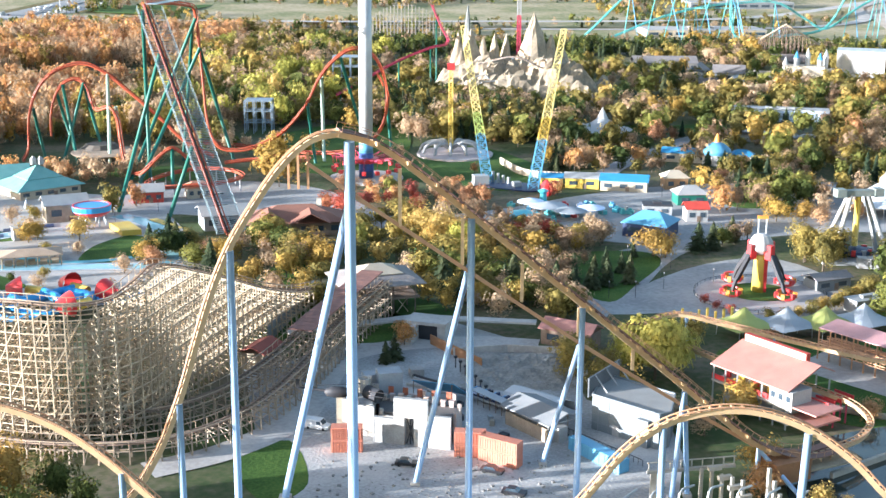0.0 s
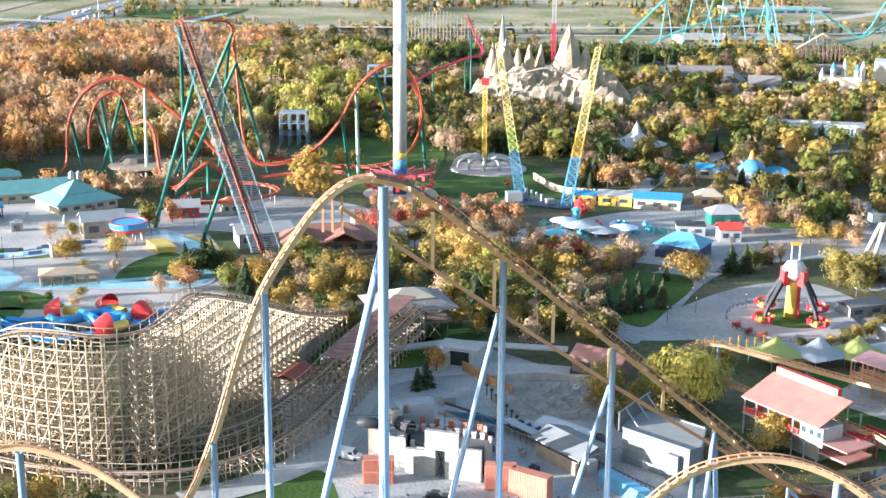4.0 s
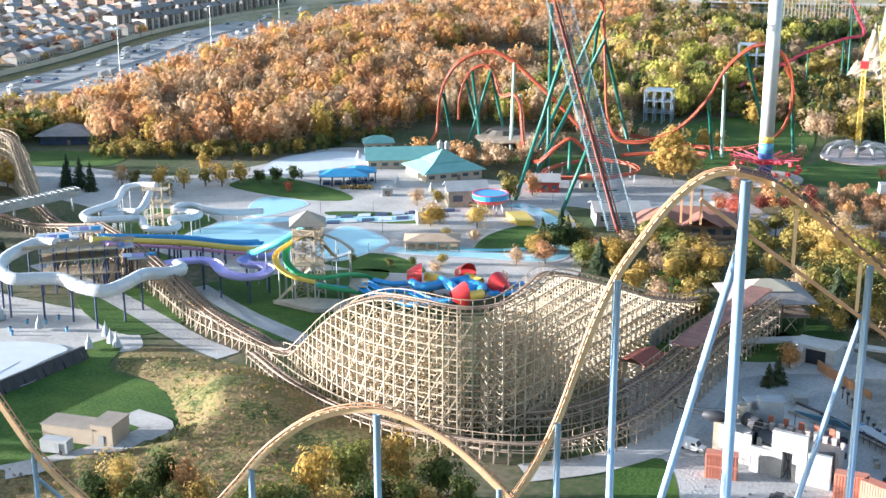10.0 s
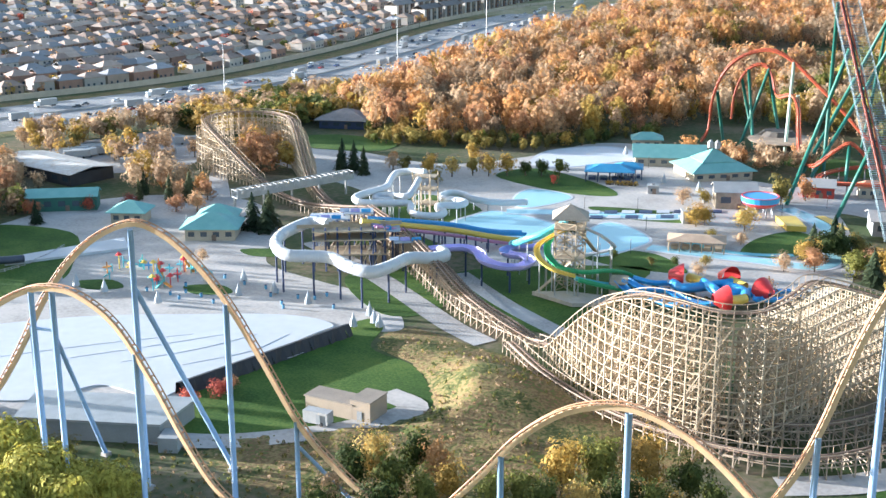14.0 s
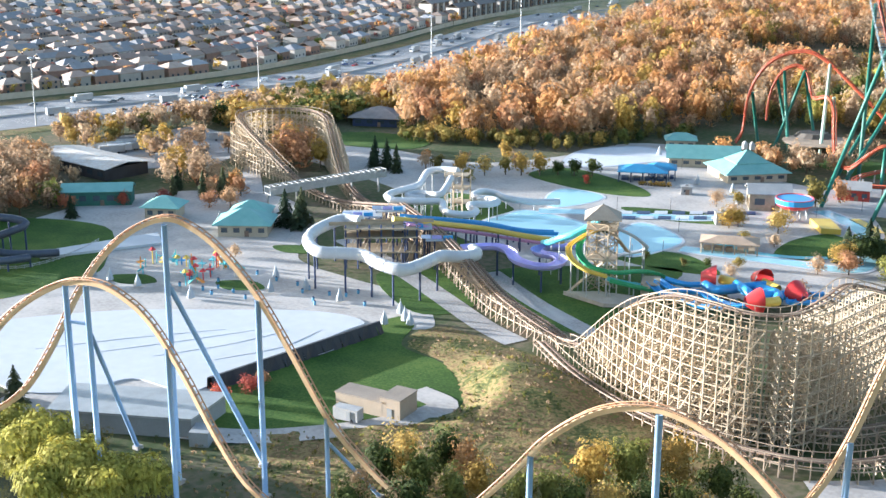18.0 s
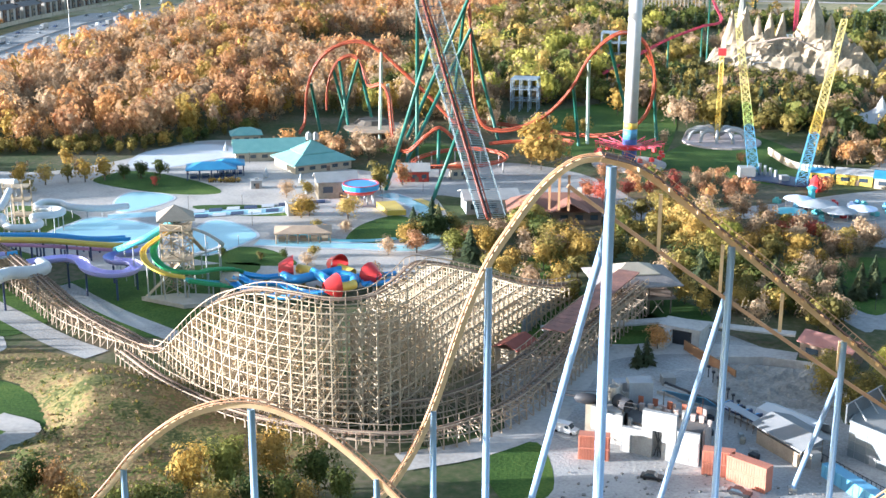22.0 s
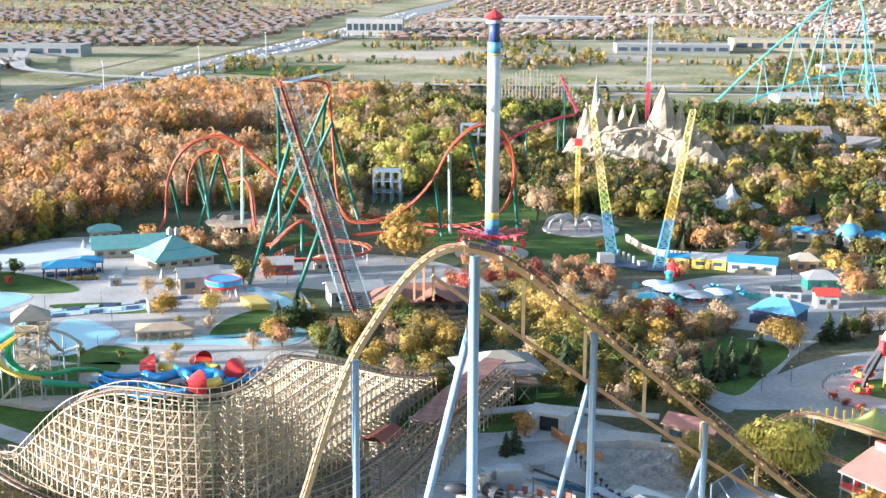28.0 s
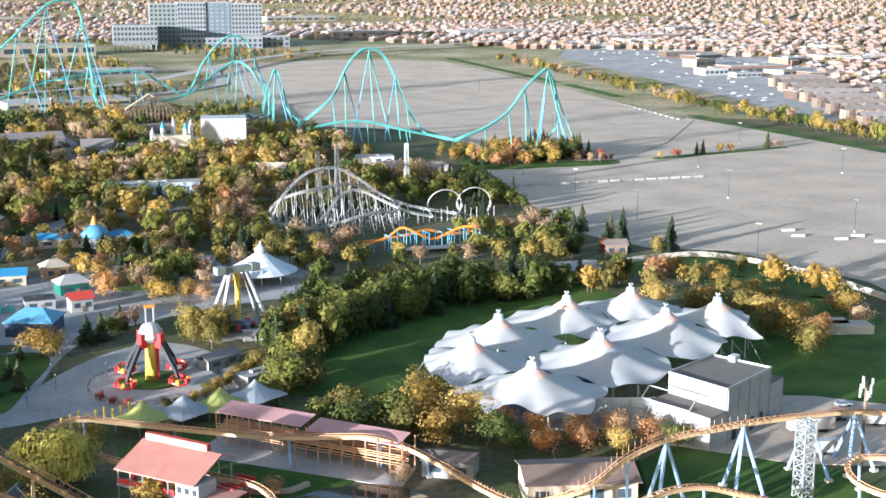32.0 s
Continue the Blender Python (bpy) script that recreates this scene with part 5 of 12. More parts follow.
for n, (poly, gap, mix, h0, h1) in enumerate(GROVES):
    forest("grove", scatter(poly, gap, mix, h0, h1, open_spot, 30 + n), "grove of mixed autumn park trees", 400 if n in (0, 1, 3) else 100 if n in (9, 11, 12) else 260)
# golden trees before the tent
for x, y, k, h in ((122, 285, "olive", 11), (130, 278, "green", 12), (138, 276, "gold", 13), (146, 268, "gold", 12), (142, 284, "olive", 12), (152, 262, "maple", 12), (135, 262, "gold", 11), (128, 268, "olive", 11), (160, 256, "maple", 9), (168, 250, "maple", 10), (176, 246, "maple", 11), (182, 240, "maple", 10), (172, 238, "gold", 9), (186, 234, "green", 9), (156, 246, "maple", 9), (150, 250, "green", 9), (163, 219, "pine", 8), (118, 274, "green", 11), (112, 284, "green", 9), (165, 244, "maple", 10), (148, 256, "green", 10)):
    plant(k, x, y, h * (1.25 if x < 150 else 1.0), 1.0)
# east of the tent
for x, y, k, h in ((268, 330, "olive", 9), (278, 340, "gold", 8), (286, 316, "gold", 9), (292, 308, "gold", 8), (284, 326, "olive", 9), (300, 330, "olive", 7), (268, 352, "gold", 8), (276, 366, "olive", 9), (322, 352, "gold", 11), (330, 340, "gold", 10), (310, 370, "olive", 7), (298, 376, "gold", 6), (304, 388, "olive", 7), (288, 380, "maple", 9), (276, 386, "green", 10), (258, 378, "gold", 9), (246, 386, "green", 9), (232, 396, "gold", 8), (330, 380, "olive", 6), (262, 392, "pine", 8), (312, 300, "brown", 7), (318, 318, "maple", 6), (296, 350, "olive", 8), (306, 345, "gold", 6)):
    plant(k, x, y, h * 1.35, 1.15)
for x, y, k, h in ((297, 367, "olive", 12), (301, 357, "gold", 11), (296, 340, "olive", 10), (281, 299, "gold", 13), (275, 283, "olive", 12), (286, 292, "maple", 11), (330, 331, "gold", 13), (318, 312, "gold", 11), (274, 302, "olive", 11), (291, 381, "maple", 12), (283, 376, "brown", 11), (271, 381, "gold", 12), (264, 377, "olive", 12), (257, 379, "gold", 12), (248, 383, "green", 13), (240, 388, "green", 12), (306, 372, "brown", 9), (279, 388, "olive", 12), (300, 386, "maple", 10)):
    plant(k, x, y, h, 1.15)
for x, y in ((298, 440), (306, 452), (302, 462), (318, 470), (330, 458), (345, 470), (328, 478), (300, 520), (306, 540), (318, 556), (326, 580), (336, 590), (312, 600), (340, 560), (330, 620), (345, 640)):
    plant("pine", x - 8, y, rnd.uniform(9, 14), 1.0)
for k in range(90):
    x, y = rnd.uniform(378, 462), rnd.uniform(682, 736)
    east = (x - 378) / 84
    plant(rnd.choice(["pine", "pine", "pine", "green"] if rnd.random() < 0.25 + 0.6 * east else ["gold", "olive", "maple", "gold"]), x, y, rnd.uniform(9, 13) + 6 * east * rnd.random(), 0.9)
for k in range(10):
    plant(("gold", "maple", "gold", "olive")[k % 4], rnd.uniform(376, 440), rnd.uniform(674, 684), rnd.uniform(9, 13), 1.0)
for k in range(22):
    plant(rnd.choice(["brown", "red", "brown"]), rnd.uniform(448, 470), rnd.uniform(664, 690), rnd.uniform(5, 8), 1.2)
# row along the road beyond the lot
for k in range(110):
    u = k / 109
    pts = curve([(850, 1500, 0), (775, 1130, 0), (712, 850, 0), (684, 640, 0), (640, 470, 0), (570, 350, 0)], 10)
    p = pts[int(u * (len(pts) - 1))]
    if k % 7:
        plant(rnd.choice(["gold", "olive", "green", "brown", "olive"]), p.x + 18 + rnd.uniform(-9, 9), p.y + rnd.uniform(-6, 6), rnd.uniform(11, 18), 1.3)
        plant(rnd.choice(["olive", "green", "brown"]), p.x + 20 + rnd.uniform(-9, 9), p.y + rnd.uniform(-9, 9), rnd.uniform(8, 13), 1.3)
for x, y, k, h in ((504, 664, "gold", 6), (516, 666, "red", 7), (520, 666, "red", 6), (536, 667, "pine", 9), (541, 667, "pine", 10), (556, 668, "gold", 8), (566, 669, "maple", 8), (600, 671, "pine", 12), (606, 671, "brown", 8), (612, 671, "brown", 6)):
    plant(k, x, y, h)

# large crowns before the show halls
for k, x, y, h in (("gold", 107, 670, 15), ("olive", 95, 649, 16), ("gold", 119, 670, 15), ("green", 131, 659, 14), ("olive", 129, 670, 12), ("maple", 99, 604, 12), ("gold", 95, 610, 10), ("green", 151, 634, 13), ("green", 160, 633, 13), ("pine", 167, 633, 12), ("olive", 146, 634, 10), ("maple", 191, 597, 17), ("green", 204, 653, 18), ("green", 216, 645, 17), ("olive", 213, 667, 18), ("brown", 187, 632, 12), ("red", 173, 577, 9), ("maple", 176, 589, 10), ("green", 122, 579, 10), ("gold", 203, 751, 14), ("brown", 214, 750, 12), ("gold", 181, 742, 11), ("green", 187, 742, 10), ("gold", 237, 759, 12), ("brown", 248, 759, 12), ("gold", 265, 758, 13), ("gold", 200, 1011, 15), ("gold", 223, 1010, 16), ("gold", 234, 1002, 18), ("green", 224, 920, 14), ("green", 229, 906, 14), ("olive", 130, 870, 15), ("green", 132, 834, 14)):
    LATE.append((k, x, y, h))
for k, x, y, h in (("gold", 204, 1070, 17), ("gold", 214, 1060, 16), ("gold", 226, 1064, 17), ("gold", 238, 1050, 17), ("maple", 247, 1040, 14), ("gold", 196, 1066, 15), ("gold", 204, 752, 12), ("brown", 222, 752, 13), ("gold", 236, 742, 12), ("brown", 244, 738, 13), ("brown", 262, 746, 13), ("brown", 270, 748, 13), ("maple", 258, 800, 14), ("gold", 151, 935, 12), ("willow", -111, 722, 22), ("willow", -102, 728, 20), ("willow", -120, 732, 20), ("willow", -101, 798, 22), ("willow", -91, 800, 19), ("willow", -82, 792, 20), ("willow", -112, 806, 18), ("willow", -72, 800, 17), ("willow", -105, 955, 24), ("willow", -90, 950, 22), ("willow", -60, 940, 22), ("willow", -48, 942, 22), ("gold", -96, 676, 15), ("gold", -36, 690, 13), ("gold", -42, 640, 14), ("gold", -48, 618, 15)):
    LATE.append((k, x, y, h))

# trees in and round the near park
NEAR = [
    ("green", -88, 379, 10), ("green", -84, 383, 9), ("pine", -92, 378, 10), ("pine", -86, 388, 9), ("olive", -80, 386, 8), ("gold", -120, 400, 9), ("gold", -67, 489, 15), ("gold", -62, 494, 14), ("gold", -72, 495, 13), ("olive", -56, 400, 11), ("green", -60, 394, 10), ("gold", -92, 372, 9), ("maple", -88, 366, 8), ("brown", -96, 362, 7), ("green", -76, 366, 9), ("pine", -70, 360, 10),
    # bushy row below the coaster hump
    ("pine", 309, 433, 13), ("pine", 313, 436, 12), ("pine", 327, 423, 11), ("pine", 330, 425, 13), ("olive", 322, 424, 8), ("pine", 305, 437, 12), ("red", 302, 434, 7),
    # willows and shrubs by the pond
    ("willow", -197, 153, 11), ("willow", -188, 154, 12), ("willow", -185, 147, 12), ("willow", -177, 150, 11), ("willow", -171, 146, 12), ("willow", -164, 150, 10), ("willow", -159, 153, 9), ("willow", -163, 144, 10), ("willow", -172, 140, 11), ("olive", -180, 158, 8), ("olive", -206, 150, 8), ("brown", -214, 152, 7), ("olive", -222, 156, 7), ("brown", -224, 164, 6), ("pine", -226, 168, 12), ("pine", -217, 171, 8), ("red", -180, 196, 5), ("red", -177, 203, 5), ("maple", -178, 208, 4),
    # between lift and slide park
    ("gold", -136, 398, 8), ("gold", -134, 401, 7), ("gold", -70, 372, 9), ("maple", -73, 376, 8), ("green", -52, 384, 10), ("olive", -46, 376, 11), ("gold", -42, 368, 12), ("gold", -38, 362, 11), ("olive", -46, 362, 10), ("green", -60, 392, 9), ("pine", -90, 396, 9),
    ("gold", -72, 530, 15), ("gold", -76, 524, 12), ("red", -44, 445, 8), ("red", -38, 440, 9), ("red", -30, 452, 7), ("maple", -28, 462, 7), ("maple", -20, 456, 8), ("red", -12, 440, 7), ("brown", -2, 436, 8), ("brown", 8, 440, 7), ("green", -22, 470, 9), ("olive", -16, 420, 11), ("gold", -10, 408, 12), ("gold", -4, 398, 13), ("gold", 2, 392, 12), ("gold", -6, 388, 11), ("brown", 6, 406, 10), ("brown", 14, 400, 11), ("brown", 20, 408, 9), ("maple", 28, 420, 8), ("red", 34, 424, 8), ("red", 42, 418, 7), ("brown", 24, 428, 7), ("gold", 12, 384, 9), ("brown", 22, 388, 9), ("olive", 0, 372, 10), ("green", -6, 362, 10), ("green", 2, 356, 10), ("pine", -2, 348, 11), ("green", 8, 360, 9), ("green", 14, 352, 9), ("olive", 10, 342, 9), ("pine", 18, 346, 10), ("green", 24, 354, 9), ("brown", 28, 366, 9), ("brown", 34, 360, 8), ("pine", 40, 366, 7), ("pine", 46, 362, 7), ("pine", 52, 366, 8), ("pine", 58, 372, 7), ("pine", 36, 374, 8), ("gold", 8, 330, 8), ("pine", 4, 336, 9), ("green", 20, 332, 9), ("olive", 26, 340, 8), ("gold", 16, 334, 7), ("pine", 30, 346, 8), ("pine", 34, 338, 8), ("pine", -13, 287, 6), ("pine", -15, 285, 5), ("maple", -11, 298, 7), ("green", 30, 326, 8), ("brown", 36, 350, 7), ("gold", 66, 402, 9), ("gold", 70, 408, 9), ("brown", 52, 410, 8), ("brown", 46, 402, 8), ("gold", 60, 414, 8), ("brown", 32, 396, 7), ("pine", 74, 404, 8), ("pine", 80, 410, 9), ("pine", 86, 416, 8), ("green", 82, 424, 8),
    ("gold", 96, 512, 9), ("gold", 103, 508, 9), ("brown", 112, 476, 8), ("brown", 118, 468, 8), ("maple", 106, 466, 8), ("gold", 98, 458, 8), ("gold", 124, 446, 8), ("brown", 130, 452, 8), ("olive", 112, 500, 9), ("green", 122, 490, 9), ("brown", 126, 478, 8), ("maple", 92, 470, 7),
    ("olive", 112, 388, 12), ("olive", 117, 378, 12), ("pine", 121, 384, 10), ("olive", 109, 380, 9), ("gold", 134, 438, 8), ("maple", 144, 440, 8),
    # row of slim trees beside the swinging ride
    ("olive", 104, 330, 5), ("gold", 106, 333, 5), ("olive", 109, 336, 5), ("gold", 112, 338, 5), ("olive", 115, 341, 5), ("gold", 100, 327, 5), ("olive", 96, 324, 5), ("gold", 92, 322, 4), ("olive", 118, 345, 6), ("red", 72, 330, 3), ("red", 75, 326, 3), ("red", 70, 335, 3), ("maple", 78, 323, 3), ("olive", 84, 320, 4), ("gold", 88, 320, 4),
    # by the station and the pond
    ("gold", 63, 254, 9), ("gold", 60, 250, 7), ("willow", 47, 275, 15), ("willow", 43, 279, 12), ("willow", 51, 280, 12), ("olive", 34, 268, 10), ("olive", 28, 276, 10), ("gold", 38, 258, 9), ("olive", 30, 286, 9), ("brown", 46, 246, 7), ("brown", 52, 242, 7), ("gold", 66, 208, 6), ("gold", 59, 222, 8), ("maple", 57, 214, 7), ("gold", 70, 204, 5), ("maple", 88, 250, 6), ("brown", 118, 246, 6), ("red", 46, 300, 6), ("olive", 60, 300, 7), ("maple", 78, 296, 6),
    # slide park
    ("pine", -170, 372, 8), ("pine", -289, 412, 11), ("pine", -282, 410, 11), ("pine", -276, 408, 10), ("pine", -286, 406, 9), ("gold", -252, 418, 9), ("gold", -244, 422, 8), ("olive", -238, 428, 8), ("gold", -232, 430, 9), ("gold", -226, 434, 9), ("olive", -262, 416, 8), ("brown", -270, 420, 7), ("gold", -248, 446, 9), ("green", -214, 440, 7), ("green", -208, 444, 7), ("green", -220, 438, 6), ("olive", -244, 410, 6), ("red", -204, 430, 4), ("maple", -276, 430, 6), ("brown", -258, 430, 7), ("brown", -240, 440, 7), ("maple", -318, 396, 16), ("maple", -311, 391, 15), ("gold", -325, 402, 15), ("maple", -322, 390, 12), ("gold", -306, 398, 12),
    ("pine", -262, 321, 11), ("pine", -259, 326, 11), ("pine", -256, 320, 9), ("maple", -311, 338, 8), ("maple", -307, 347, 9), ("maple", -327, 350, 9), ("maple", -300, 326, 7), ("maple", -294, 330, 8), ("pine", -312, 336, 9), ("pine", -306, 340, 10), ("red", -318, 322, 6), ("red", -328, 312, 6), ("brown", -332, 340, 13), ("brown", -326, 348, 12), ("gold", -340, 352, 13), ("brown", -320, 352, 11), ("gold", -346, 360, 11), ("brown", -334, 358, 12), ("red", -338, 296, 6), ("pine", -330, 290, 7), ("green", -347, 296, 10), ("brown", -252, 284, 5), ("brown", -356, 400, 9), ("brown", -366, 420, 10), ("gold", -372, 440, 10), ("brown", -350, 430, 9), ("maple", -360, 520, 15), ("maple", -366, 528, 14),
    ("brown", -116, 344, 5), ("maple", -94, 336, 6), ("brown", -90, 332, 5), ("brown", -150, 424, 7), ("olive", -144, 430, 6), ("olive", -122, 446, 10), ("olive", -120, 442, 9), ("maple", -114, 452, 9), ("brown", -140, 412, 6), ("olive", -132, 348, 3), ("green", -126, 352, 3), ("green", -145, 350, 3), ("olive", -118, 356, 4), ("maple", -122, 380, 4), ("brown", -116, 384, 5), ("olive", -126, 384, 4),
    ("gold", -64, 560, 9), ("gold", -58, 566, 8), ("olive", -100, 640, 18), ("olive", -92, 652, 17), ("willow", -86, 640, 18), ("willow", -98, 660, 20), ("willow", -80, 668, 18), ("olive", -74, 690, 18), ("willow", -66, 700, 18), ("brown", -20, 600, 14), ("brown", -14, 594, 12), ("olive", -6, 604, 12), ("pine", 2, 606, 12), ("pine", 10, 600, 12), ("olive", 18, 610, 11), ("green", 26, 604, 11), ("pine", 34, 612, 11), ("green", 42, 606, 11), ("green", 48, 600, 10), ("maple", 20, 596, 8), ("brown", -22, 548, 7), ("maple", 10, 520, 6),
    ("pine", 52, 560, 11), ("pine", 57, 566, 12), ("brown", 50, 545, 10), ("brown", 58, 540, 10), ("maple", 64, 546, 10), ("brown", 46, 530, 9), ("olive", 70, 552, 10), ("pine", 44, 520, 9), ("brown", 54, 524, 10), ("olive", 62, 530, 9), ("maple", 78, 560, 9), ("brown", 84, 548, 9), ("olive", 92, 556, 10), ("maple", 100, 600, 10), ("maple", 106, 604, 9), ("olive", 82, 590, 10), ("green", 76, 606, 10), ("green", 88, 570, 10),
]
for k, x, y, h in NEAR:
    if (16 < x < 92 and 380 < y < 432) or (88 < x < 136 and 430 < y < 522) or (34 < x < 62 and 344 < y < 380):
        continue
    if y > 515 and x > 0:
        h *= 0.78
    plant(k, x, y, h * 1.15, 1.1 if k == "willow" else 1.02)
# bushy row below the coaster hump
for k, x, y, h in (("gold", -123.6, 183.9, 11), ("green", -117.8, 189.6, 10), ("maple", -113.0, 189.4, 10), ("gold", -106.9, 183.7, 9.5), ("green", -125.0, 179.3, 10), ("green", -117.3, 180.8, 10), ("green", -108.1, 177.6, 9), ("green", -93.9, 187.7, 9), ("gold", -90.2, 196.7, 12), ("green", -84.5, 201.3, 12), ("gold", -77.3, 206.2, 12), ("green", -68.8, 206.4, 10), ("green", -76.8, 194.2, 10), ("green", -97.0, 182.6, 9), ("gold", -68.1, 196.1, 8), ("green", -87.8, 184.2, 10), ("gold", -81.7, 187.6, 10), ("green", -71.2, 195.8, 9), ("green", -113.9, 171.8, 9), ("brown", -125.6, 172.8, 8), ("green", -123.4, 166.2, 8), ("green", -97.8, 175.7, 8), ("green", -63.1, 202.7, 8)):
    plant(k, x, y, h * 1.3, 0.66, max(0.0, mound_z(x, y)))
for k, x, y, h in (("olive", 12.6, 335, 9), ("pine", 15.4, 344, 9), ("green", 22, 333, 8), ("olive", 26, 328, 9), ("pine", 29.4, 336, 7), ("pine", 42.5, 362, 7), ("pine", 46.4, 367, 8), ("pine", 51, 366, 7), ("brown", 41, 375, 6), ("brown", 36, 388, 7), ("olive", 19.5, 355, 8), ("olive", 7.4, 367, 12), ("willow", 4.2, 387, 13), ("brown", -6.8, 409, 11), ("brown", -14, 420, 11), ("green", 33, 344, 7), ("pine", 36, 352, 6), ("olive", 4, 345, 9), ("green", -3, 352, 10), ("pine", 57, 385, 6)):
    plant(k, x, y, h, 0.9)
for k, x, y, h, w in (("brown", -373, 375, 13, 0.9), ("gold", -380, 378, 13, 0.7), ("brown", -356, 370, 14, 0.9), ("brown", -346, 371, 13, 0.9), ("brown", -366, 386, 14, 0.9), ("gold", -384, 392, 13, 0.8), ("brown", -372, 400, 13, 0.9), ("maple", -313, 342, 8, 0.95), ("maple", -302, 345, 9, 1.0), ("maple", -328, 402, 14, 0.9), ("maple", -319, 402, 13, 0.9), ("maple", -324, 413, 15, 0.9), ("gold", -335, 410, 13, 0.9), ("maple", -340, 424, 15, 0.9), ("brown", -352, 430, 14, 0.9), ("brown", -367, 310, 9, 0.9), ("brown", -353, 305, 8, 0.9), ("brown", -366, 324, 9, 0.9), ("red", -344, 298, 6, 0.9), ("green", -347, 296, 6, 0.9), ("pine", -328, 340, 9, 0.9), ("pine", -324, 333, 8, 0.9)):
    plant(k, x, y, h, w)
# trees between the stalls and round the plaza
for k, x, y, h, w in (("gold", 63.5, 386, 12, 1.25), ("gold", 67, 384, 9, 1.1), ("brown", 49.6, 402, 10, 1.0), ("brown", 40, 391, 9, 1.1), ("brown", 44, 395, 8, 1.0), ("red", 27, 412, 8, 1.1), ("red", 32, 408, 8, 1.2), ("red", 22, 407, 7, 1.1), ("brown", 14, 404, 9, 1.1), ("maple", 36, 402, 7, 1.1), ("pine", 40.4, 349, 9, 1.0), ("pine", 45, 352, 9, 0.9), ("pine", 52, 355, 9, 0.9), ("pine", 36, 358, 8, 1.0),
                      ("gold", 97, 484, 12, 1.3), ("gold", 102, 480, 10, 1.2), ("maple", 97, 447, 13, 1.1), ("brown", 104, 452, 12, 1.2), ("brown", 112.6, 458, 12, 1.2), ("gold", 114, 435, 11, 1.1), ("gold", 123, 434, 10, 1.2), ("maple", 128, 430, 9, 1.2), ("olive", 118, 470, 12, 1.2), ("green", 126, 466, 12, 1.0), ("pine", 110, 478, 11, 0.9), ("pine", 116, 486, 12, 0.9), ("maple", 106, 490, 10, 0.9), ("pine", 124, 492, 13, 0.9), ("olive", 132, 478, 12, 1.2), ("brown", 138, 462, 11, 1.1), ("brown", 133, 446, 10, 1.2),
                      ("pine", 78.6, 392, 10, 1.2), ("pine", 84, 396, 9, 1.2), ("green", 88, 400, 8, 1.2), ("pine", 92, 405, 9, 1.1), ("olive", 109.7, 381, 13, 0.75), ("olive", 112, 370, 13, 0.75), ("olive", 114.5, 376, 11, 0.7), ("maple", 52, 527, 12, 1.0), ("maple", 58, 531, 12, 1.0), ("brown", 64, 524, 10, 1.0), ("maple", 80, 535, 11, 1.0), ("green", 72, 530, 12, 1.1), ("maple", 97, 600, 12, 1.1), ("pine", 44, 528, 13, 1.0), ("pine", 47, 534, 14, 1.0)):
    plant(k, x, y, h, w)
# wild shrubs on the meadow mound
shr = [(rnd.choice(["olive", "green", "brown", "green", "brown", "olive", "green"]), rnd.uniform(-178, -74), rnd.uniform(160, 262), rnd.uniform(0.4, 1.4)) for _ in range(3000)]
shr = [q for q in shr if q[2] < 262 - 0.45 * abs(q[1] + 150) and lawn_gap(q[1], q[2]) > 1.5 and noise.noise((q[1] * 0.07, q[2] * 0.07, 3)) > -0.34 and not (q[2] > 222 and q[1] > -112)]
forest("scrub", shr, "low weeds and scrub on the rough mound", 16, lambda x, y: max(0.0, mound_z(x, y)) - 0.2)
hedge = [("gold", -186 + 0.35 * k + rnd.uniform(-1, 1), 440 + 0.1 * k, rnd.uniform(1.5, 2.5)) for k in range(30)]
forest("hedge", hedge + [("olive", -128 + rnd.uniform(0, 24), 322 + rnd.uniform(0, 6), 1.8) for _ in range(30)], "low clipped hedges", 40)

# ---------------------------------------------------------------- houses
r9 = random.Random(12)


def house_shapes(at, w, d, h, rz, walls, roofs, panes, hip_roof=True):
    x, y, z = at
    walls.box((x, y, z + h / 2), (w, d, h), rz)
    (roofs.hip if hip_roof else roofs.gable)((x, y, z + h), (w, d), 2.6, rz)
    ca, sa = math.cos(radians(rz)), math.sin(radians(rz))
    walls.box((x + ca * w * 0.3 + sa * d * 0.55, y + sa * w * 0.3 - ca * d * 0.55, z + 1.5), (w * 0.4, 3, 3), rz)
    roofs.gable((x + ca * w * 0.3 + sa * d * 0.55, y + sa * w * 0.3 - ca * d * 0.55, z + 3), (3, w * 0.4), 1.4, rz + 90, 0.3)
    for s in (-1, 1):
        for u in (-0.3, 0.05, 0.32):
            for q in (1.6, 4.4):
                if q < h - 0.8:
                    oy = s * (d / 2 + 0.05)
                    ps = [(u * w + a, oy, q + b) for a, b in ((-0.65, -0.65), (0.65, -0.65), (0.65, 0.65), (-0.65, 0.65))]
                    panes.placed(ps, [(0, 1, 2, 3) if s < 0 else (3, 2, 1, 0)], (x, y, z), rz)


# roof tones raised in the colour in place of haze over the far plain
ROOFS, WALLS = [mat("brown_house_shingle", (0.32, 0.235, 0.20), (0.24, 0.175, 0.15), 0.9, vary=0.3), mat("grey_house_shingle", (0.33, 0.30, 0.285), (0.25, 0.225, 0.215), 0.9, vary=0.3), mat("red_brown_shingle", (0.30, 0.195, 0.155), (0.22, 0.145, 0.115), 0.9, vary=0.3)], [mat("red_house_brick", (0.17, 0.105, 0.08), (0.125, 0.078, 0.06), 0.9, vary=0.3), mat("tan_house_brick", (0.17, 0.13, 0.105), (0.125, 0.095, 0.078), 0.9, vary=0.3), mat("beige_house_wall", (0.20, 0.165, 0.135), (0.155, 0.125, 0.105), 0.9, vary=0.3)]


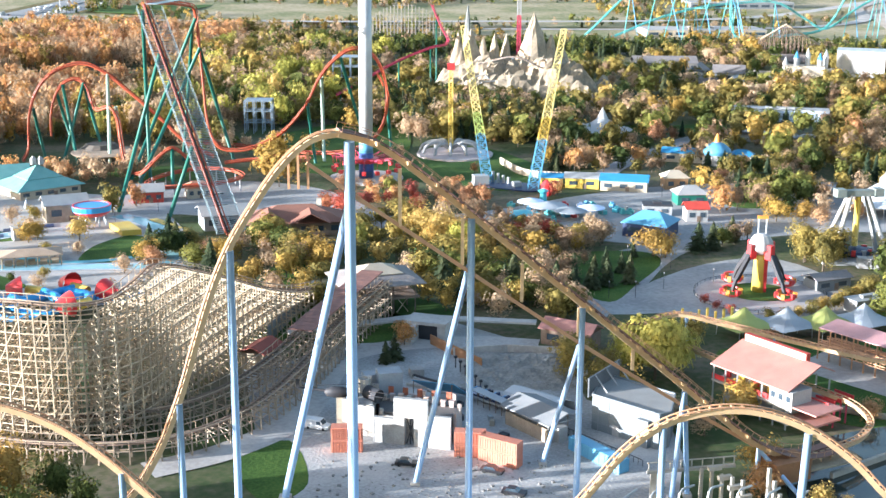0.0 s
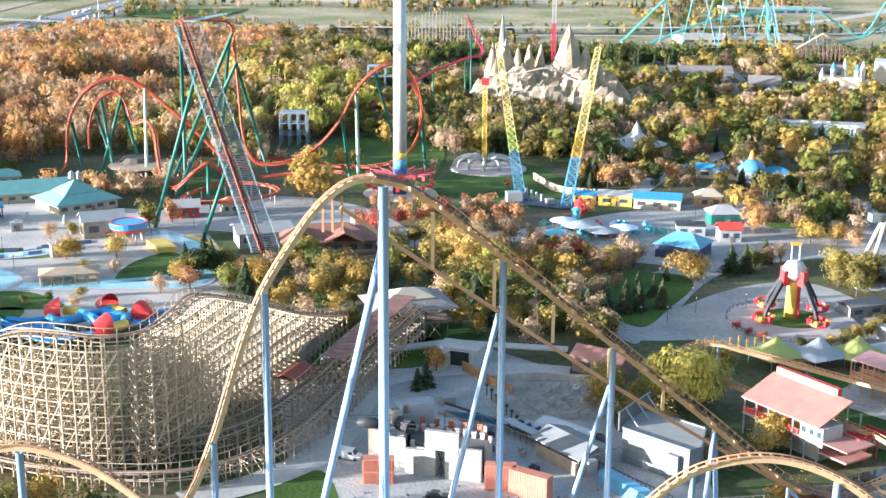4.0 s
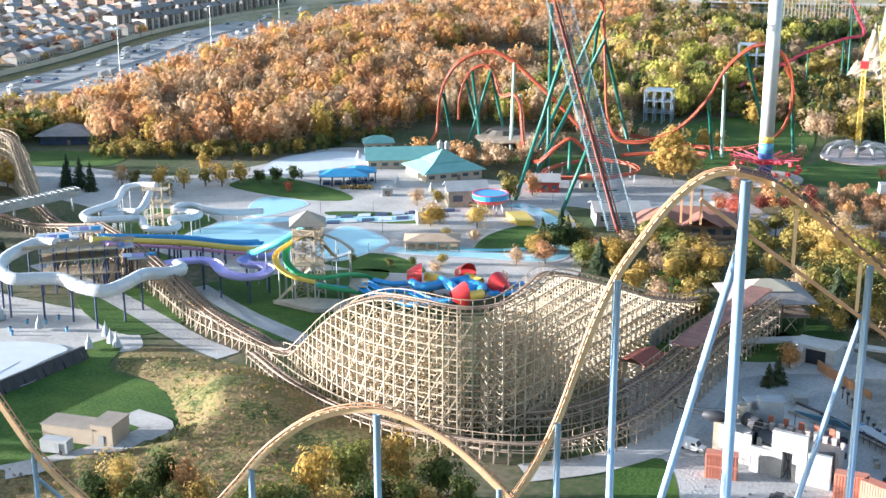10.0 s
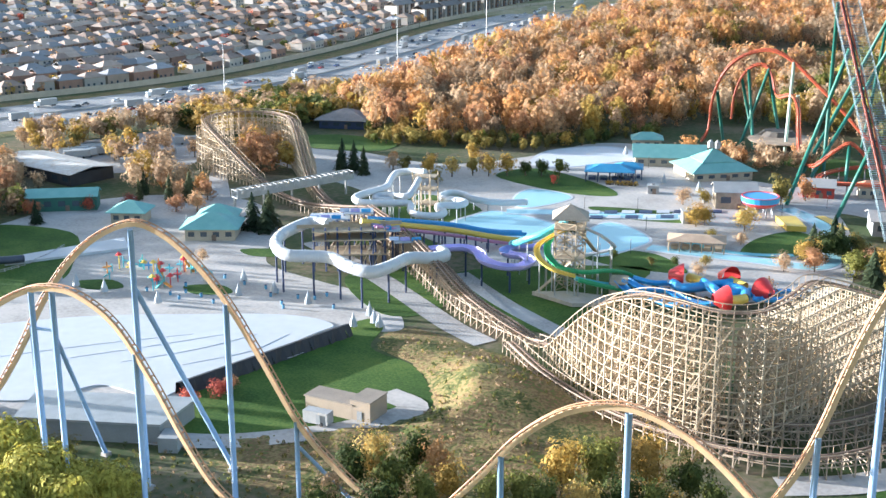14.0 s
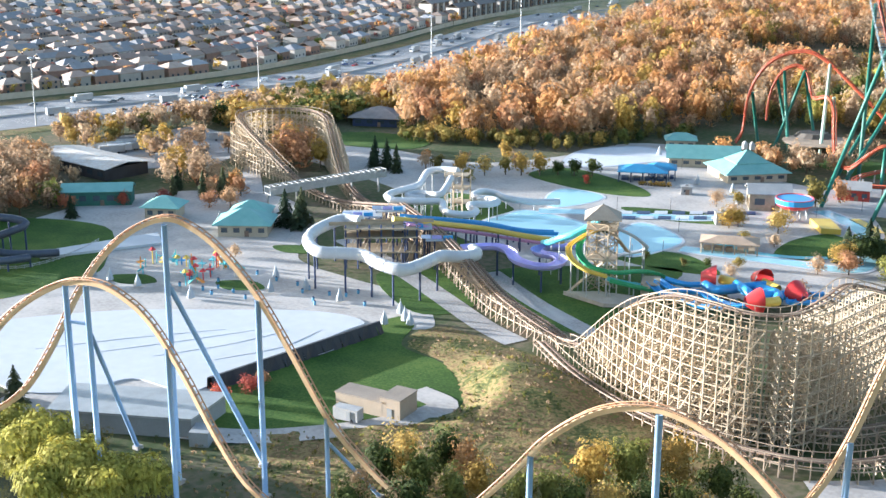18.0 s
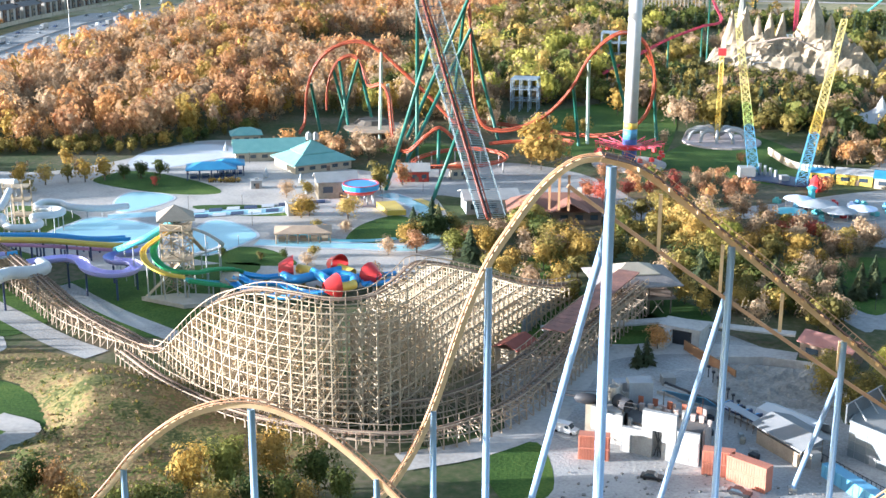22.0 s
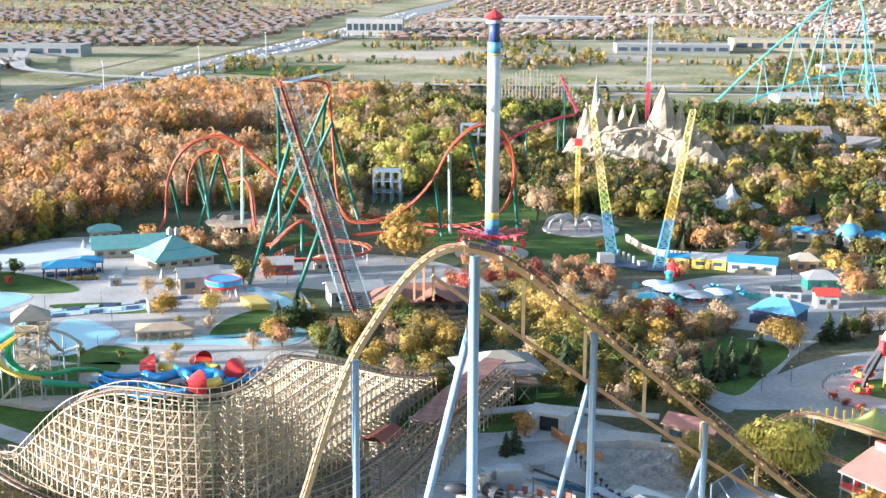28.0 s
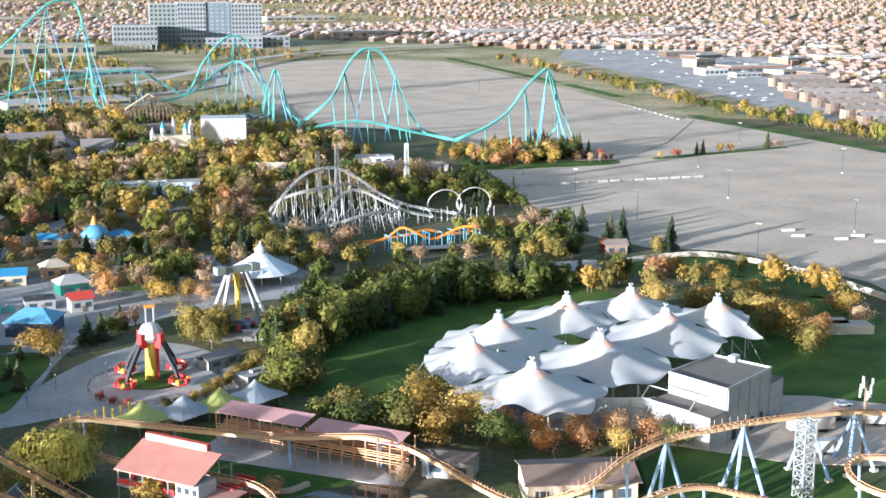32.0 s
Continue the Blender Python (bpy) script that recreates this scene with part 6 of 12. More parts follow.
# west copy, walls lighter in colour to offset shade on their visible sides
W_ROOFS = [mat("light_brown_shingle", (0.36, 0.265, 0.215), (0.28, 0.205, 0.165), 0.9, fine=2, vary=0.3), mat("blue_grey_shingle", (0.31, 0.305, 0.315), (0.235, 0.235, 0.245), 0.9, fine=2, vary=0.3), mat("tan_shingle", (0.40, 0.305, 0.245), (0.30, 0.23, 0.185), 0.9, vary=0.3)]
W_WALLS = [mat("pale_house_brick", (0.40, 0.31, 0.25), (0.31, 0.24, 0.19), 0.9, vary=0.3), mat("grey_stucco", (0.44, 0.40, 0.36), (0.36, 0.33, 0.295), 0.9, vary=0.3), mat("rosy_house_brick", (0.36, 0.225, 0.17), (0.28, 0.17, 0.13), 0.9, vary=0.3)]


def house(x, y, rz):
    ob = thing("house", (x, y, rise(x, y)), "two-storey detached brick house with a hipped shingle roof", "house", "suburban houses")
    a, b, c = Shape(), Shape(), Shape()
    house_shapes((x, y, rise(x, y)), r9.uniform(11, 14), r9.uniform(10, 12), r9.uniform(5.4, 6.4), rz, a, b, c, r9.random() < 0.75)
    w = part("wall", a, r9.choice(W_WALLS), ob)
    part("roof", b, r9.choice(W_ROOFS), ob)
    n = 0
    for k in range(0, len(c.v), 4):
        s = Shape().add(c.v[k:k + 4], [(0, 1, 2, 3)])
        n += 1
        if n % 2:
            part("window", s, GLASS, w)


# nearest two streets west of the highway as houses of their own, the rest joined
spots = []
for row in range(46):
    off = 72 + row * 23 + (9 if row % 2 else 0) + 7 * (row // 2)
    for k in range(90):
        p = hwpath[min(len(hwpath) - 2, 22 + 3 * k)]
        q = hwpath[min(len(hwpath) - 1, 23 + 3 * k)]
        d = (q - p).normalized()
        u = p + Vector((-d.y, d.x, 0)) * off + d * (r9.uniform(-1.5, 1.5))
        if u.y > 1450 or u.y < 330 or r9.random() < 0.06:
            continue
        if u.y > 915 and u.x > -632:
            continue
        spots.append((u.x, u.y, math.degrees(math.atan2(d.y, d.x)) + (0 if row % 2 else 180), row))
near = [s for s in spots if s[3] < 2 and 480 < s[1] < 1050]
for x, y, rz, row in near:
    house(x, y, rz)
rest = [s for s in spots if not (s[3] < 2 and 480 < s[1] < 1050)]


def suburb(name, spots, label, small=1.0, windows=True, wl=WALLS, rf=ROOFS):
    ob = thing(name, (0, 0, 0), label, "houses", kind="stuff")
    groups = [(Shape(), Shape()) for _ in range(3)]
    panes = Shape()
    for x, y, rz in spots:
        a, b = groups[r9.randrange(3)]
        if windows:
            house_shapes((x, y, rise(x, y)), r9.uniform(11, 14) * small, r9.uniform(10, 12) * small, r9.uniform(5.2, 6.2) * small, rz, a, b, panes, r9.random() < 0.75)
        else:
            w, d, h = r9.uniform(11, 15) * small, r9.uniform(10, 12) * small, r9.uniform(5, 6.2) * small
            a.box((x, y, rise(x, y) + h / 2), (w, d, h), rz)
            b.hip((x, y, rise(x, y) + h), (w, d), 2.8 * small, rz)
    for i, (a, b) in enumerate(groups):
        if a.v:
            part("walls", a, wl[i], ob, kind="stuff")
            part("roofs", b, rf[i], ob, kind="stuff")
    if panes.v:
        part("windows", panes, GLASS, ob, kind="stuff")


suburb("suburb", [(x, y, rz) for x, y, rz, row in rest], "rows of brown and grey roofed houses west of the highway", 1.0, True, W_WALLS, W_ROOFS)
trees = []
for x, y, rz, row in spots:
    if r9.random() < 0.9:
        trees.append((r9.choice(["gold", "maple", "maple", "brown", "red", "olive"]), x + r9.uniform(-12, 12), y + r9.uniform(-12, 12), r9.uniform(5, 10)))
forest("street_trees", trees, "small autumn street trees among the houses", 30)
STREETS_W = [(-556, 480), (-547, 620), (-520, 800), (-560, 960), (-640, 1060), (-960, 860), (-820, 640)]
forest("street_trees", scatter(STREETS_W, 30, [("gold", 4), ("maple", 4), ("red", 2), ("olive", 2), ("green", 3)], 5, 9, free, 77), "small yellow and orange trees along the house streets", 60)
# tree lines on the open ground beyond the park
rows = []
for k in range(330):
    x = r9.uniform(-420, 560)
    for line in (1075 + 0.05 * x, 1265 + 0.1 * x, 1560 + 0.12 * x, 1985 + 0.08 * x):
        if r9.random() < 0.55:
            rows.append((r9.choice(["green", "brown", "gold", "green", "pine", "olive"]), x, line + r9.gauss(0, 16), r9.uniform(6, 13)))
rows += [(r9.choice(["green", "brown", "gold", "olive"]), r9.uniform(-430, -240), r9.uniform(1040, 1260), r9.uniform(5, 11)) for _ in range(160)]
for _ in range(3600):
    x, y = r9.uniform(-420, 700), r9.uniform(1060, 2000)
    if noise.noise((x * 0.006, y * 0.004, 8)) > 0.06:
        rows.append((r9.choice(["green", "gold", "green", "pine", "olive", "brown"]), x, y, r9.uniform(7, 14)))
forest("tree_row", [q for q in rows if not (q[1] > 390 and 700 < q[2] < 1640)], "tree rows across the open ground", 40)
# plain to the north and north-east
far, ftrees = [], []
for az0, az1, r0, r1, gap in ((-35, 4, 1850, 2700, 24), (-35, 4, 2700, 4700, 34), (4, 52, 1950, 2700, 27), (4, 52, 2700, 4800, 36), (31, 52, 1180, 1950, 25)):
    r = r0
    while r < r1:
        a = az0
        while a < az1:
            x, y = r * math.sin(radians(a)), r * math.cos(radians(a))
            q = noise.noise((x * 0.0022, y * 0.0022, 4))
            ok = not (abs(x + 400) < 90 and y < 4000) and not inside(x, y, [(330, 1500), (330, 2060), (760, 2060), (1000, 1700), (840, 1500)]) and not inside(x, y, [(-420, 1300), (-420, 1900), (150, 2000), (560, 1950), (560, 1300)]) and x < 6000 and not inside(x, y, [(330, 640), (330, 1640), (860, 1660), (790, 1150), (700, 640)])
            if az0 > 20 and inside(x, y, [(600, 300), (860, 1600), (1300, 1900), (1150, 1250), (860, 800), (820, 500)]):
                ok = False
            if ok and q < 0.28:
                far.append((x + r9.uniform(-4, 4), y + r9.uniform(-4, 4), 90 * r9.randrange(2) + 12))
            if ok and r9.random() < (0.75 if q < 0.28 else 0.95):
                ftrees.append((r9.choice(["green", "brown", "olive"]), x + r9.uniform(-14, 14), y + r9.uniform(-14, 14), r9.uniform(7, 11)))
                ftrees.append((r9.choice(["gold", "brown", "green", "maple", "brown", "olive"]), x + r9.uniform(-14, 14), y + r9.uniform(-14, 14), r9.uniform(7, 12) * (1 if r < 2600 else 1.3)))
            a += math.degrees(gap / r) * r9.uniform(0.9, 1.15)
        r += gap * (1.15 if r < 2600 else 1.6)
suburb("suburb", far, "far plain of small brown houses", 1.05, False)
forest("far_trees", ftrees, "far autumn trees between the houses", 9)

# ---------------------------------------------------------------- rides
def tube_track(owner, path, material, gauge=0.55, r=0.16, spine=0.32, drop=0.75, step=2.2, name="track"):
    """Two rails on a round spine with V ties, joined as one stretch of track."""
    p = even(path, 1.8)
    part("spine", Shape().tube([a - Vector((0, 0, drop)) for a in p], spine, 8), material, owner, smooth=True)
    for s in (-1, 1):
        q = []
        for i, a in enumerate(p):
            d = p[min(i + 1, len(p) - 1)] - p[max(i - 1, 0)]
            sd = Vector((d.y, -d.x, 0))
            sd = sd.normalized() if sd.length > 1e-3 else Vector((0, 1, 0))
            q.append(a + sd * s * gauge)
        part("rail", Shape().tube(q, r, 6), material, owner, smooth=True)
    t = Shape()
    for i in range(0, len(p) - 1, 2):
        d = p[i + 1] - p[i]
        sd = Vector((d.y, -d.x, 0))
        sd = sd.normalized() if sd.length > 1e-3 else Vector((0, 1, 0))
        for s in (-1, 1):
            t.beam(p[i] - Vector((0, 0, drop)), p[i] + sd * s * gauge, 0.15)
    part("tie_row", t, material, owner, kind="stuff")


def leg(owner, a, b, r=0.35, material=None, n=8, name="column"):
    return part(name, Shape().pipe(a, b, r, n), material or WHITE, owner, smooth=True)


def lattice(owner, a, b, w0, w1, bays, material, name="mast", r=0.12):
    """A square lattice mast between two points, one part for each colour given as (share, material)."""
    a, b = Vector(a), Vector(b)
    bands = material if isinstance(material, list) else [(1.0, material)]
    lo = 0.0
    for share, m in bands:
        s = Shape()
        i0, i1 = round(lo * bays), round((lo + share) * bays)
        for i in range(i0, i1):
            u, v = i / bays, (i + 1) / bays
            p, q = a.lerp(b, u), a.lerp(b, v)
            wp, wq = w0 + (w1 - w0) * u, w0 + (w1 - w0) * v
            c0 = [p + Vector((x * wp / 2, y * wp / 2, 0)) for x, y in ((-1, -1), (1, -1), (1, 1), (-1, 1))]
            c1 = [q + Vector((x * wq / 2, y * wq / 2, 0)) for x, y in ((-1, -1), (1, -1), (1, 1), (-1, 1))]
            for k in range(4):
                s.beam(c0[k], c1[k], r * 2)
                s.beam(c0[k], c1[(k + 1) % 4], r * 1.3)
                s.beam(c0[(k + 1) % 4], c1[k], r * 1.3)
                s.beam(c1[k], c1[(k + 1) % 4], r * 1.3)
        part(name, s, m, owner)
        lo += share


# red dive coaster
dive = thing("dive_coaster", (-105, 530, 0), "red dive coaster with a steep lift on green supports", "roller coaster")
LA, LB = Vector((-72.5, 404, 2.5)), Vector((-113.5, 480.5, 69.5))
lift = [LA + (LB - LA) * (k / 24) for k in range(25)]
up_end = [LB + Vector((-1.5, 3, 1.6)), LB + Vector((-1, 8, 2)), LB + Vector((3, 24, 1)), (-108, 520, 69), (-105.5, 527, 67.5), (-104.8, 530, 63), (-104, 530, 51), (-103, 530, 35), (-102, 530, 21), (-99, 530, 11), (-93, 530, 7.9), (-83, 530, 9.2), (-71, 530, 15.5), (-61, 530, 26.8), (-54, 530.5, 39.8), (-46, 531.5, 48), (-39, 533, 50.5), (-32, 535, 46.9), (-28, 537, 37.6), (-27, 538, 25.8), (-31, 540, 13.9), (-42, 545, 6), (-60, 552, 3), (-85, 560, 4), (-110, 560, 6)]
tube_track(dive, lift + curve(up_end, 6), RED, 0.9, 0.2, 0.55, 1.0)
tube_track(dive, curve([(-180, 528, 3), (-178, 530, 8), (-176.5, 530, 22), (-173, 530, 32), (-167, 530, 39), (-159, 530, 43), (-151, 530, 43.6), (-143, 530, 39.7), (-134, 530, 32.2), (-122, 530, 21.6), (-111, 530, 11), (-100, 531, 5)], 6), RED, 0.8, 0.2, 0.55, 0.9)
tube_track(dive, curve([(-171, 540, 12), (-170, 540, 24), (-166, 541, 33), (-160, 542, 36), (-155, 541, 33), (-152, 538, 26), (-149, 534, 24), (-142, 528, 26), (-137, 520, 22), (-134, 512, 14), (-130, 503, 6), (-122, 492, 5), (-114, 488, 12), (-108, 488, 16), (-103, 490, 12), (-100, 494, 6)], 6), RED, 0.8, 0.2, 0.5, 0.9)
tube_track(dive, curve([(-112, 470, 4), (-98, 466, 5.5), (-86, 470, 6), (-80, 482, 6), (-86, 494, 6), (-98, 498, 6), (-110, 492, 5), (-116, 480, 4)], 6, True), RED, 0.8, 0.18, 0.45, 0.8)
tube_track(dive, curve([(-90, 500, 8), (-78, 502, 9), (-66, 500, 9), (-58, 506, 8), (-60, 518, 7), (-74, 520, 7)], 6), RED, 0.8, 0.18, 0.45, 0.8)
d = (LB - LA).normalized()
sd = d.cross(Vector((0, 0, 1))).normalized()
up = sd.cross(d)
SKYSTEEL = mat("blue_grey_steel", (0.27, 0.33, 0.39), (0.21, 0.26, 0.32), 0.5)
GRATE = mat("grey_green_grating", (0.27, 0.34, 0.36), (0.20, 0.26, 0.28), 0.6)
for s, w in ((-1, 2.4), (1, 4.4)):
    side = Shape()
    n = 140
    for k in range(n):
        a = LA.lerp(LB, k / n)
        side.beam(a + sd * s * 1.3 - up * 0.4, a + sd * s * (1.3 + w) - up * 0.4, 0.72, 0.06)
        if k % 4 == 0:
            side.beam(a + sd * s * (1.3 + w) - up * 0.4, a + sd * s * (1.3 + w) + up * 1.1, 0.09)
    for o, z in ((1.3, -0.4), (1.3 + w, -0.4), (1.3 + w, 0.4), (1.3 + w, 1.1), (1.3, 1.1)):
        side.beam(LA + sd * s * o + up * z, LB + sd * s * o + up * z, 0.12)
    part("lift_stair", side, GRATE, dive, "open grey-green grating stair beside the lift")
rungs = Shape()
for k in range(22):
    a = LA.lerp(LB, (k + 0.5) / 22)
    rungs.beam(a - sd * 3.0 - up * 1.1, a + sd * 3.6 - up * 1.1, 0.3)
part("crossbeam_row", rungs, DARK, dive, kind="stuff")
part("chain_trough", Shape().beam(LA - up * 0.1, LB - up * 0.1, 0.4, 0.25), DARK, dive)
for a, b, m in (((-118.2, 442.9, 0), (-105.5, 463.5, 54), GREEN), ((-120, 500, 0), (-116, 485, 68), GREEN), ((-127.3, 496.7, 0), (-104.8, 528, 62), GREEN), ((-122, 488, 0), (-103.5, 528, 50), GREEN), ((-97.9, 431.5, 0), (-88.5, 432, 26), GREEN),
                ((-142.7, 525.5, 0), (-142.7, 530, 39), PALEGREEN), ((-137, 527, 0), (-139, 526, 26), PALEGREEN), ((-116, 545, 0), (-106, 528, 60), GREEN), ((-94, 545, 0), (-104, 530, 50), GREEN), ((-54.8, 545, 0), (-54, 532, 38), PALEGREEN), ((-58, 540, 0), (-60, 531, 27), GREEN), ((-26, 560, 0), (-28, 539, 36), GREEN), ((-34, 540, 0), (-46, 533, 46), GREEN), ((-71, 540, 0), (-71, 531, 14), GREEN), ((-174, 540, 0), (-175, 531, 24), GREEN), ((-160, 540, 0), (-168, 541, 30), GREEN), ((-158, 532, 0), (-165, 541, 33), GREEN), ((-150, 545, 0), (-156, 541, 33), GREEN), ((-165, 534, 0), (-156, 541, 34), GREEN), ((-122, 492, 0), (-122, 493, 4), WHITE), ((-108, 486, 0), (-108, 488, 15), GREEN)):
    leg(dive, a, b, 0.72, m)
for k in range(10):
    a = math.tau * k / 10
    leg(dive, (-98 + 17 * math.cos(a), 482 + 15 * math.sin(a), 0), (-98 + 17 * math.cos(a), 482 + 15 * math.sin(a), 5), 0.3, WHITE)
for n2, (x, y, w, h) in enumerate(((-94, 622, 13, 16), (-65, 793, 16, 20))):
    fr = thing("service_tower", (x, y, 0), "pale blue-grey open steel service tower", "tower", "service towers")
    for i in range(4):
        for j in range(3):
            part("post", Shape().beam((x - w / 2 + w * i / 3, y + 5 * j - 5, 0), (x - w / 2 + w * i / 3, y + 5 * j - 5, h), 0.4), SKYSTEEL, fr)
    for z in (h * 0.35, h * 0.7, h):
        for i in range(4):
            part("beam", Shape().beam((x - w / 2 + w * i / 3, y - 5, z), (x - w / 2 + w * i / 3, y + 5, z), 0.35), SKYSTEEL, fr)
        for j in range(3):
            part("beam", Shape().beam((x - w / 2, y + 5 * j - 5, z - 0.1), (x + w / 2, y + 5 * j - 5, z - 0.1), 0.35), SKYSTEEL, fr)
    part("deck", Shape().box((x, y, h + 0.3), (w, 10.4, 0.15)), SKYSTEEL, fr)
top_pf = Shape()
for k in range(8):
    top_pf.box((-111 + k * 0.7, 482 + 5 * k, 70.8), (4.4, 5.0, 0.2), -8)
    top_pf.beam((-114.2 + k * 0.7, 482 + 5 * k, 70.8), (-114.2 + k * 0.7, 482 + 5 * k, 72), 0.12)
    top_pf.beam((-107.8 + k * 0.7, 482 + 5 * k, 70.8), (-107.8 + k * 0.7, 482 + 5 * k, 72), 0.12)
part("top_platform", top_pf, GRATE, dive)
# tunnel hall under the loops
hall = thing("tunnel_hall", (-148, 536, 0), "grey rock-clad tunnel hall under the red coaster", "building")
part("wall", Shape().lathe((-150, 540, 0), [(9, 0), (9.5, 3), (8.5, 6), (6, 8)], 14), mat("dark_rock_cladding", (0.14, 0.12, 0.10), (0.08, 0.07, 0.06), 0.95), hall)
part("ledge", Shape().lathe((-146, 532, 0), [(14, 5.5), (14.5, 6.0), (12, 6.2)], 18), AGED, hall)

# swing tower with red carousel ring, lowered
ws = thing("tower_ride", (-34, 507, 0), "tall white tower ride with red ring of seats lowered", "tower ride")
part("tower", Shape().lathe((-34, 507, 0), [(2.75, 17.5), (2.65, 50), (2.55, 80.0)], 18), SILVER, ws, smooth=True)
part("tower_base", Shape().lathe((-34, 507, 0), [(3.0, 0), (2.85, 10.8)], 18), mat("deep_blue_paint", (0.06, 0.10, 0.30), rough=0.5), ws, smooth=True)
part("blue_band", Shape().lathe((-34, 507, 0), [(2.82, 10.8), (2.8, 14.8)], 18), SKYBLUE, ws, "sky-blue painted band", smooth=True)
part("yellow_band", Shape().lathe((-34, 507, 0), [(2.8, 14.85), (2.78, 17.4)], 18), SLIDE_Y, ws, "yellow painted band", smooth=True)
part("upper_yellow_band", Shape().lathe((-34, 507, 0), [(2.62, 80.05), (2.62, 81.0)], 18), SLIDE_Y, ws, "yellow painted band", smooth=True)
part("upper_band", Shape().lathe((-34, 507, 0), [(2.6, 81.05), (2.6, 85.3)], 18), SKYBLUE, ws, "sky-blue painted band", smooth=True)
part("tower_head", Shape().lathe((-34, 507, 0), [(2.1, 85.35), (2.1, 94)], 18), mat("navy_paint", (0.05, 0.08, 0.22), rough=0.5), ws, smooth=True)
part("cap_ring", Shape().lathe((-34, 507, 0), [(3.2, 92.6), (3.4, 93.2), (3.2, 93.8)], 18), WHITE, ws)
part("cap", Shape().lathe((-34, 507, 0), [(2.2, 94), (4.2, 95.0), (2.8, 96.2), (0.5, 98)], 14), SLIDE_R, ws, "red cap at the top")
ring = part("gondola_ring", Shape().lathe((-34, 507, 0), [(4.2, 6.8), (5.2, 8.4), (4.2, 8.6)], 16), SLIDE_R, ws)
for k in range(16):
    a = math.tau * k / 16
    c, s = math.cos(a), math.sin(a)
    arm = part("arm", Shape().beam((-34 + 4 * c, 507 + 4 * s, 8.2), (-34 + 14 * c, 507 + 14 * s, 9.4), 0.3).beam((-34 + 4 * c, 507 + 4 * s, 6.6), (-34 + 12 * c, 507 + 12 * s, 8.8), 0.18), MAGENTA, ring)
    part("seat", Shape().box((-34 + 13.4 * c, 507 + 13.4 * s, 4.6), (1.4, 1.6, 1.5), math.degrees(a)).beam((-34 + 13.4 * c, 507 + 13.4 * s, 5), (-34 + 13.6 * c, 507 + 13.6 * s, 9.3), 0.1), SLIDE_R, ws)
part("platform", Shape().lathe((-34, 507, 0), [(15, 0.0), (15, 0.7), (4, 0.75)], 24), CONCRETE, ws)
part("operator_booth", Shape().box((-34, 505, 1.8), (5, 4, 3)), NAVY, ws)

# catapult ride with two leaning lattice masts
PALEY = mat("pale_yellow_paint", (0.66, 0.56, 0.22), (0.56, 0.47, 0.18), 0.5)
cat_r = thing("catapult_ride", (23, 494, 0), "catapult ride with two lattice masts fading blue to yellow", "ride")
lattice(cat_r, (15, 499, 0), (4.6, 499, 62), 4.2, 2.0, 22, [(0.33, SKYBLUE), (0.12, mat("lime_paint", (0.45, 0.55, 0.15), rough=0.5)), (0.55, PALEY)])
lattice(cat_r, (32, 487, 0), (42.5, 487, 62), 4.2, 2.0, 22, [(0.33, SKYBLUE), (0.12, SLIDE_Y), (0.55, PALEY)])
part("control_cabin", Shape().box((12, 496, 2), (6, 5, 4), 10), WHITE, cat_r)
part("winch_box", Shape().box((26, 491, 1.2), (3, 3, 2.4), 20), WHITE, cat_r)
part("deck", Shape().prism([(8, 500), (14, 490), (30, 482), (40, 484), (38, 492), (20, 504)], 0.1, 0.6), NAVY, cat_r)
for k in range(4):
    part("tank", Shape().pipe((17 + 2 * k, 499 - k, 0.5), (17 + 2 * k, 499 - k, 5 - 0.6 * k), 0.6, 8), STEEL, cat_r)

# swing carousel on a yellow mast
sw = thing("swing_ride", (0, 566, 0), "yellow mast ride above a white scalloped canopy", "ride")
lattice(sw, (0, 566, 0), (0, 566, 38), 2.0, 1.6, 16, SLIDE_Y)
part("mast_head", Shape().box((0, 566, 39), (3.4, 3.4, 3)), SLIDE_R, sw)
part("platform", Shape().lathe((2, 562, 0), [(17, 0), (17, 0.9), (3, 1.0)], 24), mat("pale_pink_paving", (0.55, 0.46, 0.44), rough=0.8), sw)
for k in range(12):
    a = math.tau * k / 12
    part("canopy_arch", Shape().tube(curve([(1.5 * math.cos(a), 564 + 1.5 * math.sin(a), 3), (6 * math.cos(a), 564 + 6 * math.sin(a), 5.6), (12 * math.cos(a), 564 + 9 * math.sin(a), 4.6), (14 * math.cos(a), 564 + 11 * math.sin(a), 1)], 4), 0.7, 6), WHITE, sw, smooth=True)

# rock mountain with spires
mtn = thing("rock_mountain", (45, 785, 0), "artificial pale rock mountain with cone-shaped spires", "mountain")
rk = random.Random(4)


def spire(x, y, h, r, seed):
    s = Shape()
    n, lv = 14, 9
    for i in range(lv + 1):
        u = i / lv
        rr = r * (1 - u) ** 0.85 + 0.25
        for k in range(n):
            a = math.tau * k / n
            f = 1 + 0.30 * noise.noise((math.cos(a) * 2.2 + seed, math.sin(a) * 2.2, u * 2.2)) + 0.22 * noise.noise((math.cos(a) * 5 + seed, math.sin(a) * 5, u * 6))
            s.v.append((x + rr * f * math.cos(a), y + rr * f * math.sin(a), h * u + 1.2 * noise.noise((a * 2, u * 5, seed))))
    for i in range(lv):
        for k in range(n):
            s.f.append((i * n + k, i * n + (k + 1) % n, (i + 1) * n + (k + 1) % n, (i + 1) * n + k))
    s.f.append(tuple(lv * n + k for k in range(n)))
    return s


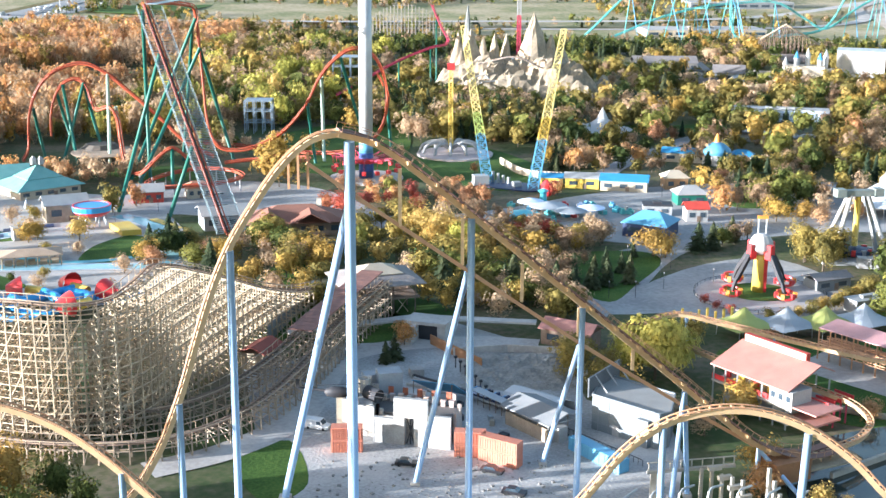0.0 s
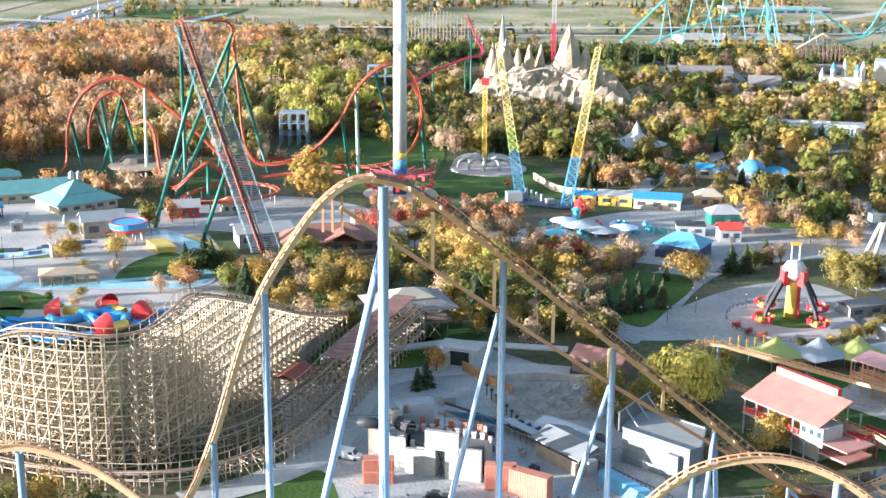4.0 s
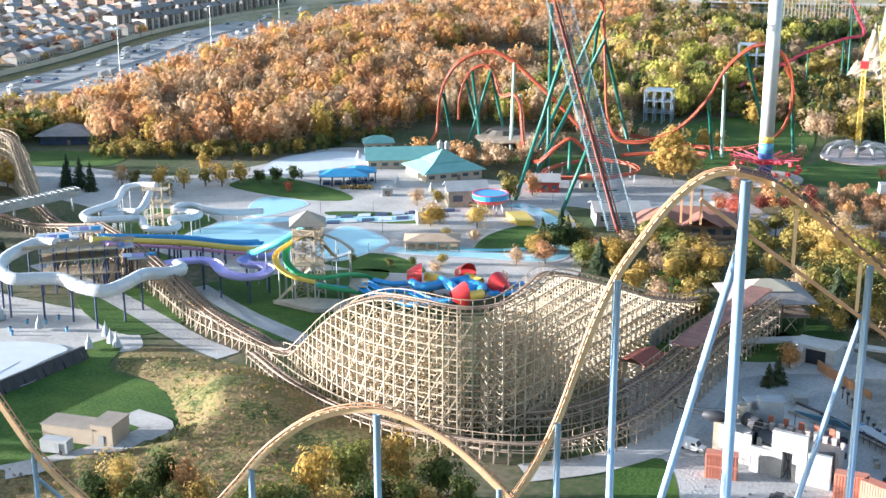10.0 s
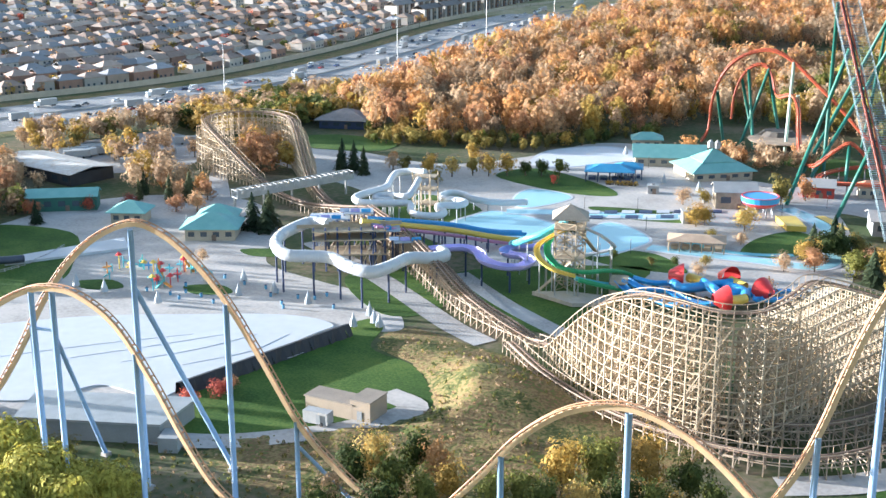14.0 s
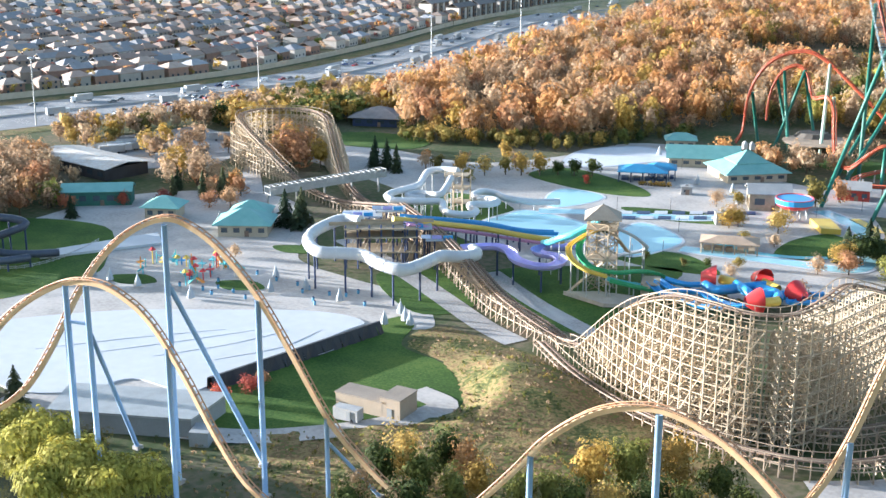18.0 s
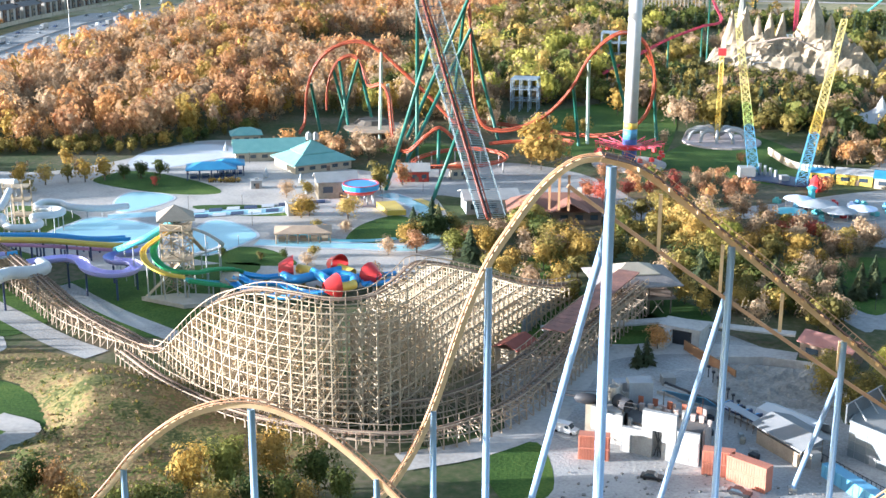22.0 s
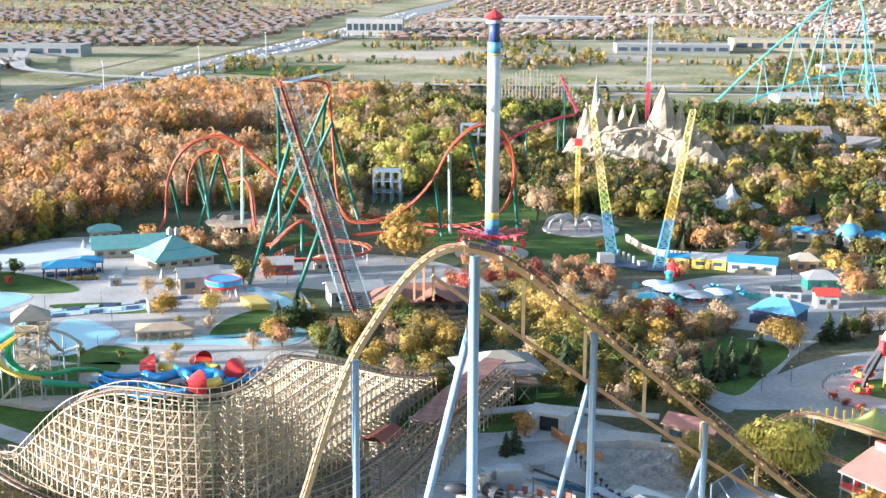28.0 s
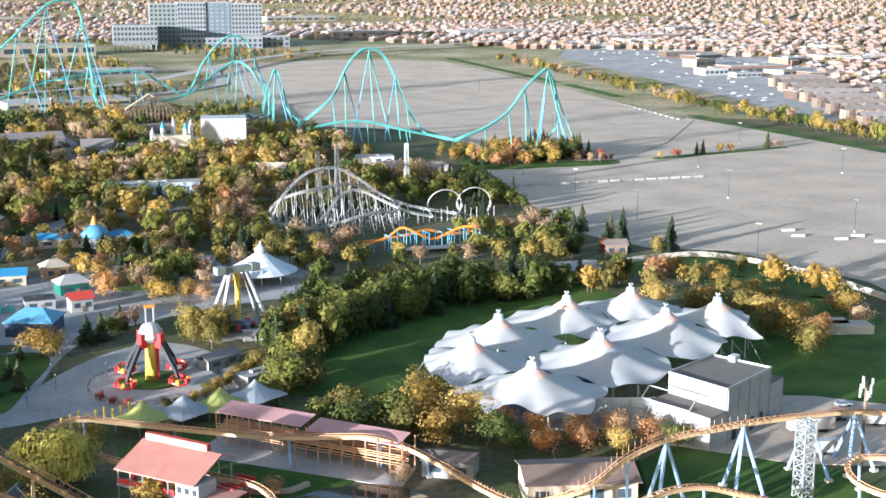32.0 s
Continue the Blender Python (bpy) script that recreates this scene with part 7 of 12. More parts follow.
for x, y, h, r in ((49.6, 775, 48, 15), (12, 775, 39, 9), (4.2, 770, 37, 8), (19.6, 790, 33.5, 7), (26.5, 785, 35, 6.5), (33.8, 790, 34.5, 6.5), (60, 775, 35.5, 11), (68, 780, 27, 10), (74, 775, 20, 10), (-4, 766, 16, 8), (92, 772, 12, 9), (40, 768, 25, 6), (22, 768, 25, 6), (55, 762, 24, 6)):
    part("spire", spire(x, y, h, r, rk.uniform(0, 90)), ROCK, mtn)
part("spire", spire(10.3, 802, 51, 5, 33.0), mat("grey_green_rock", (0.24, 0.25, 0.235), (0.17, 0.18, 0.17), 0.9, scale=0.4), mtn, "grey-green pointed rock spire")


def massif(x0, x1, y0, y1, top, seed):
    """A blocky rock face: a lumpy sheet falling steeply at its rim."""
    s, n = Shape(), 34
    for i in range(n + 1):
        for j in range(n + 1):
            u, v = i / n, j / n
            e = min(1, 5 * min(u, 1 - u, v * 1.4, (1 - v)))
            x, y = x0 + (x1 - x0) * u, y0 + (y1 - y0) * v
            f = noise.noise((x * 0.07, y * 0.07, seed)) + 0.6 * abs(noise.noise((x * 0.22, y * 0.22, seed + 3)))
            h = top * (0.55 + 0.55 * f) * e ** 0.5
            s.v.append((x + 1.5 * noise.noise((x * 0.3, y * 0.3, 9)), y + 1.5 * noise.noise((x * 0.3, y * 0.3, 17)), max(0, round(h / 3) * 3 * 0.6 + h * 0.4)))
    m = n + 1
    s.f = [(i * m + j, (i + 1) * m + j, (i + 1) * m + j + 1, i * m + j + 1) for i in range(n) for j in range(n)]
    return s


part("rock_face", massif(-10, 88, 744, 800, 29, 2.0), ROCK, mtn)
part("rock_face", massif(4, 84, 738, 772, 25, 6.0), ROCK, mtn)
flume = curve([(16, 752, 20), (26, 748, 23), (34, 745, 25), (42, 744, 24), (50, 745, 20), (60, 748, 16)], 5)
part("coaster_track", Shape().tube([p for p in flume], 0.5, 6), mat("brown_track", (0.3, 0.24, 0.2), rough=0.6), mtn, "brown coaster track round the rocks")
part("track_frame", Shape().tube([(8, 742, 4), (14, 741, 14), (20, 742, 15), (26, 741, 8)], 0.5, 5).tube([(10, 740, 1), (18, 740, 11), (30, 741, 12), (38, 741, 2)], 0.4, 5), WHITE, mtn, "white steel track frame")

# drop tower, far wooden coaster, red inverted coaster beside the mountain
dt = thing("drop_tower", (52.8, 1008, 0), "slim white and red drop tower", "tower ride")
lattice(dt, (52.8, 1008, 0), (52.8, 1008, 76), 2.6, 2.6, 30, [(0.4, MAGENTA), (0.6, WHITE)], r=0.3)
part("tower_head", Shape().box((52.8, 1008, 77.5), (4.5, 4.5, 4)), WHITE, dt)
fw = thing("wooden_coaster", (-35, 1104, 0), "far grey wooden coaster hill with lattice frame", "roller coaster")
for k in range(26):
    u = k / 25
    h = 33 * math.sin(math.pi * min(1, 0.18 + u * 0.82)) ** 0.8
    x = -70 + 76 * u
    b = Shape().beam((x, 1096, 0), (x, 1099, h), 0.5).beam((x, 1110, 0), (x, 1103, h), 0.5)
    for z in np.arange(3, h, 3.2):
        b.beam((x - 1.6, 1097.5, z), (x + 1.6, 1097.5, z), 0.3).beam((x, 1097, z), (x, 1107, z), 0.3)
    part("bent", b, mat("grey_timber", (0.42, 0.38, 0.33), rough=0.9) if k == 0 else fw.children[0].data.materials[0], fw)
ic = thing("inverted_coaster", (-30, 760, 0), "red inverted coaster track beside the rock mountain", "roller coaster")
tube_track(ic, curve([(-62, 690, 10), (-48, 712, 16), (-30, 735, 24), (-12, 750, 30), (-2, 760, 32), (-6, 775, 40), (-12, 790, 52)], 6), MAGENTA, 0.7, 0.2, 0.45)
tube_track(ic, curve([(-40, 690, 22), (-36, 692, 14), (-32, 690, 6), (-24, 696, 4), (-12, 690, 4)], 6), RED, 0.7, 0.2, 0.45)
for x, y, z in ((-48, 712, 15), (-30, 735, 23), (-12, 750, 29), (-60, 692, 9), (-9, 782, 44)):
    leg(ic, (x, y, 0), (x, y, z), 0.5, GREEN)

# teal giant coaster
lev = thing("giant_coaster", (240, 1110, 0), "very tall teal steel coaster on raking supports", "roller coaster")
tube_track(lev, curve([(96, 1098, 0), (112, 1102, 6), (153, 1108, 46), (180, 1112, 70), (205, 1117, 92), (215, 1119, 96), (224, 1120, 97), (231, 1121, 93), (235, 1121, 82), (238, 1121, 62), (241, 1121, 36), (244, 1121, 12), (254, 1124, 3), (272, 1140, 3), (300, 1158, 4), (338, 1170, 10), (356, 1172, 38), (372, 1172, 56), (387, 1172, 63), (400, 1170, 54), (407, 1160, 28), (410, 1140, 8)], 6), TEAL, 1.0, 0.32, 0.62, 1.2)
tube_track(lev, curve([(100, 1100, 1), (132, 1110, 4), (177, 1125, 20), (215, 1140, 29), (252, 1150, 33), (287, 1150, 34), (312, 1150, 21), (333, 1150, 11), (355, 1150, 26), (371, 1150, 36), (382, 1148, 40), (393, 1140, 31), (398, 1125, 13), (396, 1100, 4), (370, 1030, 4), (350, 985, 6), (338, 955, 16), (340, 948, 33), (345, 947, 45.5), (350, 946, 33), (353, 944, 15), (360, 935, 5), (345, 900, 6), (333, 850, 17), (346, 835, 33), (355, 833, 51), (364, 833, 62.5), (374, 833, 66.4), (384, 832, 62), (392, 831, 48), (401, 830, 27), (413, 826, 7), (420, 800, 3)], 6), TEAL, 1.0, 0.3, 0.56, 1.2)
tube_track(lev, curve([(325, 833, 11), (346, 828, 15.4), (368, 824, 15.6), (394, 815, 9), (417, 805, 4), (410, 760, 6), (383, 720, 13), (401, 713, 20.5), (418, 712, 31), (430, 712, 45), (441, 712, 54), (447, 712, 56.8), (452, 713, 50), (457, 716, 35), (461, 720, 20), (462, 735, 8)], 6), TEAL, 0.9, 0.26, 0.5, 1.0)
for top, feet in (((206, 1117, 91), ((178, 1090), (222, 1096), (204, 1140))), ((236, 1121, 80), ((208, 1100), (252, 1104), (250, 1138))), ((180, 1112, 69), ((164, 1092), (196, 1096))), ((153, 1108, 45), ((146, 1096), (160, 1098))), ((240, 1121, 45), ((228, 1108), (254, 1110), (246, 1140))),
                  ((387, 1172, 61), ((372, 1160), (402, 1162), (388, 1190))), ((362, 1172, 45), ((352, 1160), (366, 1162))), ((404, 1164, 40), ((398, 1150), (414, 1156))), ((287, 1150, 32), ((284, 1142), (292, 1142))), ((215, 1140, 27), ((212, 1132), (218, 1132))), ((252, 1150, 31), ((248, 1142), (256, 1142))), ((381, 1148, 38), ((376, 1140), (388, 1140))), ((345, 947, 44), ((338, 938), (352, 938), (346, 956))), ((340, 948, 32), ((336, 940),)), ((351, 946, 30), ((356, 938),)),
                  ((374, 833, 64.5), ((374, 824), (360, 832), (390, 832))), ((355, 833, 49), ((352, 824), (366, 828))), ((393, 831, 45), ((394, 824), (384, 830))), ((346, 834, 31), ((346, 826),)), ((402, 830, 24), ((402, 824),)), ((368, 824, 14), ((368, 822),)), ((394, 815, 8), ((394, 812),)), ((447, 712, 55), ((431, 700), (437, 706), (458, 702), (468, 716))), ((430, 712, 43), ((426, 702), (434, 704))), ((455, 714, 40), ((470, 708), (452, 704))), ((418, 712, 29), ((418, 706),)), ((401, 713, 19), ((401, 708),))):
    for k, f in enumerate(feet):
        leg(lev, (f[0], f[1], 0), top, 0.42, TEAL if k % 2 == 0 else SKYBLUE)
for z, w in ((30, 30), (58, 17)):
    leg(lev, (206 - w * 0.6, 1112, z), (206 + w * 0.4, 1112, z), 0.4, TEAL, name="cross_beam")
    leg(lev, (236 - w * 0.6, 1116, z), (236 + w * 0.4, 1116, z), 0.4, TEAL, name="cross_beam")

# white looping coaster
wc = thing("looping_coaster", (225, 540, 0), "white steel looping coaster on many white columns", "roller coaster")
PW = curve([(282, 528, 4), (267, 545, 6), (252, 548, 12.5), (240, 549, 21), (229, 549, 26.5), (215, 547, 25.8), (204, 543, 20), (195, 538, 12.5), (191, 532, 5), (196, 525, 3), (206, 522, 5), (216, 528, 10), (226, 536, 16), (236, 538, 17), (246, 534, 12), (256, 528, 7), (268, 526, 4)], 7)
PW2 = curve([(196, 548, 10), (200, 540, 16), (210, 536, 19), (222, 538, 20), (236, 544, 19), (248, 542, 14), (254, 534, 10), (248, 526, 8), (236, 522, 9), (222, 520, 7), (210, 524, 4), (200, 532, 4), (194, 542, 6)], 7, True)
tube_track(wc, PW, WHITE, 0.55, 0.16, 0.35, 0.8)
tube_track(wc, PW2 + [PW2[0]], WHITE, 0.55, 0.16, 0.35, 0.8)
for cx in (279, 295):
    lp2 = [Vector((cx + 8.5 * math.sin(math.tau * k / 40) , 532 + 5.5 * k / 40, 7.2 - 7 * math.cos(math.tau * k / 40))) for k in range(41)]
    tube_track(wc, lp2, WHITE, 0.6, 0.16, 0.3, 0.0)
for path, step in ((PW, 4), (PW2, 5)):
    for k in range(0, len(path) - 1, step):
        p = path[k]
        if p.z > 3:
            leg(wc, (p.x + rk.uniform(-0.4, 0.4), p.y + rk.uniform(-1, 1), 0), (p.x, p.y, p.z - 0.6), 0.26, WHITE)
for path in (PW, PW2):
    for k in range(0, len(path) - 5, 3):
        p, q = path[k], path[k + 4]
        if p.z > 8:
            leg(wc, (p.x, p.y - 5, 0), (p.x, p.y, p.z - 1), 0.2, WHITE, 6)
            leg(wc, (p.x, p.y, 1.5), (q.x, q.y, q.z * 0.6), 0.14, WHITE, 5, name="brace")
for k in range(14):
    x = 262 + 3.2 * k
    leg(wc, (x, 530, 0), (x, 530, 4 + 3 * abs(math.sin(k))), 0.25, WHITE)
# orange family coaster on blue frames
kc = thing("family_coaster", (235, 480, 0), "small orange track coaster on blue steel frames", "roller coaster")
PK = curve([(211, 482, 3), (222, 479, 6), (228, 476, 10.5), (235, 474, 7.5), (243, 475, 4.5), (254, 472, 9), (262, 470, 9), (264, 478, 6), (256, 484, 4), (246, 487, 6), (236, 486, 5), (224, 488, 3.5), (214, 489, 3)], 7, True)
tube_track(kc, PK + [PK[0]], ORANGE, 0.5, 0.2, 0.3, 0.6)
for k in range(0, len(PK), 4):
    p = PK[k]
    leg(kc, (p.x, p.y, 0), (p.x, p.y, p.z - 0.5), 0.25, SKYBLUE)
for k in range(7):
    part("frame", Shape().beam((222 + 6 * k, 474, 0), (222 + 6 * k, 474, 7), 0.35).beam((222 + 6 * k, 480, 0), (222 + 6 * k, 480, 7), 0.35).beam((222 + 6 * k, 474, 7), (222 + 6 * k, 480, 7), 0.35), SKYBLUE, kc)
part("platform", Shape().box((240, 472, 1.2), (30, 6, 0.4), -12), STEEL, kc)
# spiral carousel tent
ct = thing("carousel_pavilion", (157, 452, 0), "white conical carousel tent with a lantern top", "pavilion")
part("roof", Shape().lathe((157, 452, 0), [(14, 4.0), (10, 5.9), (5.5, 8.4), (2.4, 10.6)], 20), mat("blue_white_canvas", (0.55, 0.60, 0.64), (0.48, 0.53, 0.58), 0.6), ct)
part("lantern", Shape().lathe((157, 452, 0), [(2.2, 10.8), (2.3, 12.4), (1.4, 13.2), (0.5, 14.2), (0.2, 15.4)], 14), WHITE, ct)
for k in range(10):
    leg(ct, (157 + 12 * math.cos(math.tau * k / 10), 452 + 12 * math.sin(math.tau * k / 10), 0), (157 + 12 * math.cos(math.tau * k / 10), 452 + 12 * math.sin(math.tau * k / 10), 4.4), 0.25, WHITE, name="post")

# pendulum ride
pd = thing("pendulum_ride", (126, 386, 0), "white pendulum ride with splayed legs and yellow arm", "ride")
for x in (-9, 9):
    for y in (-4.5, 4.5):
        leg(pd, (126 + x, 385 + y * 1.4, 0), (126 + x * 0.3, 386 + y * 0.25, 20), 0.72, WHITE)
part("head_beam", Shape().box((126, 386, 20.8), (13.5, 2.6, 1.9), 8).box((120, 385.2, 20.9), (3, 3.4, 2.5), 8).box((132, 386.8, 20.9), (3, 3.4, 2.5), 8), mat("grey_green_paint", (0.20, 0.23, 0.21), (0.15, 0.17, 0.16), 0.5), pd)
part("arm", Shape().pipe((126, 386, 20), (126, 386, 4), 0.95, 12), SLIDE_Y, pd, smooth=True)
part("gondola", Shape().lathe((126, 386, 1.4), [(1.5, 2.2), (5.2, 1.6), (5.6, 0.6), (4.4, 0)], 18), NAVY, pd)
for k in range(10):
    a = math.tau * k / 10
    part("seat", Shape().box((126 + 5 * math.cos(a), 386 + 5 * math.sin(a), 2.6), (1.1, 1.3, 1.8), math.degrees(a)), SLIDE_R if k % 2 else WHITE, pd)
part("platform", Shape().prism([(114, 376), (138, 376), (138, 396), (114, 396)], 0.1, 1.2), GREYWALL, pd)
part("control_box", Shape().box((130, 372, 2), (14, 3.4, 3.2), -12), WHITE, pd)

# spinning claw ride
CX, CY = 87, 346
cl = thing("spinning_ride", (CX, CY, 0), "red, white and yellow spinning arm ride on round platform", "ride")
part("platform", Shape().lathe((CX, CY - 3, 0), [(18, 0), (18, 0.5), (17.5, 0.6)], 32), mat("pink_grey_paving", (0.42, 0.38, 0.36), rough=0.85), cl)
part("lawn_ring", Shape().lathe((CX, CY - 1, 0), [(9, 0.6), (9, 0.72)], 24), LAWN, cl)
part("mast", Shape().lathe((CX, CY, 0), [(2.0, 0.5), (1.7, 10), (1.6, 12)], 14), SLIDE_Y, cl, smooth=True)
part("mast_stripe", Shape().box((CX + 1.3, CY - 1.2, 6), (1.0, 0.9, 11)), SLIDE_R, cl)
part("crown", Shape().lathe((CX, CY, 0), [(1.8, 11.5), (3.6, 13.2), (3.2, 15.2), (2.2, 16.8), (0.8, 17.4)], 12), WHITE, cl, "white crown with red panels")
for x in (-1.1, 1.1):
    part("top_pole", Shape().box((CX + x, CY, 19.5), (0.35, 0.35, 5)), SILVER, cl)
part("top_bar", Shape().box((CX, CY, 22), (3, 0.5, 0.9)), ORANGE, cl)
for k in range(4):
    a = math.tau * (k + 0.35) / 4
    c, s = math.cos(a), math.sin(a)
    part("shoulder", Shape().box((CX + 3.4 * c, CY + 3.4 * s, 12.6), (2.2, 1.6, 4.2), math.degrees(a)), SLIDE_R, cl, "red shoulder panel")
    arm = part("arm", Shape().beam((CX + 3.6 * c, CY + 3.6 * s, 12.5), (CX + 8.6 * c, CY + 8.6 * s, 5.2), 1.2, 1.0).beam((CX + 8.6 * c, CY + 8.6 * s, 5.4), (CX + 10 * c, CY + 10 * s, 2.2), 0.8), DARK, cl)
    w = part("wheel", Shape().tube([(CX + 10.4 * c + 2.6 * math.cos(math.tau * j / 14), CY + 10.4 * s + 2.6 * math.sin(math.tau * j / 14), 2.2 + 0.8 * math.sin(math.tau * j / 14)) for j in range(14)], 0.35, 6, True), SLIDE_R, arm, "red seat wheel")
    for j in range(6):
        b = math.tau * j / 6
        part("seat", Shape().box((CX + 10.4 * c + 2.6 * math.cos(b), CY + 10.4 * s + 2.6 * math.sin(b), 2.2), (1.0, 1.0, 1.5), math.degrees(b)), SLIDE_R if j % 2 else ORANGE, cl)
fence = Shape()
for k in range(48):
    a = math.tau * k / 48
    fence.beam((CX + 18.4 * math.cos(a), CY - 3 + 18.4 * math.sin(a), 0), (CX + 18.4 * math.cos(a), CY - 3 + 18.4 * math.sin(a), 1.2), 0.12)
fence.tube([(CX + 18.4 * math.cos(math.tau * k / 48), CY - 3 + 18.4 * math.sin(math.tau * k / 48), 1.2) for k in range(48)], 0.06, 5, True)
single("railing", fence, DARK, "dark railing round the spinning ride", "railing")
# small rides and stalls on the plaza
for x, y, r2, h, m in ((35, 444, 7, 3.2, GREYCANVAS), (29, 449, 5, 3.6, SLIDE_LB), (42, 437, 6, 3.0, GREYCANVAS), (50, 441, 5, 3.2, SLIDE_LB), (26, 433, 5.5, 2.8, SLIDE_T)):
    rp = thing("ride_pavilion", (x, y, 0), "low round ride pavilion with a pale %s roof" % ("grey" if m is GREYCANVAS else "turquoise"), "pavilion", "ride pavilions")
    part("roof", Shape().lathe((x, y, 0), [(r2, h), (r2 * 0.96, h + 0.3), (r2 * 0.4, h + 1.0), (0.3, h + 1.3)], 14), m, rp)
    part("deck", Shape().lathe((x, y, 0), [(r2 * 0.9, 0.1), (r2 * 0.9, 0.4), (0.1, 0.4)], 14), CONCRETE, rp)
    for k in range(6):
        a = math.tau * k / 6
        part("post", Shape().beam((x + r2 * 0.8 * math.cos(a), y + r2 * 0.8 * math.sin(a), 0.4), (x + r2 * 0.8 * math.cos(a), y + r2 * 0.8 * math.sin(a), h), 0.2), WHITE, rp)
for k in range(26):
    x, y = 20 + rk.uniform(0, 50), 432 + rk.uniform(0, 26)
    single("kiddie_car", Shape().box((x, y, 0.9), (rk.uniform(1.5, 4), rk.uniform(1.5, 2.6), 1.4), rk.uniform(0, 90)).box((x, y, 1.9), (1.2, 1.0, 0.7), rk.uniform(0, 90)), rk.choice([WHITE, TEAL, SLIDE_T, SLIDE_R, SKYBLUE, WHITE, SLIDE_LB]), "small bright ride car on the plaza", "ride car", "ride cars")

# ---------------------------------------------------------------- slide park
sheet("pool_cover", smooth_poly([(-272, 184), (-266, 202), (-257, 215), (-242, 230), (-222, 243), (-199, 256), (-184, 256), (-184, 246), (-188, 206), (-190, 196), (-206, 195), (-210, 184), (-222, 176), (-244, 178), (-258, 178)], 6), 0.35, TARP, "white cover stretched over the drained wave pool", "pool cover", 0.3)
for k in range(5):
    a = Shape().tube(curve([(-240 + 14 * k, 196 + 6 * k, 0.37), (-226 + 12 * k, 214 + 5 * k, 0.4), (-210 + 7 * k, 232 + 4 * k, 0.37)], 6), 0.045, 4)
    single("cover_seam", a, TARP, "raised seam in the white pool cover", "seam", "cover seams")
bw = Shape()
for k in range(26):
    p, q = Vector((-186.5 + 10.5 * k / 26, 200 + 52 * k / 26, 0)), Vector((-186.5 + 10.5 * (k + 1) / 26, 200 + 52 * (k + 1) / 26, 0))
    o = 0.35 * math.sin(k * 2.1)
    bw.add([p + Vector((1.6 + o, 0, 0)), q + Vector((1.6 - o, 0, 0)), q + Vector((0.2, 0, 3.1 + 0.2 * o)), p + Vector((0.2, 0, 3.1 - 0.2 * o)), p + Vector((-0.9, 0, 2.9)), q + Vector((-0.9, 0, 2.9)), q + Vector((-1.2, 0, 0)), p + Vector((-1.2, 0, 0))], [(0, 1, 2, 3), (3, 2, 5, 4), (4, 5, 6, 7)])
single("tarp_wall", bw, BLACKTARP, "long folded black tarpaulin wall beside the pool", "wall")
shed = thing("pump_shed", (-149, 210, 0.2), "low tan block shed with a flat roof", "shed")
part("wall", Shape().box((-151, 210.5, 1.7), (12, 5.6, 3.4), 2).box((-143, 211.5, 2.3), (5, 7, 4.6), 2), mat("tan_block", (0.36, 0.29, 0.215), (0.29, 0.235, 0.175), 0.9), shed)
part("roof", Shape().box((-151, 210.5, 3.55), (12.4, 6, 0.3), 2).box((-143, 211.5, 4.75), (5.3, 7.3, 0.3), 2), mat("brown_grey_felt", (0.27, 0.225, 0.18), (0.20, 0.17, 0.14), 0.95), shed)
part("door", Shape().box((-143, 207.9, 1.4), (1.2, 0.1, 2.2), 2), GREYWALL, shed)
tlr = thing("trailer", (-150, 202, 0.3), "white box trailer beside the pump shed", "trailer")
part("body", Shape().box((-150, 202.6, 2.0), (6, 2.6, 2.7), 5), WHITE, tlr)
part("door", Shape().box((-149, 201.2, 1.9), (1, 0.08, 2), 5), GREYWALL, tlr)
for x in (-152, -148.4):
    part("wheel", Shape().pipe((x, 201.3, 0.75), (x, 201.6, 0.75), 0.45, 10), TYRE, tlr)
ph = thing("pump_house", (-186, 182, 0), "long low grey concrete pump house", "building")
part("wall", Shape().prism([(-200, 166), (-172, 178), (-175, 192), (-207, 178)], 0, 4.2), GREYWALL, ph)
part("roof", Shape().prism([(-200.6, 165.4), (-171.4, 177.6), (-174.4, 192.6), (-207.6, 178.4)], 4.2, 4.7), STEEL, ph)
part("annex", Shape().box((-169, 178, 1.6), (4, 5, 3.2), 25), GREYWALL, ph)


def slide(name, pts, r, material, label, step=9.0, post=None, half=False, per=6, low=1.5):
    """A flume on posts: closed tube, or an open half-pipe."""
    ob = thing(name, pts[0][:2] + (0,), label, "water slide")
    p = even(curve(pts, per), 1.3)
    if half:
        sec = [(r * math.cos(math.pi * k / 6), -r * math.sin(math.pi * k / 6) + r * 0.5) for k in range(7)]
        sec += [((r - 0.14) * math.cos(math.pi * k / 6), -(r - 0.14) * math.sin(math.pi * k / 6) + r * 0.5) for k in reversed(range(7))]
        part("flume", Shape().profile(p, sec), material, ob, smooth=False)
    else:
        part("flume", Shape().tube(p, r, 10), material, ob, smooth=True)
        ribs = Shape()
        for k in range(0, len(p) - 1, 3):
            d = (p[k + 1] - p[k]).normalized()
            ribs.tube([p[k] - d * 0.08, p[k] + d * 0.08], r * 1.06, 10)
        part("flange_row", ribs, material, ob, kind="stuff")
    for k, a in enumerate(even(curve(pts, per), step)):
        if a.z > low + 1:
            part("post", Shape().pipe((a.x, a.y, 0), (a.x, a.y, a.z - r * 0.7), 0.3 if post is NAVY else 0.18, 8), post or STEEL, ob)
    return ob


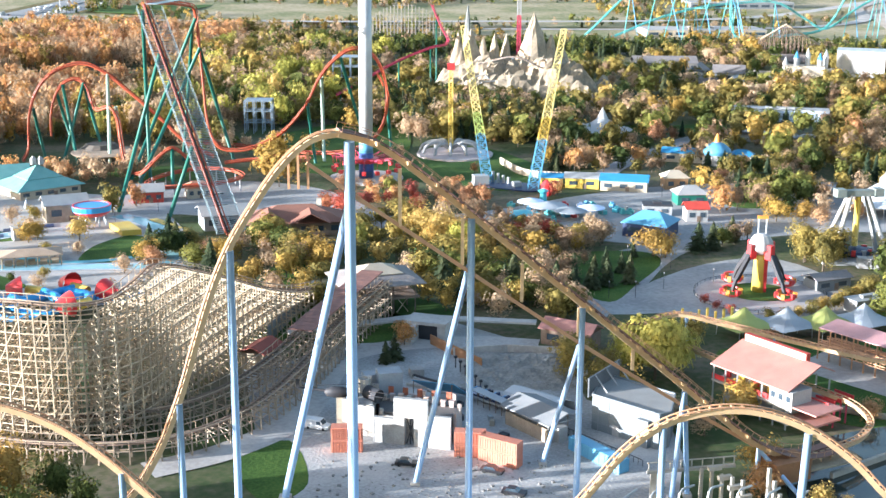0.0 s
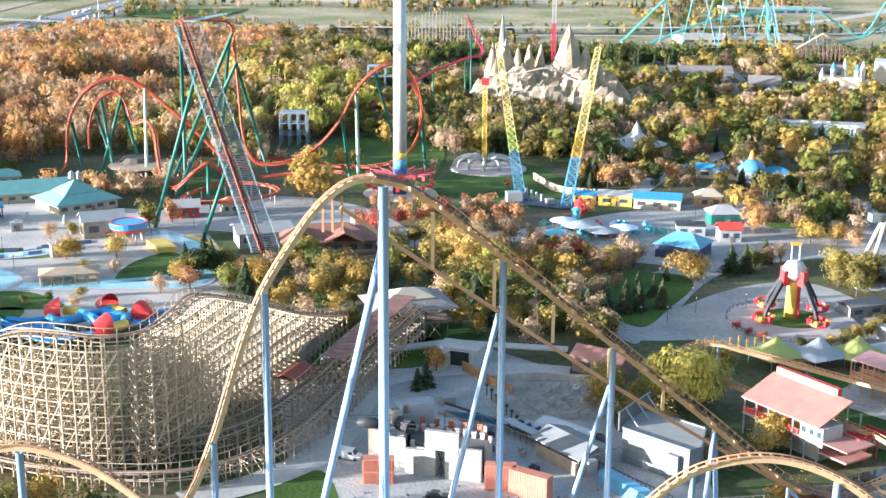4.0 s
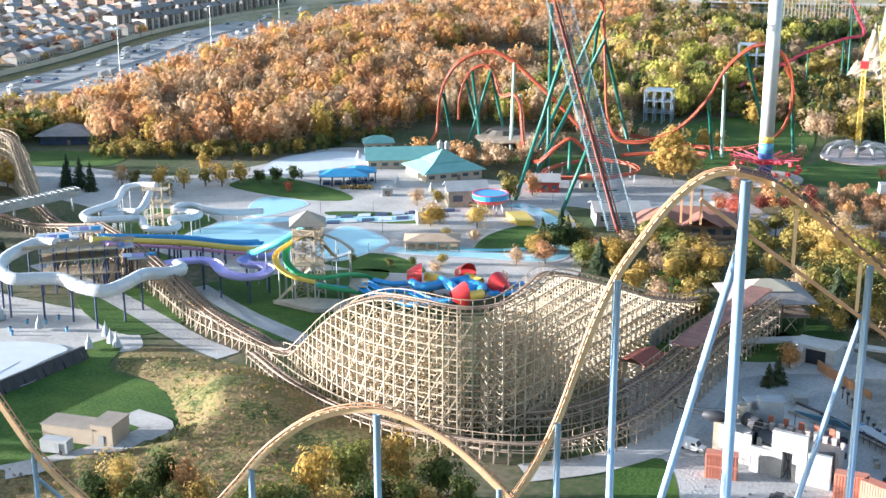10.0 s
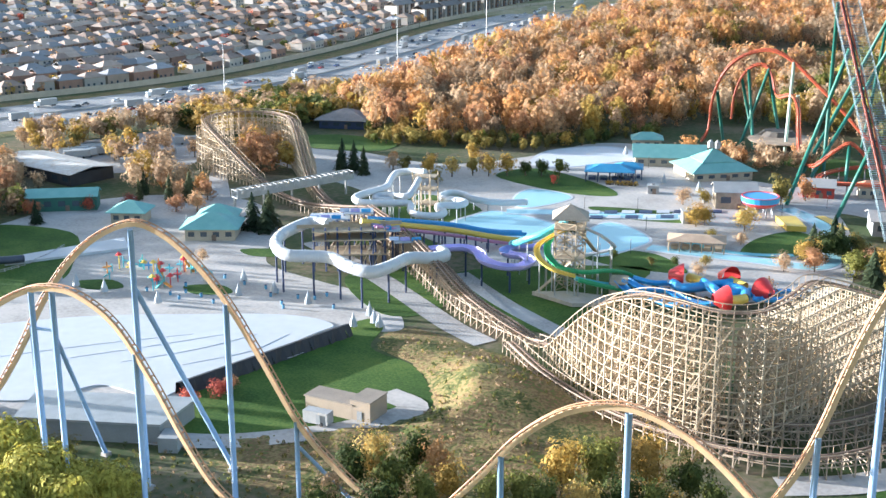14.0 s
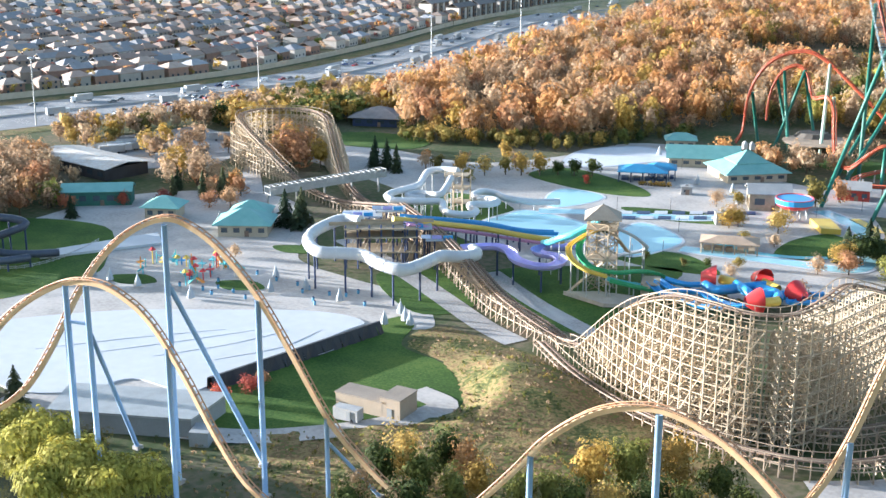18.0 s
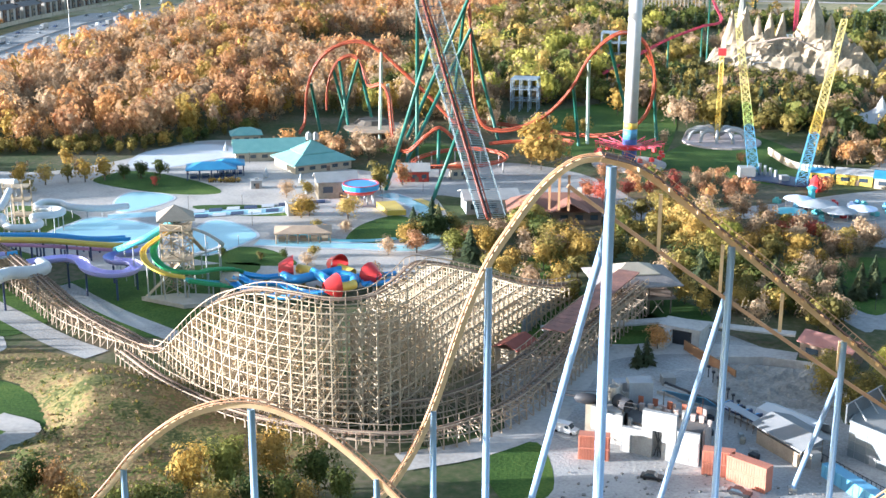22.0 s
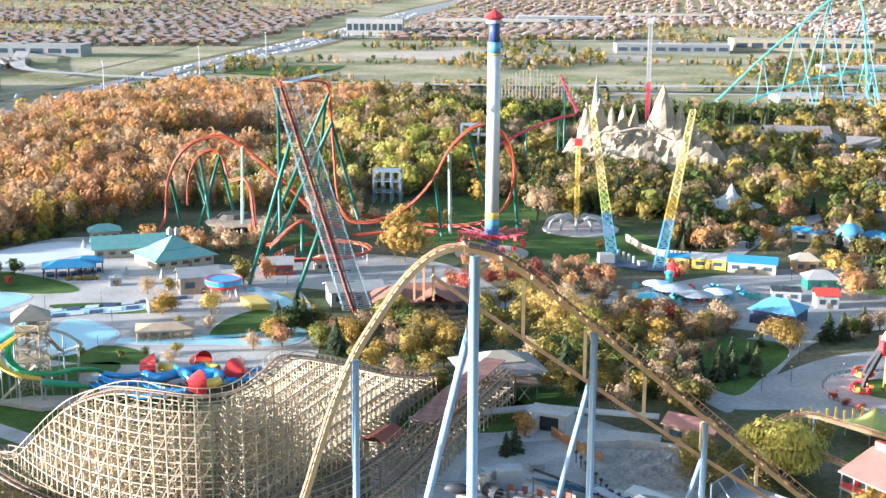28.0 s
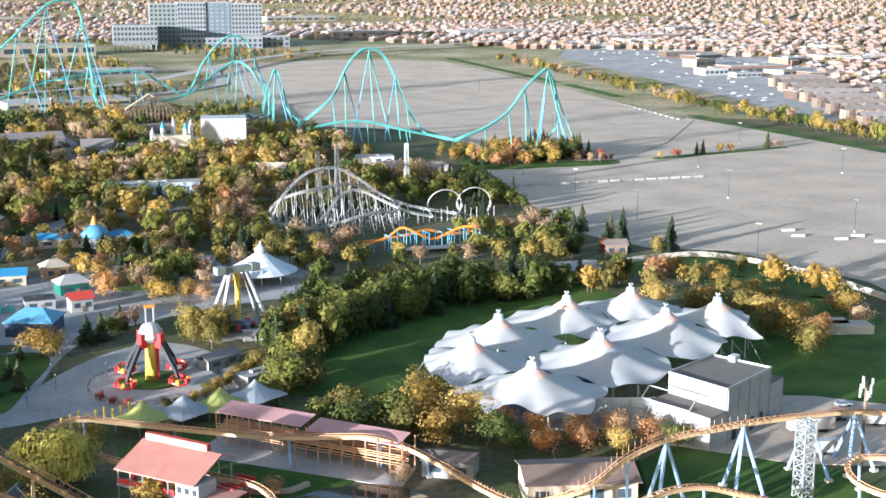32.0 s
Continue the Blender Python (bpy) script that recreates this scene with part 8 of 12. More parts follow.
slide("tube_slide", [(-215.9, 299.6, 13.0), (-222.4, 300.0, 12.6), (-223.8, 294.9, 12.2), (-222.6, 285.6, 12.0), (-218.2, 277.1, 11.8), (-210.1, 271.1, 11.5), (-204.3, 273.8, 11.3), (-198.5, 276.3, 11.0), (-190.2, 272.5, 10.8), (-182.5, 271.9, 10.5), (-181.2, 279.7, 10.2), (-181.6, 290.4, 9.8), (-176.6, 294.4, 9.5), (-175.4, 299.4, 9.2), (-179.4, 303.9, 9.0)], 1.75, SLIDE_W, "thick white raft tube slide on navy columns", 10, NAVY)
slide("tube_slide", [(-182.1, 302.4, 9.0), (-178.2, 306.7, 9.0), (-174.6, 310.3, 8.6), (-170.1, 309.0, 8.2), (-165.0, 303.4, 8.0), (-159.0, 302.0, 7.6), (-154.6, 305.4, 7.2), (-154.7, 311.7, 7.0), (-158.8, 316.1, 6.8), (-163.0, 316.5, 6.6), (-166.8, 319.2, 6.4), (-166.9, 324.1, 6.2), (-162.4, 328.1, 6.0), (-160.2, 335.2, 5.6)], 1.75, SLIDE_P, "lilac open raft slide in tight curves", 11, NAVY, True)
slide("curly_slide", [(-222.7, 366.6, 15.0), (-229.0, 367.1, 14.6), (-232.8, 364.0, 14.0), (-230.4, 356.9, 13.5), (-227.0, 348.8, 13.0), (-229.2, 342.5, 12.3), (-230.4, 336.9, 12.0), (-229.7, 333.9, 11.6), (-225.8, 332.7, 11.2), (-220.4, 337.5, 10.6), (-214.8, 343.4, 10.0), (-211.3, 338.7, 9.2), (-207.7, 336.7, 8.6), (-202.9, 340.4, 8.0), (-203.6, 347.2, 7.5), (-208.2, 351.1, 7.2), (-210.6, 355.9, 7.0), (-206.4, 361.0, 6.6), (-206.7, 366.7, 6.3), (-212.4, 369.6, 6.0), (-216.9, 368.9, 5.8), (-219.9, 372.8, 5.6), (-220.5, 379.7, 5.3), (-215.9, 381.8, 4.8), (-211.3, 380.4, 4.0), (-202.5, 384.2, 3.0), (-196.8, 393.0, 2.0)], 1.15, SLIDE_W, "white curly body slide on pale posts", 5, STEEL)
slide("curly_slide", [(-219.8, 357.8, 14.5), (-216.7, 348.9, 13.0), (-216.2, 344.0, 12.0), (-224.2, 345.1, 11.2), (-227.3, 342.9, 10.9), (-225.2, 340.5, 10.7), (-220.7, 343.1, 10.5)], 1.1, SLIDE_W, "second white body slide beside the tower", 6, STEEL)
st = thing("slide_tower", (-221, 364, 0), "timber start tower of the white slides", "tower")
for z in (5, 10, 14.5):
    part("deck", Shape().box((-221, 364, z), (8, 6, 0.3), 20), TIMBER, st)
for x in (-3.5, 0, 3.5):
    for y in (-2.6, 2.6):
        part("post", Shape().beam((-221 + x, 364 + y, 0), (-221 + x, 364 + y, 16), 0.35), TIMBER, st)
for k in range(6):
    part("brace", Shape().beam((-224.5, 361.4, 2.5 * k), (-217.5, 361.4, 2.5 * (k + 1)), 0.2), TIMBER, st)
slide("straight_slide", [(-207, 304, 14), (-198, 318, 10.5), (-190, 328, 8), (-180, 337, 5), (-170, 344, 3)], 0.9, SLIDE_Y, "long straight yellow tube slide", 7, NAVY)
slide("straight_slide", [(-208, 310, 13), (-194, 334, 7.5), (-186, 348, 3), (-180, 358, 1)], 1.6, SLIDE_B, "wide blue racing slide", 8, NAVY, True)
slide("straight_slide", [(-202, 304, 13), (-191, 327, 6.5), (-184, 338, 3), (-178, 345, 1)], 0.9, mat("pink_fibreglass", (0.60, 0.30, 0.50), rough=0.35), "pale pink straight body slide", 8, NAVY, True)
slide("straight_slide", [(-205, 306, 13), (-192, 331, 6.5), (-184, 343, 3), (-179, 351, 1)], 0.8, SLIDE_P, "violet straight body slide", 8, NAVY, True)
tw = thing("slide_tower", (-212, 303, 0), "wide timber and steel start deck of the raft slides", "tower")
for z in (5, 9.5, 12.2):
    part("deck", Shape().box((-210, 302, z), (22, 10, 0.35), 35), TIMBER, tw)
for k in range(7):
    for y in (-4.5, 4.5):
        x0, y0 = -210 + (-10.5 + 3.5 * k) * 0.82 - y * 0.57, 302 + (-10.5 + 3.5 * k) * 0.57 + y * 0.82
        part("post", Shape().beam((x0, y0, 0), (x0, y0, 13.4), 0.4), NAVY, tw)
        part("brace", Shape().beam((x0, y0, 1), (x0 + 2.8, y0 + 2, 9.5), 0.2), TIMBER, tw)
part("stair", Shape().beam((-224, 312, 0.3), (-212, 303, 12), 2.0, 0.4).beam((-200, 318, 0.3), (-212, 308, 9.5), 2.0, 0.4), TIMBER_D, tw)
part("railing", Shape().box((-213, 298.5, 13), (22, 0.15, 1.1), 35).box((-207, 306, 13), (22, 0.15, 1.1), 35), TIMBER, tw)
for x, y, z, w, d3 in ((-221, 308, 12.6, 12, 9), (-214, 313, 14.2, 9, 7), (-203, 308, 11.4, 12, 8), (-192, 306, 9.8, 8, 6)):
    part("deck", Shape().box((x, y, z), (w, d3, 0.3), 35), GREYCANVAS, tw)
    for q in range(3):
        part("side_panel", Shape().box((x - 3 + 3 * q, y - d3 * 0.45 + 1.4 * q, z + 0.7), (2.8, 0.15, 1.1), 35), (SLIDE_LB, SLIDE_P, SLIDE_B)[q], tw)
    for q in range(4):
        part("post", Shape().beam((x - 4 + 2.6 * q, y - 2 + 1.6 * q, 0), (x - 4 + 2.6 * q, y - 2 + 1.6 * q, z), 0.35), NAVY, tw)
slide("spiral_slide", [(-146, 318, 17), (-149, 314, 14.5), (-148, 309, 11.5), (-143, 306, 9), (-137, 310, 7.2), (-134, 318, 6), (-131, 324, 4.4), (-128, 328, 2)], 1.0, SLIDE_G, "green spiral slide round the hut tower", 5, STEEL, True)
slide("spiral_slide", [(-144, 317, 18), (-148, 311, 15.5), (-150, 307, 13.4), (-148, 304, 11), (-143, 303, 8.8), (-138, 306, 7)], 0.9, SLIDE_Y, "yellow spiral slide round the hut tower", 6, STEEL, True)
slide("spiral_slide", [(-141, 317, 18), (-138, 322, 15), (-136, 327, 11), (-138, 331, 8.4), (-142, 328, 7.4), (-146, 323, 6.6)], 0.8, SLIDE_W, "white spiral slide round the hut tower", 6, STEEL, True)
slide("spiral_slide", [(-146, 317, 19), (-150, 316, 16.4), (-153, 315, 14.6), (-158, 316, 12.4), (-164, 322, 9), (-170, 330, 6)], 1.0, SLIDE_T, "turquoise tube slide leaving the hut tower", 7, STEEL)
slide("spiral_slide", [(-140, 310, 5), (-134, 312, 4), (-129, 316, 3), (-126, 322, 2)], 1.0, SLIDE_T, "turquoise slide end beside the hut tower", 6, STEEL, True)
slide("spiral_slide", [(-137, 306, 6), (-131, 309, 4.5), (-126, 313, 3), (-122, 318, 1.5)], 1.0, SLIDE_G, "green slide end beside the hut tower", 6, STEEL, True)
ht = thing("hut_tower", (-143.6, 314.5, 0), "tall lattice slide tower under a pyramid hut roof", "tower")
lattice(ht, (-143.6, 314.5, 0), (-143.6, 314.5, 20), 6.4, 6.4, 6, TIMBER, r=0.16)
for z in (10, 18.5):
    part("deck", Shape().box((-143.6, 314.5, z), (8.4, 8.4, 0.3), 20), TIMBER, ht)
part("roof", Shape().hip((-143.6, 314.5, 21.6), (8.6, 8.6), 3.2, 25, 0.8, 0.06), mat("tan_shingle", (0.40, 0.34, 0.27), rough=0.9), ht)
part("stair", Shape().beam((-150, 306, 0.2), (-141, 312, 10), 1.6, 0.3).beam((-139, 322, 10), (-141, 314, 18), 1.6, 0.3), TIMBER, ht)
part("deck_low", Shape().prism([(-150, 304), (-136, 300), (-126, 306), (-130, 311), (-142, 309)], 0.3, 1.4), STONE, ht)

# red, blue and yellow bowl slides
bs = thing("bowl_slide", (-108, 320, 0), "blue and yellow slide group with red funnel bowls", "water slide")
for k, (x, y, z, a) in enumerate(((-116, 325.5, 5, 200), (-99, 313, 4.5, 220), (-103.5, 331, 5, 150), (-90.5, 325, 4.5, 330))):
    c, s = math.cos(radians(a)), math.sin(radians(a))
    rings = []
    for i in range(6):
        u = i / 5
        rr = 3.5 - 2.3 * u ** 1.3
        for j in range(16):
            t = math.tau * j / 16
            rings.append((x + c * (u * 4.2 - 2) - s * rr * math.cos(t), y + s * (u * 4.2 - 2) + c * rr * math.cos(t), z + rr * math.sin(t) + 0.6))
    f = [(i * 16 + j, i * 16 + (j + 1) % 16, (i + 1) * 16 + (j + 1) % 16, (i + 1) * 16 + j) for i in range(5) for j in range(16)]
    part("bowl", Shape().add(rings, f), SLIDE_R, bs, "open red funnel bowl", smooth=True)
    leg(bs, (x, y, 0), (x, y, z - 2), 0.35, WHITE, name="post")
for m, pts in ((SLIDE_Y, [(-113, 327, 5), (-110, 326, 5), (-108, 325, 5)]), (SLIDE_B, [(-108, 325, 5), (-104, 321, 5), (-101, 319, 4.6), (-97, 322, 4.4), (-93, 325, 4.4)]), (SLIDE_B, [(-116, 323, 4), (-112, 320, 4), (-108, 322, 4.4), (-104, 326, 4.6), (-101, 329, 4.8)]), (SLIDE_Y, [(-102, 330, 5), (-99, 328.5, 4.8), (-97, 327.5, 4.6)]), (SLIDE_Y, [(-97, 314, 4.6), (-95, 316, 4.6), (-94, 318, 4.6)]), (SLIDE_B, [(-94, 318, 4.6), (-96, 323, 4.8), (-102, 325, 5)])):
    part("tube", Shape().tube(curve(pts, 6), 1.35, 10), m, bs, smooth=True)
for pts in ([(-128, 318, 4.5), (-122, 315, 3.6), (-116, 318, 3), (-110, 315, 2.6), (-104, 312.5, 3), (-100, 313, 3.6)], [(-129, 315, 4.5), (-124, 311, 3.4), (-118, 311, 2.8), (-112, 309, 2.4), (-105, 310, 2.8)], [(-127, 320, 4.5), (-121, 320, 4), (-117, 322, 4)], [(-92, 322, 4), (-90, 332, 3), (-87, 340, 1.5)], [(-92, 320, 4), (-87, 326, 3), (-83, 336, 1.5)]):
    part("flume", Shape().profile(even(curve(pts, 6), 1.2), [(-1.3, 0.5), (-0.9, -0.4), (0.9, -0.4), (1.3, 0.5), (1.1, 0.5), (0.75, -0.2), (-0.75, -0.2), (-1.1, 0.5)]), SLIDE_B, bs)
part("start_deck", Shape().box((-129.5, 317, 4.4), (5, 8, 0.4), 20), TIMBER, bs)
for x, y in ((-131, 314), (-128, 314), (-131, 320), (-128, 320)):
    leg(bs, (x, y, 0), (x, y, 4.4), 0.25, TIMBER, name="post")
part("start_stair", Shape().beam((-127, 306, 0.2), (-129, 313, 4.4), 2, 0.3), TIMBER, bs)

# pools and flumes on the deck
for pts, lab in (([(-195, 350), (-208, 360), (-207, 374), (-203, 383), (-181, 378), (-171, 367), (-177, 354)], "turquoise splash pool at the slide ends"), ([(-164, 371), (-164, 387), (-155, 386), (-144, 376), (-143, 367), (-149, 351), (-158, 354)], "shallow pale blue pool"), ([(-207, 404), (-208, 418), (-196, 419), (-189, 413), (-192, 400), (-199, 392)], "small pale blue landing pool"), ([(-228, 462), (-232, 486), (-217, 505), (-200, 502), (-194, 491), (-201, 478), (-210, 464), (-217, 459)], "pale empty beach pool")):
    sheet("pool_rim", smooth_poly([(x + (x - sum(q[0] for q in pts) / len(pts)) * 0.09, y + (y - sum(q[1] for q in pts) / len(pts)) * 0.09) for x, y in pts]), 0.13, TARP, "pale rim round a pool", "pool rim")
    sheet("pool", smooth_poly(pts), 0.16, WATER_M if "beach" not in lab else TARP, lab, "pool")
for pts, w, m, lab in (([(-117, 437), (-105, 427), (-93, 410), (-87, 385), (-89, 371), (-107, 369), (-125, 367), (-140, 366)], 6, WATER_M, "lazy river channel, pale blue"), ([(-200, 384), (-184, 392), (-166, 398), (-150, 404), (-138, 416)], 6, WATER_M, "pale blue channel across the deck"), ([(-132, 378), (-120, 374), (-108, 375), (-98, 380)], 3, SLIDE_T, "turquoise flume along the deck"), ([(-104, 432), (-98, 426), (-92, 418)], 4, SLIDE_Y, "low yellow flume")):
    if w == 6:
        ribbon("channel_rim", pts, w + 2.2, 0.17, TARP, "pale rim of a water channel", "channel rim")
    ribbon("channel", pts, w, 0.2, m, lab, "channel")
for k in range(16):
    x, y = -176 + 5.2 * (k % 8) + 1.5 * (k // 8), 386 + 3.2 * (k % 8) + 9 * (k // 8)
    single("shade_mat", Shape().prism([(x, y), (x + 4, y + 2), (x + 2.6, y + 6), (x - 1.4, y + 4)], 0.2, 0.34), NAVY if k % 2 else TARP, "square deck mat, dark or pale", "mat", "deck mats")
ub = None
UMB = [(-274, 247), (-266, 246), (-255, 246), (-244, 247), (-235, 246), (-237, 268), (-227, 273), (-213, 269), (-199, 266), (-178, 257), (-179, 266), (-172, 260), (-175, 262), (-283, 312), (-279, 318), (-268, 322), (-296, 300), (-306, 312), (-250, 276), (-220, 262), (-152, 446), (-168, 452), (-144, 430), (-196, 500), (-201, 494)]
for x, y in UMB:
    if ub is None:
        ub = thing("umbrella", (0, 0, 0), "closed white deck umbrella on a pole", "umbrella", "deck umbrellas")
        part("canopy", Shape().lathe((0, 0, 0), [(1.1, 0.5), (0.9, 1.8), (0.42, 3.0), (0.08, 4.0)], 7), GREYCANVAS, ub)
        part("pole", Shape().pipe((0, 0, 0), (0, 0, 4.5), 0.07, 6), STEEL, ub)
        ub.matrix_basis = pose(x, y, 0.1)
    else:
        copy_thing(ub, pose(x, y, 0.1, 0, 0, rnd.uniform(0, 90)))
# fence and flag poles round the dark slides
fc = thing("lawn_fence", (-310, 240, 0), "low white picket fence curving over the lawn", "fence")
fpath = even(curve([(-340, 252, 0), (-332, 244, 0), (-322, 238, 0), (-310, 236, 0), (-299, 238, 0), (-295, 247, 0), (-296, 262, 0), (-300, 274, 0)], 6), 2.4)
for a, b in zip(fpath, fpath[1:]):
    part("rail", Shape().beam(a + Vector((0, 0, 1.0)), b + Vector((0, 0, 1.0)), 0.1, 0.16).beam(a + Vector((0, 0, 0.5)), b + Vector((0, 0, 0.5)), 0.1, 0.16), WHITE, fc)
    part("post", Shape().beam(a, a + Vector((0, 0, 1.25)), 0.16), WHITE, fc)
# playground
pg = thing("play_structure", (-256, 262, 0), "bright water playground with posts, roofs and slides", "playground")
for k in range(34):
    x, y = -268 + rnd.uniform(0, 26), 254 + rnd.uniform(0, 22)
    h = rnd.uniform(2, 5)
    m = rnd.choice([SLIDE_R, SLIDE_Y, SLIDE_B, SLIDE_T, ORANGE, TEAL])
    part("post", Shape().pipe((x, y, 0), (x, y, h), 0.18, 6), m, pg)
    if k % 3 == 0:
        part("roof", Shape().lathe((x, y, h), [(1.2, 0), (0.2, 0.9)], 6), rnd.choice([SLIDE_B, SLIDE_R, SLIDE_Y]), pg)
    elif k % 3 == 1:
        part("platform", Shape().box((x, y, h * 0.6), (2.2, 1.6, 0.25), rnd.uniform(0, 90)), m, pg)
    else:
        part("slide", Shape().beam((x, y, h * 0.7), (x + rnd.uniform(-4, 4), y + rnd.uniform(-4, 4), 0.4), 1.0, 0.25), m, pg)
# deck clutter: loungers and bins
chair = None
for k in range(70):
    x, y = -230 + rnd.uniform(-20, 44), 262 + rnd.uniform(-10, 14)
    if inside(x, y, [(-256, 212), (-239, 229), (-217, 248), (-199, 258), (-180, 258), (-184, 206)]):
        continue
    if chair is None:
        chair = thing("bin", (0, 0, 0), "dark blue plastic deck bin", "bin", "deck bins")
        part("body", Shape().lathe((0, 0, 0), [(0.35, 0), (0.42, 1.0), (0.3, 1.15)], 8), SKYBLUE, chair)
        part("lid", Shape().lathe((0, 0, 1.15), [(0.44, 0), (0.2, 0.2)], 8), NAVY, chair)
        chair.matrix_basis = pose(x, y, 0.1)
    elif k % 3 == 0:
        copy_thing(chair, pose(x, y, 0.1))

# dark tube slides at the park's west corner
slide("tube_slide", [(-316, 241, 16), (-322, 238, 14), (-328, 236, 10), (-322, 232, 8.6), (-312, 233, 10), (-306, 237, 11), (-303, 234, 8), (-300, 228, 5), (-298, 236, 3.6), (-296, 243, 3)], 1.2, SLIDE_K, "charcoal tube slide in tight loops", 7, NAVY)
slide("tube_slide", [(-315, 243, 13), (-310, 250, 11.4), (-306, 251, 10), (-309, 246, 8), (-312, 243, 6.4), (-306, 240, 4), (-300, 247, 2.6), (-296, 254, 2)], 1.2, SLIDE_K, "second charcoal tube slide beside the first", 7, NAVY)
dk = thing("slide_tower", (-319, 240, 0), "grey start tower of the charcoal slides", "tower")
lattice(dk, (-319, 240, 0), (-319, 240, 15), 6, 6, 5, NAVY, r=0.2)
part("deck", Shape().lathe((-319, 240, 14.6), [(4.6, 0), (5.4, 1.4), (5.2, 2.4)], 10), STEEL, dk)
sheet("slide_runout", [(-305, 254), (-300, 250), (-280, 282), (-290, 290)], 0.9, TARP, "white slide run-out lane", "slide lane", 0.8)

# ---------------------------------------------------------------- pavilions and park buildings


def building(name, at, size, h, rz, wall, roof, label, style="hip", rise_h=2.5, over=0.8, openings=4, category="building", ridge=0.35, door=True):
    x, y = at
    ob = thing(name, (x, y, 0), label, category)
    w = part("wall", Shape().box((x, y, h / 2), (size[0], size[1], h), rz), wall, ob)
    s = Shape()
    if style == "hip":
        s.hip((x, y, h + 0.25), size, rise_h, rz, over, ridge)
    elif style == "gable":
        s.gable((x, y, h + 0.25), size, rise_h, rz, over)
    else:
        s.box((x, y, h + 0.2), (size[0] + 0.5, size[1] + 0.5, 0.4), rz)
        s.box((x, y, h + 0.7), (size[0] * 0.3, size[1] * 0.3, 0.8), rz)
    part("roof", s, roof, ob)
    ca, sa = math.cos(radians(rz)), math.sin(radians(rz))
    for k in range(openings):
        for side in (-1, 1):
            ox, oy = (k + 0.5) / openings * size[0] - size[0] / 2, side * (size[1] / 2 + 0.04)
            part("window", Shape().box((x + ca * ox - sa * oy, y + sa * ox + ca * oy, h * 0.55), (size[0] / openings * 0.5, 0.12, h * 0.38), rz), GLASS, w)
    if door:
        ox, oy = size[0] * 0.08, -size[1] / 2 - 0.08
        part("door", Shape().box((x + ca * ox - sa * oy, y + sa * ox + ca * oy, 1.05), (1.4, 0.12, 2.1), rz), TIMBER_D, ob)
    return ob


def open_pavilion(at, size, h, rz, roof, label, rise_h=2.2, posts=TIMBER, ridge=0.35, n=4):
    x, y = at
    ob = thing("pavilion", (x, y, 0), label, "pavilion")
    part("roof", Shape().hip((x, y, h), size, rise_h, rz, 0.6, ridge), roof, ob)
    ca, sa = math.cos(radians(rz)), math.sin(radians(rz))
    for k in range(n + 1):
        for side in (-1, 1):
            ox, oy = (k / n - 0.5) * size[0], side * size[1] / 2
            px, py = x + ca * ox - sa * oy, y + sa * ox + ca * oy
            part("post", Shape().beam((px, py, 0), (px, py, h - 0.2), 0.3), posts, ob)
    for k in range(n):
        ox, oy = ((k + 0.5) / n - 0.5) * size[0], 0
        part("counter", Shape().box((x + ca * ox - sa * oy, y + sa * ox + ca * oy, 0.55), (size[0] / n * 0.6, size[1] * 0.4, 1.1), rz), posts, ob)
    return ob


b = building("pavilion_hall", (-157, 476), (24, 21), 3.4, 42, CREAM, TEALROOF, "large hall with a teal pyramid roof and white cupola", "hip", 5.5, 1.4, 5, "hall", 0.05)
part("upper_roof", Shape().hip((-157, 476, 6.6), (13, 11.4), 4.2, 42, 0.6, 0.05), TEALROOF, b)
for dx in (-1.4, 1.4):
    part("cupola", Shape().box((-157 + dx, 476, 12.0), (1.8, 1.8, 2.2), 42).lathe((-157 + dx, 476, 13.1), [(1.3, 0), (0.1, 1.0)], 4), WHITE, b)
building("pavilion_hall", (-180, 489), (28, 15), 3.6, 24, CREAM, TEALROOF, "long teal-roofed change house with cream walls", "gable", 4, 1, 6, "hall")
building("pavilion_hall", (-200, 515), (12, 9), 4, 24, CREAM, TEALROOF, "small cream gatehouse with a teal roof", "hip", 2.5, 1, 3, "hall")
open_pavilion((-189, 449), (18, 11), 4.2, 22, BLUEROOF, "bright blue roofed food stand with open sides", 2.0, NAVY)
open_pavilion((-184, 456), (10, 9), 4.4, 22, BLUEROOF, "small bright blue roofed bar", 1.8, NAVY)
open_pavilion((-126.5, 372), (17, 9), 3.6, 18, mat("tan_canopy", (0.50, 0.36, 0.25), rough=0.8), "tan roofed open snack pavilion", 1.2, TIMBER, 0.4, 5)
building("kiosk", (-140, 402), (4.5, 4), 4, 30, WHITE, WHITE, "small white first aid kiosk", "flat", 1, 0.3, 1, "kiosk")
building("kiosk", (-166, 436), (4, 3.4), 2.8, 22, WHITE, WHITE, "small white vending kiosk", "flat", 1, 0.3, 1, "kiosk")
building("pavilion_hall", (-268, 308), (16, 12), 4, 30, CREAM, TEALROOF, "teal-roofed food pavilion by the wave pool", "hip", 4, 1.6, 4, "hall", 0.1)
building("pavilion_hall", (-274, 318), (12, 9), 4.4, 30, CREAM, TEALROOF, "second teal-roofed food pavilion", "hip", 3.4, 1.2, 3, "hall", 0.1)
building("pavilion_hall", (-305, 309), (11, 9), 4, 25, CREAM, TEALROOF, "small teal-roofed lifeguard pavilion on the deck", "hip", 3.2, 1.4, 3, "hall", 0.1)
building("storage_barn", (-338, 310), (24, 9), 5, 38, mat("dark_green_wall", (0.04, 0.13, 0.10), rough=0.8), TEALROOF, "dark green barn with a teal metal roof", "gable", 2.2, 0.6, 5, "barn")
